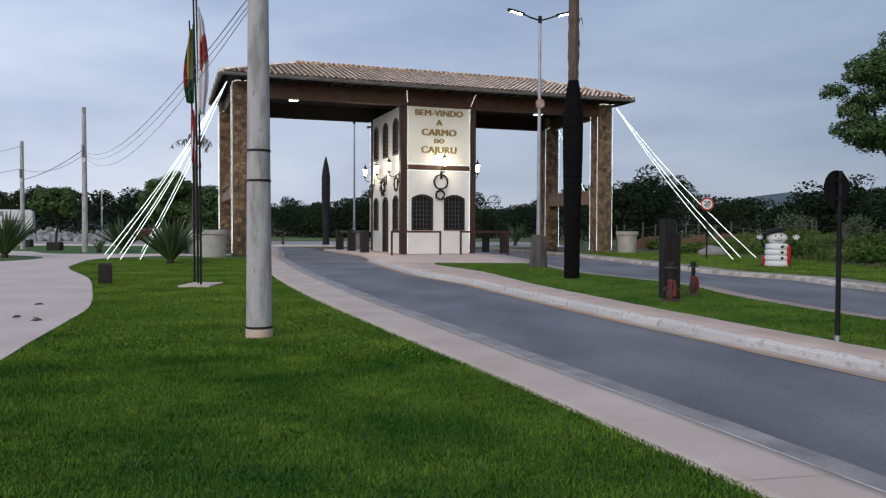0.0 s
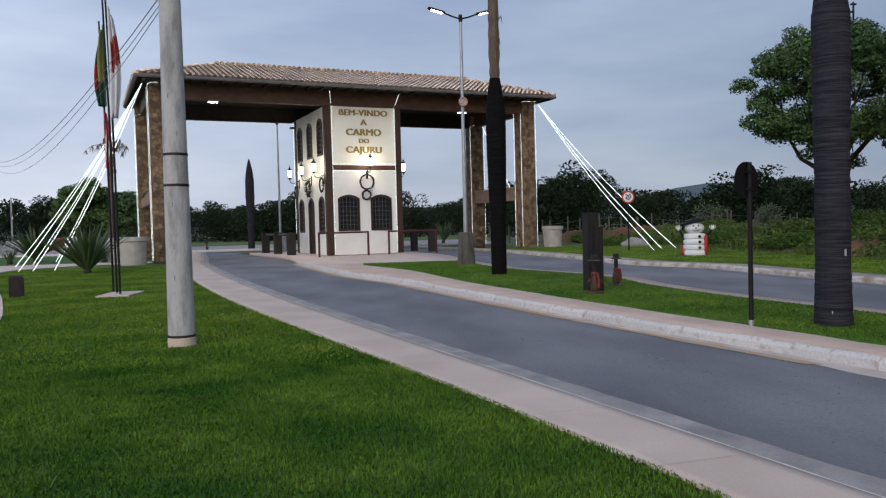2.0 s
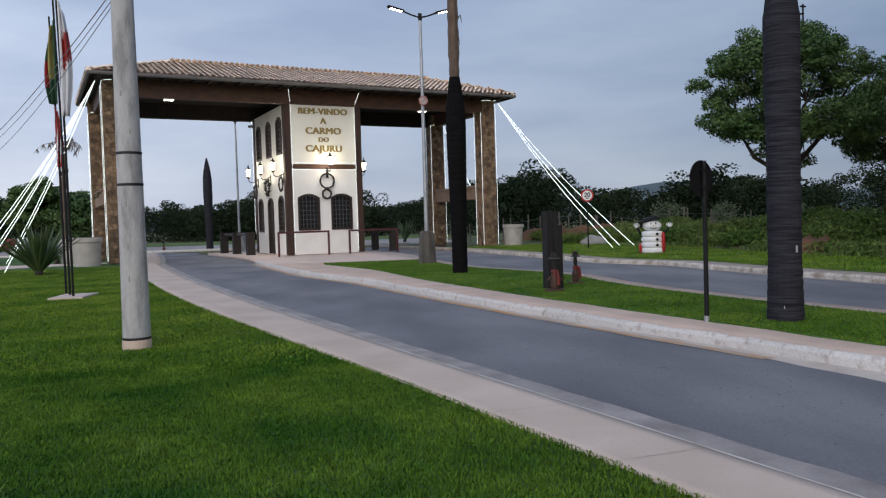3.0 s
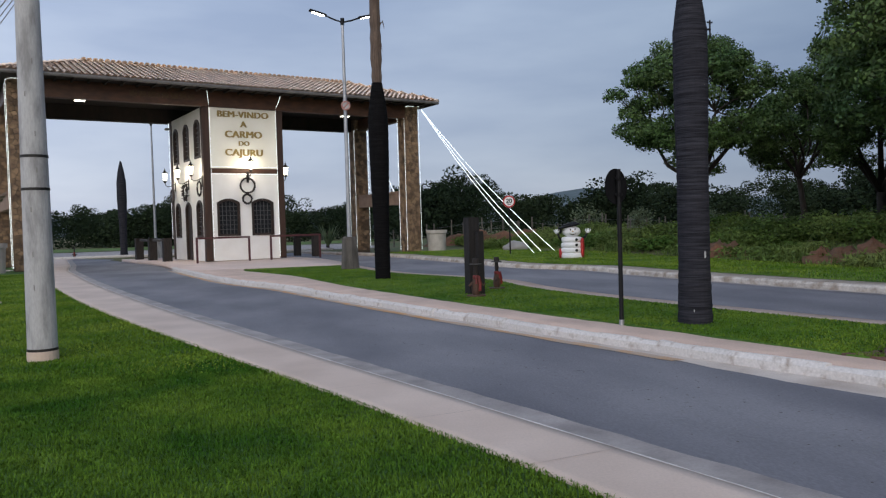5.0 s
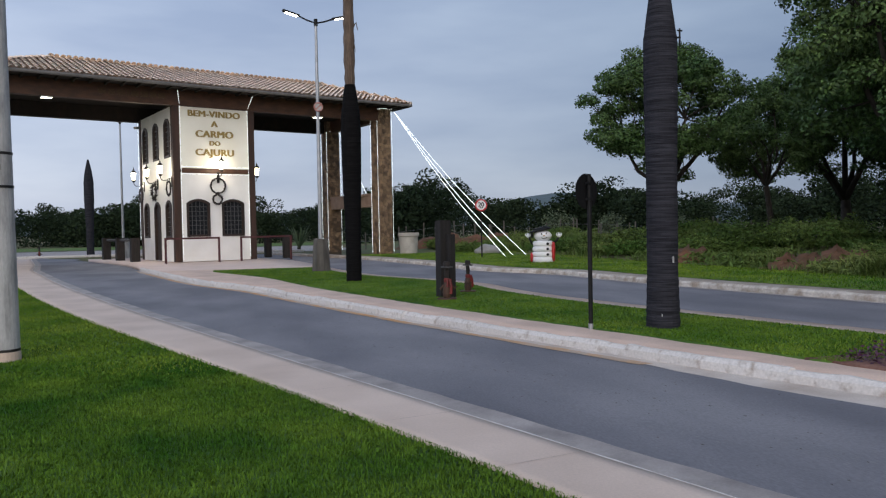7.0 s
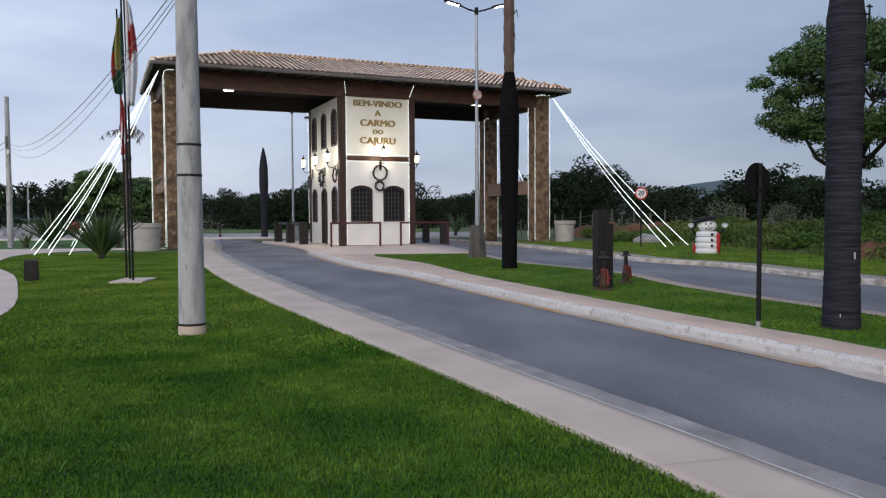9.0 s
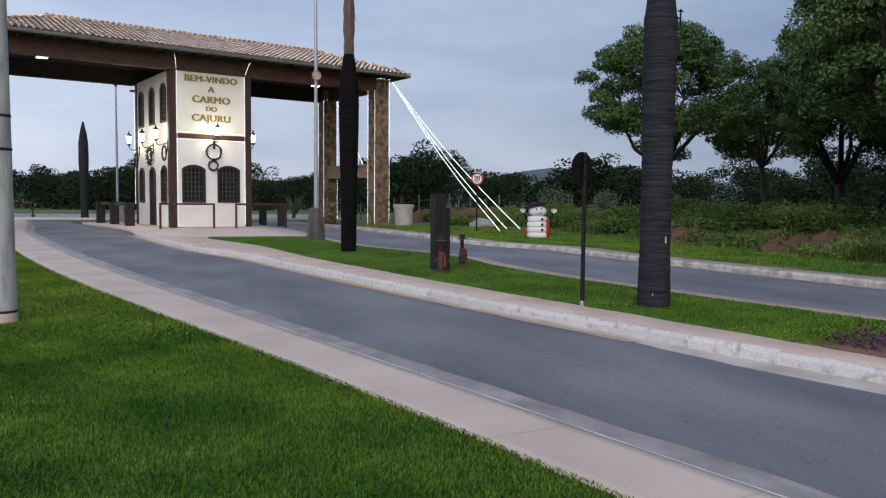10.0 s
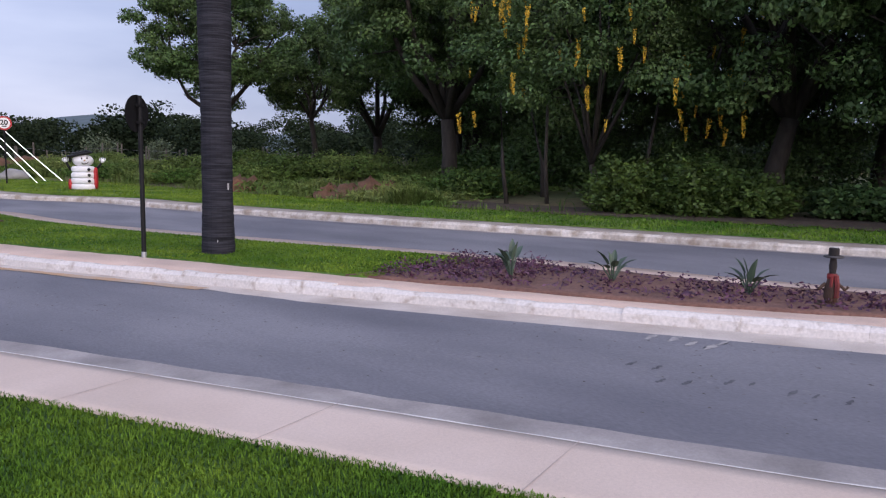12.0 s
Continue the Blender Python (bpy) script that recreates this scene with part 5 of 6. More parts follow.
def log_figure(x, y, h, turn, red=True):
    """A small carved log ornament with a brimmed hat: one plain form."""
    bm = bmesh.new()
    k = h / 0.8
    lathe(bm, [(0.20 * k, 0.0), (0.21 * k, 0.01), (0.20 * k, 0.035 * k), (0.1 * k, 0.036 * k)], 16)
    first = len(bm.faces)
    lathe(bm, [(0.075 * k, 0.03 * k), (0.095 * k, 0.12 * k), (0.09 * k, 0.24 * k), (0.06 * k, 0.36 * k)], 14)
    paint(bm, first, 0)
    first = len(bm.faces)
    lathe(bm, [(0.062 * k, 0.36 * k), (0.07 * k, 0.40 * k), (0.06 * k, 0.44 * k)], 14)
    tube(bm, [(0.03 * k, -0.065 * k, 0.42 * k), (0.045 * k, -0.095 * k, 0.28 * k), (0.04 * k, -0.10 * k, 0.12 * k)], 0.034 * k, 6)
    tube(bm, [(-0.02 * k, -0.065 * k, 0.40 * k), (-0.035 * k, -0.09 * k, 0.26 * k)], 0.022 * k, 6)
    paint(bm, first, 1)
    first = len(bm.faces)
    lathe(bm, [(0.04 * k, 0.44 * k), (0.052 * k, 0.54 * k), (0.04 * k, 0.665 * k)], 14)
    paint(bm, first, 2)
    tube(bm, [(0.08 * k, 0, 0.30 * k), (0.17 * k, -0.02, 0.22 * k), (0.20 * k, -0.03, 0.27 * k)], 0.022 * k, 6)
    tube(bm, [(-0.08 * k, 0, 0.30 * k), (-0.17 * k, -0.02, 0.22 * k)], 0.022 * k, 6)
    first = len(bm.faces)
    lathe(bm, [(0.125 * k, 0.66 * k), (0.13 * k, 0.67 * k), (0.12 * k, 0.685 * k)], 18)
    paint(bm, first, 3)
    first = len(bm.faces)
    lathe(bm, [(0.07 * k, 0.686 * k), (0.068 * k, 0.775 * k), (0.06 * k, 0.79 * k)], 14)
    paint(bm, first, 2)
    return solid("carved_ornament", bm, [M_LOG, M_DULLRED, M_TIMBER, M_TIMBER_G], "small carved log christmas ornament with black brimmed hat and red scarf", "ornament", "log ornaments", m=pose(x, y, 0.01, 0, 0, turn))


log_figure(4.59, 15.93, 0.80, 10)
log_figure(5.56, 17.51, 0.74, 60)
log_figure(8.42, 2.58, 0.60, -60)
log_figure(-11.91, 59.1, 0.75, 0)

tp = thing("timber_post", pose(4.72, 16.55, 0, 0, 0, 12), "thick dark weathered timber post on the median lawn", "post", "timber posts")
part("shaft", box(bmesh.new(), -0.15, 0.11, -0.13, 0.13, -0.1, 1.66, 0.012), M_POSTDARK, tp)
tp = thing("timber_post", pose(4.83, 16.37, 0, 0, 0, 12), "lower greyed timber post beside the dark one", "post", "timber posts")
part("shaft", box(bmesh.new(), -0.095, 0.045, -0.1, 0.06, -0.1, 1.36, 0.01), M_POSTDARK, tp)


# Planters
def planter(m, r, h, label):
    t = thing("round_planter", m, label, "planter", "concrete planters")
    part("pot", lathe(bmesh.new(), [(r * 0.82, -0.1), (r * 0.83, 0.03), (r * 0.90, h * 0.82), (r, h * 0.84), (r, h), (r * 0.86, h), (r * 0.84, h - 0.12)], 24), M_PLANTER, t, smooth=False)
    part("soil", lathe(bmesh.new(), [(r * 0.83, h - 0.2), (r * 0.83, h - 0.1)], 16), M_SOIL, t)


planter(GATE @ Matrix.Translation((21.75, -0.35, 0)), 0.62, 1.18, "round pale concrete planter beside a stone column")
planter(GATE @ Matrix.Translation((-0.75, -0.45, 0)), 0.66, 1.22, "round pale concrete planter beside a stone column")
planter(GATE @ Matrix.Translation((-1.15, 4.9, 0)), 0.62, 1.18, "round pale concrete planter beside a stone column")


# Rails before the tower
def hoop_rail(u0, u1, v):
    t = thing("hoop_rail", GATE @ Matrix.Translation((u0, v, 0)), "maroon steel guard rail on two posts", "guard rail", "guard rails")
    w = u1 - u0
    for x in (0, w):
        part("upright", box(bmesh.new(), x - 0.045, x + 0.045, -0.045, 0.045, -0.05, 1.10, 0.01), M_MAROON, t)
    part("top_bar", box(bmesh.new(), -0.045, w + 0.045, -0.046, 0.046, 1.101, 1.19, 0.01), M_MAROON, t)


hoop_rail(7.72, 10.28, -1.0)
hoop_rail(11.40, 14.06, -1.0)


def timber_fence(pts, label, w=0.42):
    t = thing("timber_fence", GATE, label, "fence", "timber fences")
    for u, v in pts:
        part("fence_post", box(bmesh.new(), u - w / 2, u + w / 2, v - w / 2, v + w / 2, -0.05, 1.2, 0.02), M_TIMBER, t, "thick dark timber post")
    for (a, b), (c, d) in zip(pts, pts[1:]):
        bm = tube(bmesh.new(), [(a, b, 1.08), (c, d, 1.08)], 0.07, 4)
        part("rail", bm, M_TIMBER_G, t)


timber_fence([(7.3, 9.3), (7.45, 6.7), (7.5, 3.7)], "dark timber bollards with a rail beside the lane")
timber_fence([(14.65, 3.4), (14.75, 1.1)], "dark timber bollards with a rail beside the lane", 0.34)
tagged(ribbon("pavement_tower", shift(MED_E, 0.12), ROAD2_N, 0.0, M_PATH, y0=33.0, y1=52, cols=4, depth=0.2), "pale paving round the tower", "pavement", kind="structure")

# Utility poles and cables on the far side
def far_pole(x, y, h, r, label):
    t = thing("utility_pole", pose(x, y, 0), label, "utility pole", "far utility poles")
    part("shaft", tube(bmesh.new(), [(0, 0, -0.1), (0, 0, h)], [r * 0.8, r * 0.55], 10), M_CONC, t)
    part("bracket", box(bmesh.new(), -0.05, 0.05, -r - 0.04, -r * 0.5, h * 0.66, h * 0.74, 0.01), M_CONC_D, t)
    part("insulator", lathe(bmesh.new(), [(0.05, 0), (0.08, 0.05), (0.05, 0.12), (0.08, 0.16), (0.03, 0.22)], 8, (0.12, -r - 0.05, h * 0.62)), M_WHITE, t)


far_pole(-19.94, 43.94, 8.1, 0.20, "grey concrete utility pole beside the cross road")
far_pole(-26.14, 48.96, 6.75, 0.19, "grey concrete utility pole beside the cross road")
far_pole(-28.36, 65.37, 4.6, 0.10, "slim grey far pole")


def cable(a, b, sag, r=0.014):
    a, b = Vector(a), Vector(b)
    pts = [a.lerp(b, k / 16) - Vector((0, 0, sag * 4 * (k / 16) * (1 - k / 16))) for k in range(17)]
    solid("cable", tube(bmesh.new(), pts, r, 5), M_CABLE, "dark sagging overhead power cable", "cable", "overhead cables")


cable((-19.84, 43.75, 5.62), (-2.46, 10.99, 4.72), 0.93, 0.008)
cable((-19.84, 43.75, 5.45), (-2.46, 10.99, 4.62), 1.0, 0.006)
cable((-19.84, 43.75, 5.35), (-2.46, 10.99, 4.56), 1.25, 0.006)
cable((-26.14, 48.77, 4.3), (-19.94, 43.85, 5.75), 0.25, 0.02)
cable((-26.14, 48.77, 5.0), (-19.94, 43.85, 5.45), 0.5)
cable((-26.14, 48.77, 5.0), (-46.41, 56.44, 4.6), 0.6)
cable((-26.14, 48.77, 6.4), (-46.41, 56.44, 6.0), 0.8)

# Cross road, truck and rubble beyond the gate
tagged(ribbon("road_cross", lambda y: np.asarray(y, float) * 0 - 160, lambda y: np.asarray(y, float) * 0 + 12, -0.02, M_GUTTER, y0=59.0, y1=80, cols=30), "pale grey cross road behind the gate", "road", kind="structure")
tagged(ribbon("kerb_cross", lambda y: np.asarray(y, float) * 0 - 160, lambda y: np.asarray(y, float) * 0 + 6, 0.12, M_KERB, y0=58.2, y1=58.6, cols=30, depth=0.2), "pale kerb of the cross road", "kerb", kind="structure")
tagged(ribbon("verge_far", lambda y: np.asarray(y, float) * 0 - 160, lambda y: np.asarray(y, float) * 0 + 25, 0.03, M_LAWN, y0=80.0, y1=98, cols=20), "green verge behind the cross road", "lawn", kind="structure")

truck = thing("box_truck", pose(-45.33, 81.04, 0, 0, 0, 22), "white box truck with grey lettering behind the rubble", "truck")
cargo = part("cargo_box", box(bmesh.new(), -4.5, 2.6, 0, 2.4, 1.0, 3.15, 0.04), M_TRUCK, truck, "white cargo box")
part("chassis", box(bmesh.new(), -4.6, 2.5, 0.2, 2.2, 0.6, 0.99), M_BLACK, truck)
for x in (-3.4, -2.4, 1.4):
    w = part("wheel", lathe(bmesh.new(), [(0.25, -0.15), (0.48, -0.14), (0.48, 0.14), (0.25, 0.15)], 18), M_TYRE, truck)
    w.matrix_basis = pose(x, 0.2, 0.46, 90, 0, 0)
for x, w, z, h in ((-3.6, 2.6, 1.75, 0.34), (-0.3, 2.1, 1.75, 0.34), (-2.2, 1.3, 1.35, 0.16), (-1.0, 0.9, 2.45, 0.5)):
    part("writing_bar", box(bmesh.new(), x, x + w, -0.012, -0.003, z, z + h, 0.004), M_GREYINK, cargo)

rs = np.random.RandomState(8)
rv, rf = [], []
for k in range(900):
    az = radians(rs.uniform(-30, -15.5))
    d = rs.uniform(84, 89)
    hgt = 1.0 * (0.7 + 0.3 * math.sin(math.degrees(az) * 2.1)) * (d - 83) / 5
    c = np.array([math.sin(az) * d, math.cos(az) * d, rs.uniform(0.0, hgt)])
    s = rs.uniform(0.14, 0.42)
    turn = np.linalg.qr(rs.normal(size=(3, 3)))[0]
    n0 = len(rv)
    for dx, dy, dz in itertools.product((-1, 1), repeat=3):
        rv.append(c + turn @ (np.array([dx, dy * 0.8, dz * 0.7]) * s * rs.uniform(0.6, 1.1, 3)))
    rf += [(n0 + a, n0 + b, n0 + e, n0 + g) for a, b, e, g in ((0, 1, 3, 2), (4, 6, 7, 5), (0, 4, 5, 1), (2, 3, 7, 6), (0, 2, 6, 4), (1, 5, 7, 3))]
tagged(raw("rubble_rocks", rv, rf, M_ROCK), "bank of pale rubble rocks beyond the cross road", "rocks", kind="stuff")

# Red van half hidden behind the spiky plants
van = thing("red_van", pose(-30.34, 79.63, 0) @ Matrix.Diagonal((0.62, 0.62, 0.62, 1)), "small narrow red van half hidden behind a spiky plant", "van")
bm = bmesh.new()
prism(bm, [(-0.52, 0.35), (-0.54, 1.1), (-0.46, 1.75), (-0.36, 1.95), (0.36, 1.95), (0.46, 1.75), (0.54, 1.1), (0.52, 0.35)], -1.6, 1.8)
part("body", bm, M_RED, van)
part("windscreen", box(bmesh.new(), -0.4, 0.4, -1.612, -1.603, 1.2, 1.75, 0.003), M_GLASS, van, "dark windscreen")
for x in (-0.44, 0.44):
    for y in (-1.1, 1.2):
        w = part("wheel", lathe(bmesh.new(), [(0.12, -0.09), (0.3, -0.09), (0.3, 0.09), (0.12, 0.09)], 14), M_TYRE, van)
        w.matrix_basis = pose(x, y, 0.3, 0, 90, 0)


# Dead leaves fallen on the path
for x, y, a in ((-7.47, 14.89, 20), (-6.79, 12.91, 70), (-6.4, 12.74, 140), (-9.68, 15.89, 200), (-6.25, 12.46, 10)):
    bm = bmesh.new()
    pts = [(-0.09, 0.0, 0.006), (-0.04, 0.035, 0.03), (0.04, 0.03, 0.035), (0.10, 0.0, 0.012), (0.04, -0.032, 0.02), (-0.04, -0.03, 0.014)]
    ring = [bm.verts.new(p) for p in pts]
    mid = bm.verts.new((0, 0, 0.004))
    for k in range(6):
        bm.faces.new((ring[k], ring[(k + 1) % 6], mid))
    solid("fallen_leaf", bm, M_DEADLEAF, "curled brown dead leaf lying on the path", "leaf", "fallen leaves", m=pose(x, y, 0.008, 0, 0, a))

# ---- plants ----


def leaf_quads(centres, size, rs, flat=0.5, droop=0.0, long=1.6):
    """A small bent leaf blade at each centre, turned at random: verts, faces."""
    n = len(centres)
    d = rs.normal(size=(n, 3))
    d[:, 2] = d[:, 2] * flat - droop
    d /= np.linalg.norm(d, axis=1)[:, None]
    e = np.cross(d, rs.normal(size=(n, 3)))
    e /= np.linalg.norm(e, axis=1)[:, None]
    s = size * rs.uniform(0.6, 1.3, n)[:, None]
    a = centres - d * s * long * 0.5
    b = centres + e * s * 0.42
    c = centres + d * s * long * 0.5
    f = centres - e * s * 0.42
    verts = np.stack([a, b, c, f], 1).reshape(-1, 3)
    faces = np.arange(4 * n).reshape(-1, 4)
    return verts, faces


def leaf_pads(centres, normals, size, rs, long=1.5):
    """A small leaf at each centre, facing more or less along its normal: verts, faces."""
    n = len(centres)
    nn = normals + rs.normal(size=(n, 3)) * 0.55
    nn /= np.linalg.norm(nn, axis=1)[:, None]
    d = np.cross(nn, rs.normal(size=(n, 3)))
    d /= np.linalg.norm(d, axis=1)[:, None]
    e = np.cross(nn, d)
    s = size * rs.uniform(0.55, 1.35, n)[:, None]
    tip = nn * s * 0.18
    verts = np.stack([centres - d * s * long * 0.5 - tip, centres + e * s * 0.4, centres + d * s * long * 0.5 - tip, centres - e * s * 0.4], 1).reshape(-1, 3)
    return verts, np.arange(4 * n).reshape(-1, 4)


def make_tree(seed, height, spread, fork, clumps, leaves, leaf, clump_r, crown_low, trunk_r=0.22, hollow=0.55):
    """Trunk, limbs and twigs as one bmesh, and leaf verts and faces for a crown of rounded leafy masses."""
    rnd, rs = random.Random(seed), np.random.RandomState(seed)
    bm = bmesh.new()
    top = Vector((rnd.uniform(-0.3, 0.3), rnd.uniform(-0.3, 0.3), fork))
    tube(bm, [(0, 0, -0.3), (0.05, 0, fork * 0.4), top], [trunk_r * 1.3, trunk_r, trunk_r * 0.85], 9)
    nodes = []
    n = 7
    for i in range(n):
        a = 2 * math.pi * i / n + rnd.uniform(-0.4, 0.4)
        reach = spread * (rnd.uniform(0.45, 0.72) if i else 0.12)
        end = Vector((reach * math.cos(a), reach * math.sin(a), fork + (height - fork) * (rnd.uniform(0.3, 0.62) if i else 0.75)))
        mid = top.lerp(end, 0.5) + Vector((rnd.uniform(-0.35, 0.35), rnd.uniform(-0.35, 0.35), rnd.uniform(-0.3, 0.3)))
        tube(bm, [top, mid, end], [trunk_r * 0.6, trunk_r * 0.4, trunk_r * 0.2], 7)
        nodes += [mid, mid.lerp(end, 0.35), mid.lerp(end, 0.7), end]
    centre = Vector((0, 0, (height + crown_low) / 2))
    cc = []
    tries = 0
    while len(cc) < clumps and tries < clumps * 40:
        tries += 1
        th, u = rnd.uniform(0, 2 * math.pi), rnd.uniform(-0.95, 1)
        q = math.sqrt(1 - u * u)
        r = rnd.uniform(0.62, 1.0)
        if u < -0.25 and q * r < hollow:
            continue
        lob = 1 + 0.16 * math.sin(3 * th + seed) + 0.10 * math.sin(5 * th + 3 * u + seed)
        z = centre.z + u * r * (height - crown_low) / 2 * (1 + 0.08 * math.sin(4 * th + seed))
        p = Vector((spread * lob * q * r * math.cos(th), spread * lob * q * r * math.sin(th), z))
        if any((p - o).length < clump_r * 0.62 for o in cc):
            continue
        cc.append(p)
    for p in cc:
        o = min(nodes, key=lambda k: (k - p).length)
        tube(bm, [o, o.lerp(p, 0.5) + Vector((rnd.uniform(-0.12, 0.12), rnd.uniform(-0.12, 0.12), rnd.uniform(-0.05, 0.2))), p], [trunk_r * 0.16, trunk_r * 0.1, trunk_r * 0.04], 5)
    c = np.array([tuple(p) for p in cc])
    size = clump_r * rs.uniform(0.65, 1.25, len(c))
    pick = rs.choice(len(c), leaves, p=size**2 / (size**2).sum())
    d = rs.normal(size=(leaves, 3))
    d[:, 2] = np.where(d[:, 2] < 0, d[:, 2] * 0.45, d[:, 2])
    d /= np.linalg.norm(d, axis=1)[:, None]
    shell = rs.uniform(0.35, 1.0, leaves) ** 0.5 * (1 + 0.18 * np.sin(d[:, 0] * 6 + pick) * np.cos(d[:, 1] * 5 + pick))
    centres = c[pick] + d * (shell * size[pick])[:, None] * np.array([1, 1, 0.66])
    return bm, leaf_pads(centres, d + np.array([0, 0, 0.35]), leaf, rs)


def tree(name, seed, m, label, material=None, **kw):
    t = thing(name, m, label, "tree", "trees beyond the lane")
    bm, (v, f) = make_tree(seed, **kw)
    part("trunk", bm, M_BARK, t, "dark branching trunk", smooth=True)
    crown = raw("crown", v, f, material or M_LEAF)
    crown.parent = t
    tagged(crown, "leafy crown with gaps")
    return t


TREE_A = dict(height=9.5, spread=3.45, fork=2.9, clumps=125, leaves=60000, leaf=0.095, clump_r=0.72, crown_low=3.1, hollow=0.5)
TREE_B = dict(height=12.8, spread=4.6, fork=2.5, clumps=170, leaves=64000, leaf=0.115, clump_r=0.86, crown_low=2.6, trunk_r=0.3)
t1 = tree("broadleaf_tree", 11, pose(20.45, 32.6, 0.2), "broad green tree with an open crown on the field", **TREE_A)
t2 = tree("broadleaf_tree", 12, pose(22.9, 20.4, 0.4), "tall dense green tree with a low forked trunk on the bank", **dict(TREE_B, spread=4.2))
t3 = tree("slender_tree", 13, pose(26.8, 33.4, 0.4), "slender tree with a thin leaning trunk on the bank", **dict(TREE_A, height=7.6, spread=2.8, crown_low=2.9, clumps=60, leaves=30000, trunk_r=0.15))
t4 = tree("broadleaf_tree", 14, pose(28.0, 18.6, 0.3), "dark dense tree behind the flowering tree", M_LEAF_D, **dict(TREE_B, crown_low=1.2, hollow=0.2))
t5 = tree("broadleaf_tree", 15, pose(23.4, 8.2, 0.2), "dark dense tree behind the flowering tree", M_LEAF_D, **dict(TREE_B, spread=5.6, crown_low=1.0, hollow=0.2))
for x, y, a, src in ((29.6, 6.7, 40, t5), (22.0, 2.6, 130, t4), (21.1, -3.6, 230, t5), (31.6, 13.6, 200, t5), (33.0, 20.0, 70, t4), (30.5, 26.5, 150, t2), (28.0, -3.0, 10, t5), (27.6, 12.2, 95, t4), (26.5, 2.0, 20, t4), (33.5, 27.5, 250, t5), (33.0, 35.0, 310, t2), (37.0, 31.0, 60, t4)):
    copy_thing(src, pose(x, y, 0.1, 0, 0, a))

cassia = thing("flowering_tree", pose(20.9, 12.6, 0.1), "green tree hung with long yellow blossom clusters", "tree", "trees beyond the lane")
bm, (v, f) = make_tree(21, height=9.5, spread=3.9, fork=1.2, clumps=130, leaves=56000, leaf=0.085, clump_r=0.8, crown_low=1.9, trunk_r=0.11, hollow=0.45)
for dx, dy in ((-1.5, 2.3), (-0.9, 1.2), (0.8, -1.1), (0.9, 2.6)):
    tube(bm, [(dx, dy, -0.3), (dx * 1.1, dy * 1.05, 1.2), (dx * 0.9 + 0.3, dy * 1.3, 3.2)], [0.075, 0.06, 0.04], 7)
part("trunk", bm, M_BARK, cassia, "slim branching trunk", smooth=True)
crown = raw("crown", v, f, M_LEAF)
crown.parent = cassia
tagged(crown, "feathery green crown")
rs = np.random.RandomState(31)
shapes = []
for k in range(4):
    n = 120
    t = rs.uniform(0, 1, n)
    rad = 0.085 * (1 - 0.65 * t)
    ang = rs.uniform(0, 6.28, n)
    centres = np.stack([rad * np.cos(ang), rad * np.sin(ang), -0.74 * t], 1)
    v, f = leaf_quads(centres, 0.062, rs, long=1.1)
    tmp = raw("blossom", v, f, M_YELLOW)
    shapes.append(tmp.data)
    bpy.data.objects.remove(tmp)
for k in range(96):
    a, r = radians(rs.uniform(120, 330)), 4.5 * math.sqrt(rs.uniform(0.25, 1.0))
    ob = new("blossom", shapes[k % 4])
    ob.parent = cassia
    s = rs.uniform(0.4, 0.85)
    ob.matrix_basis = Matrix.Translation((r * math.cos(a), r * math.sin(a), rs.uniform(2.3, 8.2))) @ pose(0, 0, 0, rs.uniform(-8, 8), rs.uniform(-8, 8), rs.uniform(0, 360)) @ Matrix.Diagonal((s, s, s, 1))


# Hedge bushes and rough growth
def bush(x, y, r, h, n, material, label, seed, leaf=0.11):
    rs = np.random.RandomState(seed)
    d = rs.normal(size=(n, 3))
    d /= np.linalg.norm(d, axis=1)[:, None]
    rad = rs.uniform(0.5, 1.05, n)[:, None] * (1 + 0.32 * np.sin(d[:, :1] * 7 + seed) * np.cos(d[:, 1:2] * 6 + seed * 0.7) + 0.14 * np.sin(d[:, 2:3] * 11 + d[:, :1] * 9))
    c = d * rad * np.array([r, r, h * 0.55]) + np.array([0, 0, h * 0.45])
    c[:, 2] = np.abs(c[:, 2])
    v, f = leaf_quads(c, leaf, rs)
    t = thing("bush", pose(x, y, float(ground_height(np.array(x), np.array(y)))), label, "bush", "bushes of the bank")
    stem = bmesh.new()
    for k in range(5):
        tube(stem, [(0, 0, -0.2), (0.3 * r * math.cos(k * 1.26), 0.3 * r * math.sin(k * 1.26), h * 0.4), (0.6 * r * math.cos(k * 1.26), 0.6 * r * math.sin(k * 1.26), h * 0.7)], [0.04, 0.03, 0.01], 5)
    part("stem", stem, M_BARK, t)
    ob = raw("leaves", v, f, material)
    ob.parent = t


rnd = random.Random(77)
for k, (x, y, r, h) in enumerate(((19.1, 10.6, 1.15, 1.45), (19.7, 9.1, 1.25, 1.6), (20.4, 7.7, 1.0, 1.1))):
    bush(x, y, r, h, 6500, M_LEAF_B, "yellowish green leafy shrub beside the verge", 100 + k, 0.085)
for k in range(8):
    bush(21.2 + rnd.uniform(-0.6, 0.9), 5.6 - k * 1.6, rnd.uniform(0.9, 1.5), rnd.uniform(0.6, 1.25), 5200, M_LEAF_D, "dark green leafy hedge bush", 110 + k)
for k in range(9):
    bush(25.6 + rnd.uniform(-1.2, 1.2), 20.0 - k * 1.5, rnd.uniform(1.2, 1.9), rnd.uniform(1.3, 2.2), 4200, M_LEAF_D, "dark undergrowth bush below the trees", 120 + k)
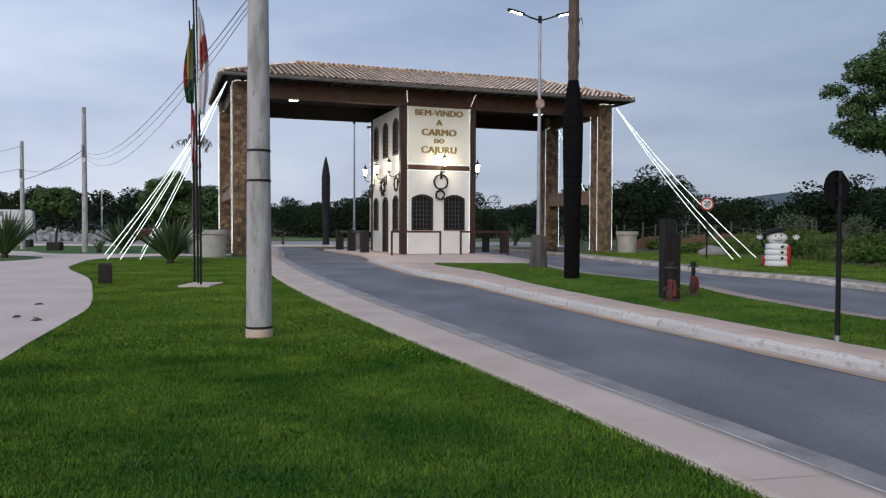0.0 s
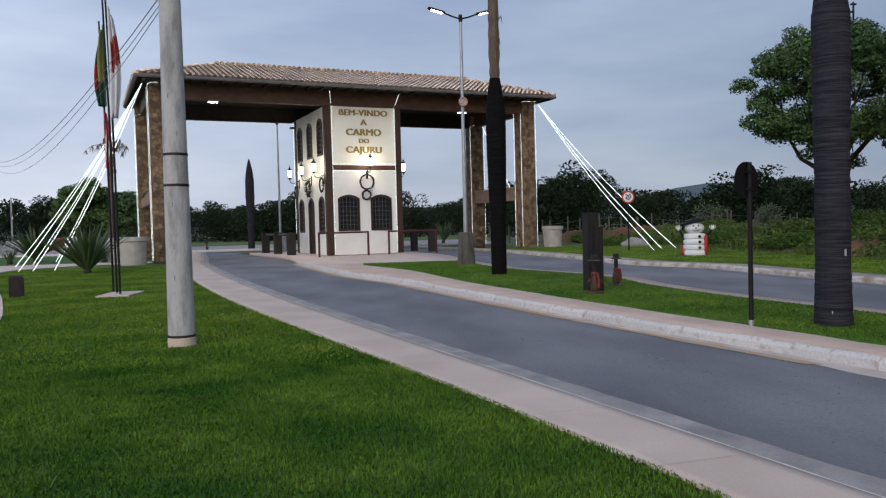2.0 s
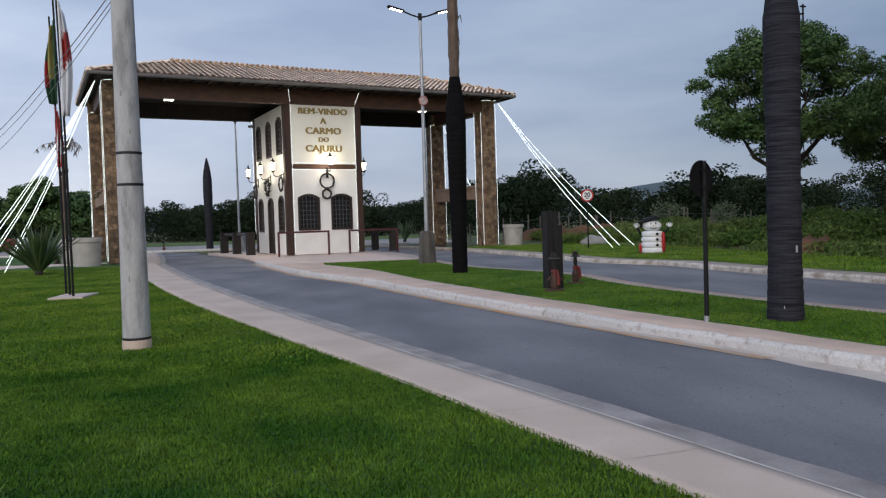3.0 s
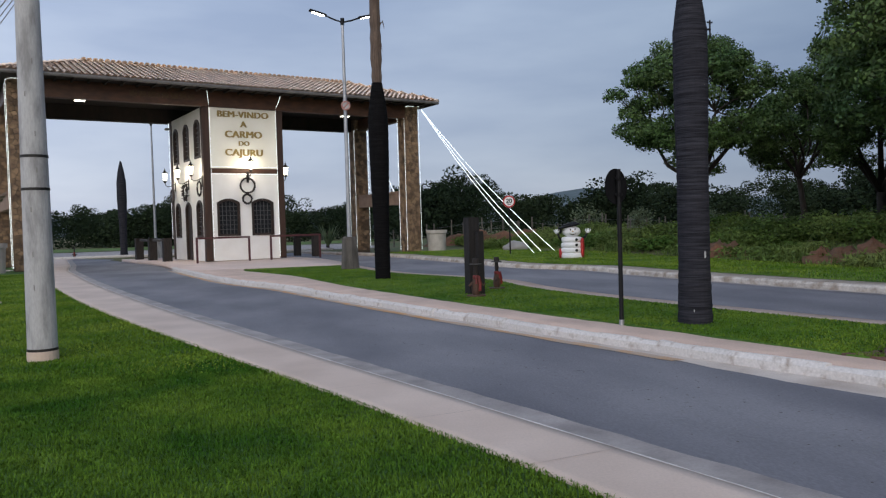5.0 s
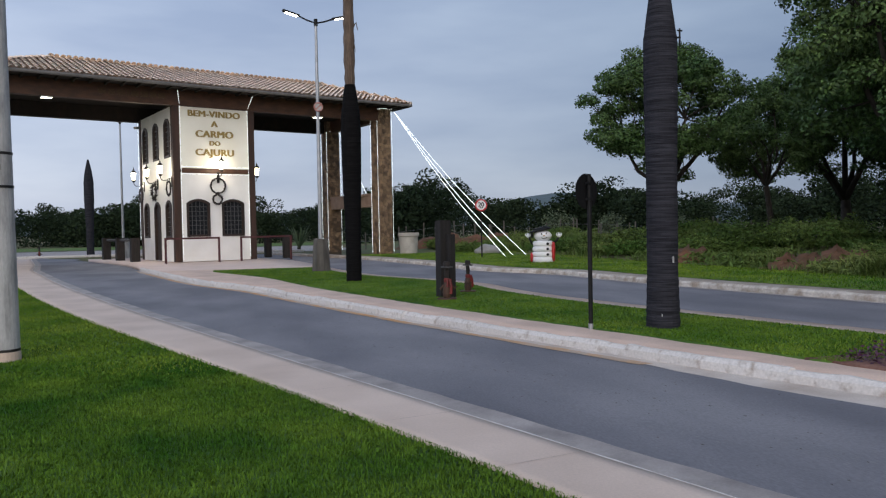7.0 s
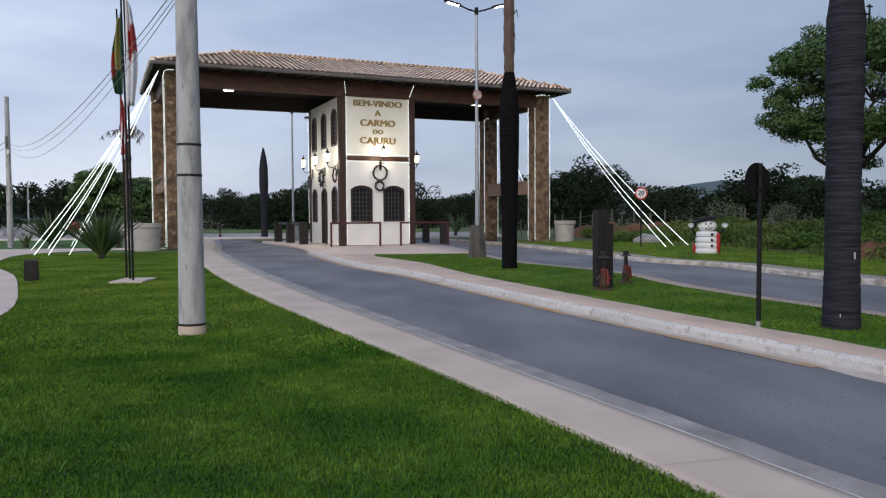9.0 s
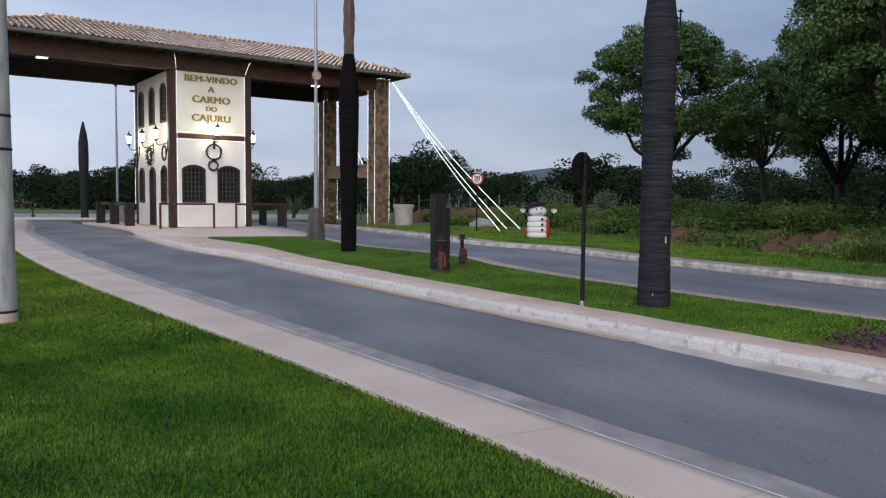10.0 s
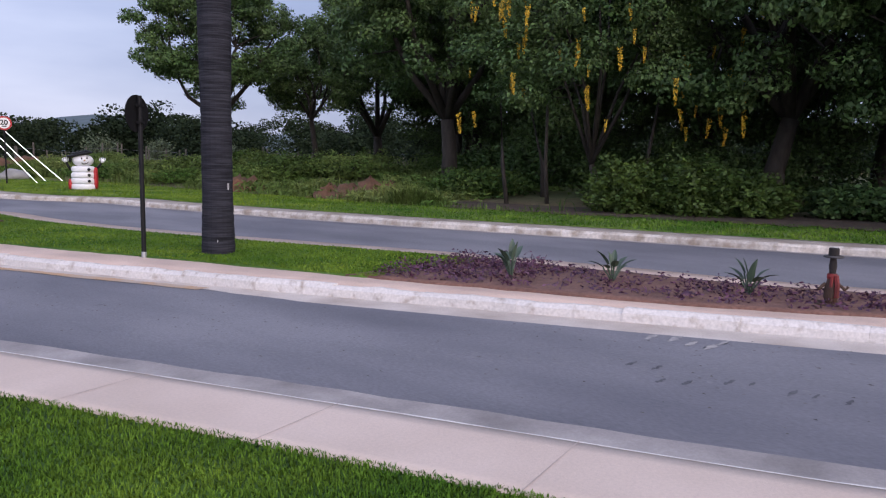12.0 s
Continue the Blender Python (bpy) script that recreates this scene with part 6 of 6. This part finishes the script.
# Tall scrub on the bank
for k in range(46):
    az, d = radians(rnd.uniform(21, 51)), rnd.uniform(26, 41)
    x, y = d * math.sin(az), d * math.cos(az)
    if x < float(VERGE_E(y)) + 1.6 or math.hypot(x - 18.4, y - 20.2) < 2.4 or math.hypot(x - 17.2, y - 26.5) < 2.2:
        continue
    bush(x, y, rnd.uniform(0.9, 1.9), rnd.uniform(0.6, 1.25) * (0.5 + 0.026 * (d - 15)), 3000, M_SCRUB, "wild green scrub bush on the bank", 500 + k, 0.085)
for k, (x, y, r, h) in enumerate(((19.24, 27.37, 1.5, 1.2), (22.17, 25.74, 1.8, 1.5), (17.82, 31.74, 1.4, 1.0), (17.59, 38.38, 1.6, 1.1), (21.22, 31.11, 1.6, 1.2), (19.97, 20.06, 1.2, 1.0), (21.59, 17.99, 1.6, 1.4), (16.87, 42.69, 1.2, 1.3), (23.7, 35.78, 2.0, 1.6), (19.08, 46.4, 1.8, 1.4), (24.74, 41.46, 2.2, 1.5), (14.64, 45.17, 1.2, 0.9), (14.14, 50.05, 0.9, 1.0), (17.67, 47.99, 1.0, 0.9), (21.78, 46.88, 1.0, 1.1))):
    bush(x, y, r, h * 0.62, 5200, M_ROUGH, "rough weedy bush on the bank", 200 + k, 0.075)

tagged(ribbon("ground_litter", shift(VERGE_E, -0.1), shift(VERGE_E, 9.0), 0.03, M_LITTER, y0=-10, y1=16.5, cols=8, rough=0.35), "dark leaf litter under the trees", "ground", kind="structure")

# Bare red earth on the bank: heaps and a low cut bank
def earth(pts, r, h, seed, label):
    """A rough ridge of clods along a line."""
    rs = np.random.RandomState(seed)
    pts = [Vector((x, y, 0)) for x, y in pts]
    vs, fs = [], []
    nl, nc = 14 * (len(pts) - 1) + 1, 13
    for i in range(nl):
        t = i / (nl - 1) * (len(pts) - 1)
        k = min(int(t), len(pts) - 2)
        p = pts[k].lerp(pts[k + 1], t - k)
        d = (pts[k + 1] - pts[k]).normalized()
        side = Vector((d.y, -d.x, 0))
        env = math.sin(math.pi * (i + 0.3) / (nl - 0.4)) ** 0.5
        lump = 0.75 + 0.25 * math.sin(i * 0.9 + seed) * math.sin(i * 0.37)
        for j in range(nc):
            s = j / (nc - 1) * 2 - 1
            q = p + side * (s * r * (0.6 + 0.4 * env)) + d * rs.uniform(-0.08, 0.08)
            z = h * env * lump * max(0.0, 1 - abs(s) ** 2.2) * rs.uniform(0.72, 1.15) + rs.uniform(-0.04, 0.06)
            vs.append((q.x, q.y, float(ground_height(np.array(q.x), np.array(q.y))) - 0.12 + z))
    for i in range(nl - 1):
        for j in range(nc - 1):
            a = i * nc + j
            fs.append((a, a + 1, a + nc + 1, a + nc))
    return tagged(raw("earth_mound", vs, fs, M_REDSOIL), label, "earth", "earth mounds")


earth([(12.15, 53.87), (15.54, 49.98), (20.59, 49.38)], 1.1, 1.05, 1, "low cut bank of bare red earth behind the verge")
earth([(22.56, 47.99), (24.43, 47.38)], 0.9, 0.9, 2, "red earth heap on the bank")
earth([(16.6, 26.9), (18.3, 25.9)], 0.85, 0.75, 3, "small clodded red earth heap on the verge")
earth([(17.6, 22.4), (18.6, 20.4), (20.4, 18.9)], 1.2, 0.85, 4, "broad red earth heap on the bank")
earth([(17.76, 27.07), (21.21, 27.83)], 0.7, 0.4, 5, "low strip of dry earth on the bank")
bm = bmesh.new()
bmesh.ops.create_icosphere(bm, subdivisions=3, radius=1.0)
for v in bm.verts:
    q = 1 + 0.12 * math.sin(v.co.x * 5 + v.co.z * 3) + 0.08 * math.sin(v.co.y * 9 + v.co.x * 4)
    v.co = Vector((v.co.x * 0.75, v.co.y * 0.5, v.co.z * 0.36)) * q
solid("boulder", bm, M_ROCK, "low pale boulder lying on the verge", "rock", m=pose(14.8, 42.21, 0.15), smooth=True)
for k, (x, y, r, h) in enumerate(((22.92, 50.25, 1.15, 2.3), (26.5, 49.49, 0.9, 1.9), (30.14, 46.47, 0.9, 1.7))):
    bush(x, y, r, h, 1500, M_PALE, "pale airy shrub before the far woods", 400 + k, 0.11)

# Far woods: many crowns of clumped leaves
rs = np.random.RandomState(41)
fv, ff, base = [], [], 0
for k in range(370):
    az = rs.uniform(-62, 84)
    d = rs.uniform(102, 175) if az < 9 else rs.uniform(72, 150)
    tall = (6.6 if az < 9 else 8.3) * (d / 115) ** 0.75 * rs.uniform(0.62, 1.0) * (1 + 0.14 * math.sin(az * 0.9) + 0.1 * math.sin(az * 2.3 + 1))
    if 9 < az < 19:
        tall *= 1.18
    if az < -14:
        tall *= 1.15
    if 20 < az < 30:
        tall *= 0.96
    c = np.array([math.sin(radians(az)) * d, math.cos(radians(az)) * d, 0])
    w = rs.uniform(2.4, 4.4)
    q = rs.normal(size=(9, 3)) * np.array([w * 0.5, w * 0.5, tall * 0.2]) + np.array([0, 0, tall * 0.62])
    q[:, 2] = np.clip(q[:, 2], tall * 0.3, tall * rs.uniform(0.72, 0.9, 9))
    n = 1700
    ball = rs.normal(size=(n, 3))
    ball /= np.linalg.norm(ball, axis=1)[:, None]
    pts = q[rs.randint(0, 9, n)] + ball * rs.uniform(0.6, 1.0, (n, 1)) * np.array([1.5, 1.5, 0.95])
    pts[: n // 4] = rs.normal(size=(n // 4, 3)) * np.array([w * 0.6, w * 0.6, 0]) + np.array([0, 0, 1]) * rs.uniform(0, tall * 0.5, (n // 4, 1))
    pts[:, 2] = np.clip(pts[:, 2], 0.0, tall * 1.05)
    v, f = leaf_quads(pts + c, 0.27, rs, long=1.3)
    fv.append(v)
    ff.append(f + base)
    base += len(v)
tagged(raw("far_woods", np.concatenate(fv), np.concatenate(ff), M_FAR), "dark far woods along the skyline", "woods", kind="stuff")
tree("broadleaf_tree", 51, pose(-23.21, 68.44, 0), "rounded green tree beyond the cross road", M_LEAF_D, height=5.8, spread=2.8, fork=1.4, clumps=70, leaves=16000, leaf=0.2, clump_r=0.8, crown_low=1.2)
tree("young_tree", 53, pose(-30.8, 62.45, 0), "young dark tree beside the cross road", M_LEAF_D, height=4.6, spread=1.5, fork=1.6, clumps=40, leaves=4000, leaf=0.2, clump_r=0.6, crown_low=2.0, trunk_r=0.09)
tree("broadleaf_tree", 52, pose(-19.67, 67.55, 0), "rounded green tree beyond the cross road", M_LEAF_D, height=4.6, spread=2.2, fork=1.2, clumps=60, leaves=12000, leaf=0.2, clump_r=0.8, crown_low=1.0)

# Far hills, distance haze put into their blue-grey colour
hv, hf = [], []
for i in range(81):
    az = radians(-70 + 2.2 * i)
    h = 48 + 31 * math.exp(-((i - 43.0) / 2.4) ** 2) + 5 * math.sin(i * 0.9)
    for d, z in ((1500, -5), (1650, h * 0.6), (1900, h)):
        hv.append((math.sin(az) * d, math.cos(az) * d, z))
for i in range(80):
    for j in range(2):
        hf.append((i * 3 + j, i * 3 + j + 1, i * 3 + 4 + j, i * 3 + 3 + j))
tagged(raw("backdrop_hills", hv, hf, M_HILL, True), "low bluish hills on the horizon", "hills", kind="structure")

# Wire fence on the field
fence = thing("wire_fence", pose(0, 0, 0), "grey wooden fence posts with wire across the field", "fence")
rnd = random.Random(19)
fp = []
for k in range(44):
    az = radians(9 + 0.78 * k + rnd.uniform(-0.42, 0.42))
    d = 60 - 0.32 * k + rnd.uniform(-0.8, 0.8)
    x, y = d * math.sin(az), d * math.cos(az)
    h = rnd.uniform(1.15, 1.6)
    z = float(ground_height(np.array(x), np.array(y)))
    part("fence_post", tube(bmesh.new(), [(x, y, z - 0.2), (x + rnd.uniform(-0.06, 0.06), y, z + h)], [0.055, 0.048], 6), M_FPOST, fence)
    fp.append((x, y, z))
for hgt in (0.6, 1.1):
    part("wire", tube(bmesh.new(), [(x, y, z + hgt) for x, y, z in fp], 0.006, 4), M_CABLE, fence)


# Spiky and broad-leaved plants
def blade_leaf(bm, base, direction, length, width, bend, n=5, fold=0.25):
    """A long tapering leaf, folded along its middle, that bends down towards the tip."""
    d = Vector(direction).normalized()
    side = d.cross(Vector((0, 0, 1)))
    if side.length < 0.05:
        side = Vector((1, 0, 0))
    side.normalize()
    rows = []
    p = Vector(base)
    for k in range(n + 1):
        t = k / n
        w = width * (0.55 + 1.4 * t - 1.95 * t * t) if k < n else 0.004
        up = side.cross(d)
        rows.append((bm.verts.new(p - side * w * 0.5 + up * w * fold), bm.verts.new(p), bm.verts.new(p + side * w * 0.5 + up * w * fold)))
        d = (d + Vector((0, 0, -bend / n))).normalized()
        p = p + d * (length / n)
    for a, b in zip(rows, rows[1:]):
        bm.faces.new((a[0], a[1], b[1], b[0]))
        bm.faces.new((a[1], a[2], b[2], b[1]))


def spiky_plant(x, y, r, h, count, seed, label, width=0.11):
    t = thing("spiky_plant", pose(x, y, 0), label, "plant", "spiky plants")
    rnd = random.Random(seed)
    part("stem", lathe(bmesh.new(), [(0.12, -0.05), (0.16, 0.1), (0.08, 0.3)], 8), M_BARK, t)
    for k in range(count):
        a = rnd.uniform(0, 2 * math.pi)
        lean = rnd.uniform(0.05, 1.0) ** 0.8
        bm = bmesh.new()
        d = (math.cos(a) * lean * r / h, math.sin(a) * lean * r / h, 1.0)
        blade_leaf(bm, (0.08 * math.cos(a), 0.08 * math.sin(a), 0.1), d, h * rnd.uniform(0.8, 1.1) * (1 + 0.25 * lean), width, 0.25 * lean)
        part("leaf", bm, M_AGAVE, t)


spiky_plant(-10.68, 31.1, 1.95, 1.75, 81, 1, "large dark green spiky rosette plant on the lawn", 0.16)
spiky_plant(-18.94, 46.64, 2.89, 2.0, 81, 2, "large dark green spiky rosette plant on the lawn", 0.18)
spiky_plant(-20.15, 36.31, 2.21, 2.0, 74, 3, "large dark green spiky rosette plant beside the path", 0.17)
spiky_plant(-19.08, 43.76, 0.6, 0.7, 24, 4, "small green spiky plant on the lawn", 0.08)
spiky_plant(6.18, 63.86, 1.2, 1.7, 30, 5, "small green palm-like plant behind the gate", 0.14)
spiky_plant(-13.82, 42.53, 0.7, 0.9, 24, 6, "small green spiky plant on the lawn", 0.08)

for x, y, seed, h in ((7.4, 5.89, 1, 0.46), (8.08, 4.9, 2, 0.42), (8.36, 3.39, 3, 0.40), (9.1, 1.3, 4, 0.45)):
    t = thing("broadleaf_plant", pose(x, y, 0.02), "young plant with a fan of bluish broad leaves in the bed", "plant", "bed plants")
    rnd = random.Random(seed)
    for k in range(9):
        a = rnd.uniform(0, 6.28)
        lean = rnd.uniform(0.1, 0.8)
        stalk = Vector((math.cos(a) * lean, math.sin(a) * lean, 1)).normalized() * h * rnd.uniform(0.35, 0.6)
        bm = tube(bmesh.new(), [(0, 0, -0.02), stalk * 0.5, stalk], 0.009, 5)
        blade_leaf(bm, stalk, (math.cos(a) * lean * 1.4, math.sin(a) * lean * 1.4, 0.9), h * rnd.uniform(0.4, 0.6), 0.11, 0.7, 6, 0.15)
        part("leaf", bm, M_STRELITZIA, t)

# Purple ground cover in the bed
rs = np.random.RandomState(61)
pv, pf, base = [], [], 0
count = 0
while count < 560:
    y = rs.uniform(-3.0, 7.35)
    f = rs.uniform(0.04, 0.96)
    x = float(LAWN_MN(y)) + 0.05 + f * (float(ROAD2_N(y)) - float(LAWN_MN(y)) - 0.75)
    thick = 1.0 if y > 5.6 else 0.32
    if rs.uniform() > thick:
        continue
    count += 1
    n = rs.randint(7, 18)
    h = rs.uniform(0.05, 0.15) * (1.35 if y > 6.0 else 1.0)
    c = np.stack([rs.normal(x, 0.06, n), rs.normal(y, 0.06, n), rs.uniform(0.02, h, n)], 1)
    v, q = leaf_quads(c, 0.03, rs, long=1.9)
    pv.append(v)
    pf.append(q + base)
    base += len(v)
tagged(raw("purple_ground_cover", np.concatenate(pv), np.concatenate(pf), M_PURPLE), "low purple leaved ground cover in the red bed", "ground cover", kind="stuff")

# Small plants on the planter beams
for u, v in ((0.3, 2.2), (0.35, 3.4), (20.5, 2.0), (20.5, 3.6)):
    m = GATE @ Matrix.Translation((u, v, 3.2))
    t = thing("trailing_plant", m, "dark trailing plant in the planter box between columns", "plant", "planter plants")
    rnd = random.Random(int(u * 10 + v * 7))
    for k in range(26):
        a = rnd.uniform(0, 6.28)
        bm = bmesh.new()
        blade_leaf(bm, (0, 0, 0), (math.cos(a), math.sin(a), rnd.uniform(0.2, 1.4)), rnd.uniform(0.5, 0.95), 0.09, 1.3)
        part("leaf", bm, M_AGAVE, t)

# Dry drooping palm far behind the flags
dp = thing("dry_palm", pose(-17.93, 56.69, 0), "thin far palm with dry drooping fronds", "palm")
part("trunk", tube(bmesh.new(), [(0, 0, -0.1), (0.1, 0, 4), (0.2, 0, 7.2)], [0.2, 0.16, 0.13], 9), M_PALMBARK, dp)
rnd = random.Random(4)
for k in range(9):
    a = k * 0.7
    bm = bmesh.new()
    pts = [Vector((0.2, 0, 7.2)) + Vector((math.cos(a) * s * (0.6 + 0.5 * (k % 3)), math.sin(a) * s * (0.6 + 0.5 * (k % 3)), 1.9 * s - (1.0 + 0.4 * (k % 3)) * s * s)) for s in (0, 0.25, 0.5, 0.75, 1.0)]
    tube(bm, pts, [0.05, 0.04, 0.03, 0.02, 0.01], 5)
    for p in pts[1:]:
        for j in range(8):
            blade_leaf(bm, p, (rnd.uniform(-0.6, 0.6), rnd.uniform(-0.6, 0.6), -1), rnd.uniform(0.25, 0.6), 0.06, 0.2, 3)
    part("frond", bm, M_PALMBARK, dp, "dry drooping frond")


# ---- grass ----
def grass(name, n, xs, ys, size, material, label, rs, lean=0.5, wide=0.007, z0=0.0, simple=False):
    """Single blades, each two faces, rooted at the given places."""
    h = size * rs.uniform(0.45, 1.25, n)
    a = rs.uniform(0, 2 * np.pi, n)
    tilt = rs.uniform(0.1, lean, n)
    w = wide * rs.uniform(0.7, 1.4, n)
    root = np.stack([xs, ys, np.broadcast_to(z0, n)], 1)
    side = np.stack([-np.sin(a), np.cos(a), 0 * a], 1) * w[:, None]
    out = np.stack([np.cos(a), np.sin(a), 0 * a], 1)
    up = np.array([0, 0, 1.0])
    mid = root + out * (h * tilt * 0.35)[:, None] + up * (h * 0.6)[:, None]
    tip = root + out * (h * tilt)[:, None] + up * (h * (1.0 - 0.25 * tilt))[:, None]
    verts = np.stack([root - side, root + side, mid + side * 0.8, mid - side * 0.8, tip], 1).reshape(-1, 3)
    if simple:
        verts = np.stack([root - side, root + side, tip], 1).reshape(-1, 3)
        return tagged(raw(name, verts, np.arange(3 * n).reshape(-1, 3), material), label, "grass", kind="stuff")
    k = np.arange(n) * 5
    faces = np.concatenate([np.stack([k, k + 1, k + 2], 1), np.stack([k, k + 2, k + 3], 1), np.stack([k + 3, k + 2, k + 4], 1)])
    return tagged(raw(name, verts, faces, material), label, "grass", kind="stuff")


rs = np.random.RandomState(71)


def lawn_places(n, y0, y1, left, right, power=1.0):
    ys = y0 + (y1 - y0) * rs.uniform(0, 1, n) ** power
    xs = left(ys) + (right(ys) - left(ys)) * rs.uniform(0, 1, n)
    return xs, ys


PATH_E = edge((-3.91, 5.22), (-4.32, 7.1), (-4.78, 8.98), (-5.18, 10.39), (-5.71, 12.38), (-6.34, 14.55), (-7.71, 17.75), (-9.9, 22.44), (-12.63, 27.02), (-13.9, 30.13), (-15.18, 35.13))


def view_left(y):
    return np.maximum(-0.62 * y - 0.8, np.where(y > 5.5, PATH_E(y) - 0.05 + 0.04 * np.sin(y * 7) * np.sin(y * 2.3), -99.0))


# Blade colour follows distance, dark near and light far, to paint the grazing-view tone
n = 330000
xs, ys = lawn_places(n, 1.6, 9.0, view_left, shift(LAWN_E, 0.03), 1.25)
grass("lawn_grass", n, xs, ys, 0.030, M_BLADE_N, "short dark green lawn blades", rs, 1.1, 0.0032, -0.012)
n = 150000
xs, ys = lawn_places(n, -9.0, 12.0, lambda y: y * 0 - 16.0, shift(LAWN_E, 0.03), 1.0)
spare = (ys < 1.6) | (xs < -0.62 * ys - 0.8)
spare &= ~((ys > 3.0) & (xs < np.where(ys > 5, PATH_E(ys), -4.0)))
spare &= rs.uniform(0, 1, n) < np.exp(-np.hypot(xs, ys - 1.0) / 9.0) * 1.3
grass("lawn_grass", int(spare.sum()), xs[spare], ys[spare], 0.030, M_BLADE_N, "short dark green lawn blades", rs, 1.1, 0.009, -0.012, True)
n = 200000
xs, ys = lawn_places(n, 9.0, 36.0, view_left, shift(LAWN_E, 0.03), 1.6)
darker = rs.uniform(0, 1, n) < np.exp(-(ys - 9.0) / 3.2)
grass("lawn_grass", int(darker.sum()), xs[darker], ys[darker], 0.030, M_BLADE_N, "short dark green lawn blades", rs, 1.1, 0.008, -0.012, True)
grass("lawn_grass", int((~darker).sum()), xs[~darker], ys[~darker], 0.036, M_BLADE, "short mown light green lawn blades", rs, 1.1, 0.008, -0.012, True)
n = 110000
xs, ys = lawn_places(n, 7.1, 32.0, LAWN_MN, LAWN_MF, 1.3)
darker = rs.uniform(0, 1, n) < 0.55
grass("median_grass", int(darker.sum()), xs[darker], ys[darker], 0.03, M_BLADE_N, "short green median lawn blades", rs, 1.1, 0.008, 0.01, True)
grass("median_grass", int((~darker).sum()), xs[~darker], ys[~darker], 0.03, M_BLADE, "short green median lawn blades", rs, 1.1, 0.008, 0.01, True)
n = 75000
xs, ys = lawn_places(n, -4, 46.0, shift(ROAD2_F, 1.12), shift(VERGE_E, 0.3), 1.0)
# Tree shade on the verge is put into the colour: dark blades below y 17.5
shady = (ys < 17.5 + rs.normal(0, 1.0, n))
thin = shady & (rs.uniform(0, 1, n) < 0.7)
grass("verge_grass", int((~shady).sum()), xs[~shady], ys[~shady], 0.06, M_BLADE, "short green verge blades", rs, 1.1, 0.012, np.maximum(0.006, ground_height(xs, ys))[~shady], True)
grass("verge_grass", int(thin.sum()), xs[thin], ys[thin], 0.06, M_BLADE_N, "thin verge grass darkened for tree shade", rs, 1.1, 0.012, np.maximum(0.006, ground_height(xs, ys))[thin], True)
n = 110000
xs, ys = lawn_places(n, -4, 58.0, shift(VERGE_E, -0.15), lambda y: VERGE_E(y) + np.where(y < 17, 1.0, 19.0), 1.0)
lumps = np.sin(xs * 0.9 + 2.0 * np.sin(ys * 0.31)) * np.sin(ys * 0.77 + 1.1 * np.sin(xs * 0.53)) + 0.5 * np.sin(xs * 2.3 + ys * 1.9)
keep = (lumps + rs.normal(0, 0.35, n) > 0.0) & (ys > 14.5 + rs.normal(0, 1.2, n))
xs, ys, lumps = xs[keep], ys[keep], lumps[keep]
grass("rough_grass", len(xs), xs, ys, 0.25 + 0.42 * np.clip(lumps, 0, 1.2), M_ROUGH, "tall rough grass and weeds on the bank", rs, 1.4, 0.013, ground_height(xs, ys))

# Weed clumps on the bank
wv, wf, base = [], [], 0
for k in range(330):
    y = rs.uniform(-2, 58)
    x = float(VERGE_E(y)) + rs.uniform(0.2, 19)
    if y < 16:
        continue
    n = rs.randint(90, 260)
    r, h = rs.uniform(0.35, 1.1), rs.uniform(0.12, 0.5)
    c = rs.normal(size=(n, 3)) * np.array([r * 0.5, r * 0.5, 0]) + np.array([x, y, float(ground_height(np.array(x), np.array(y)))])
    c[:, 2] += rs.uniform(0, h, n)
    v, f = leaf_quads(c, 0.075, rs, long=4.0)
    wv.append(v)
    wf.append(f + base)
    base += len(v)
tagged(raw("weeds", np.concatenate(wv), np.concatenate(wf), M_ROUGH), "mixed green weeds covering the bank", "weeds", kind="stuff")

# Pale seeding tufts in the lawn
for x, y, seed in ((-2.05, 5.45, 1), (-1.57, 5.61, 2), (-1.25, 5.85, 3), (-1.9, 5.26, 4)):
    rnd = random.Random(seed)
    bm = bmesh.new()
    for k in range(9):
        a = rnd.uniform(0, 6.28)
        blade_leaf(bm, (0.02 * math.cos(a), 0.02 * math.sin(a), 0), (math.cos(a), math.sin(a), rnd.uniform(0.6, 2.2)), rnd.uniform(0.10, 0.22), 0.008, 0.9, 4)
    solid("grass_tuft", bm, M_ROUGH, "pale long grass tuft standing in the lawn", "grass tuft", "grass tufts", m=pose(x, y, -0.01))
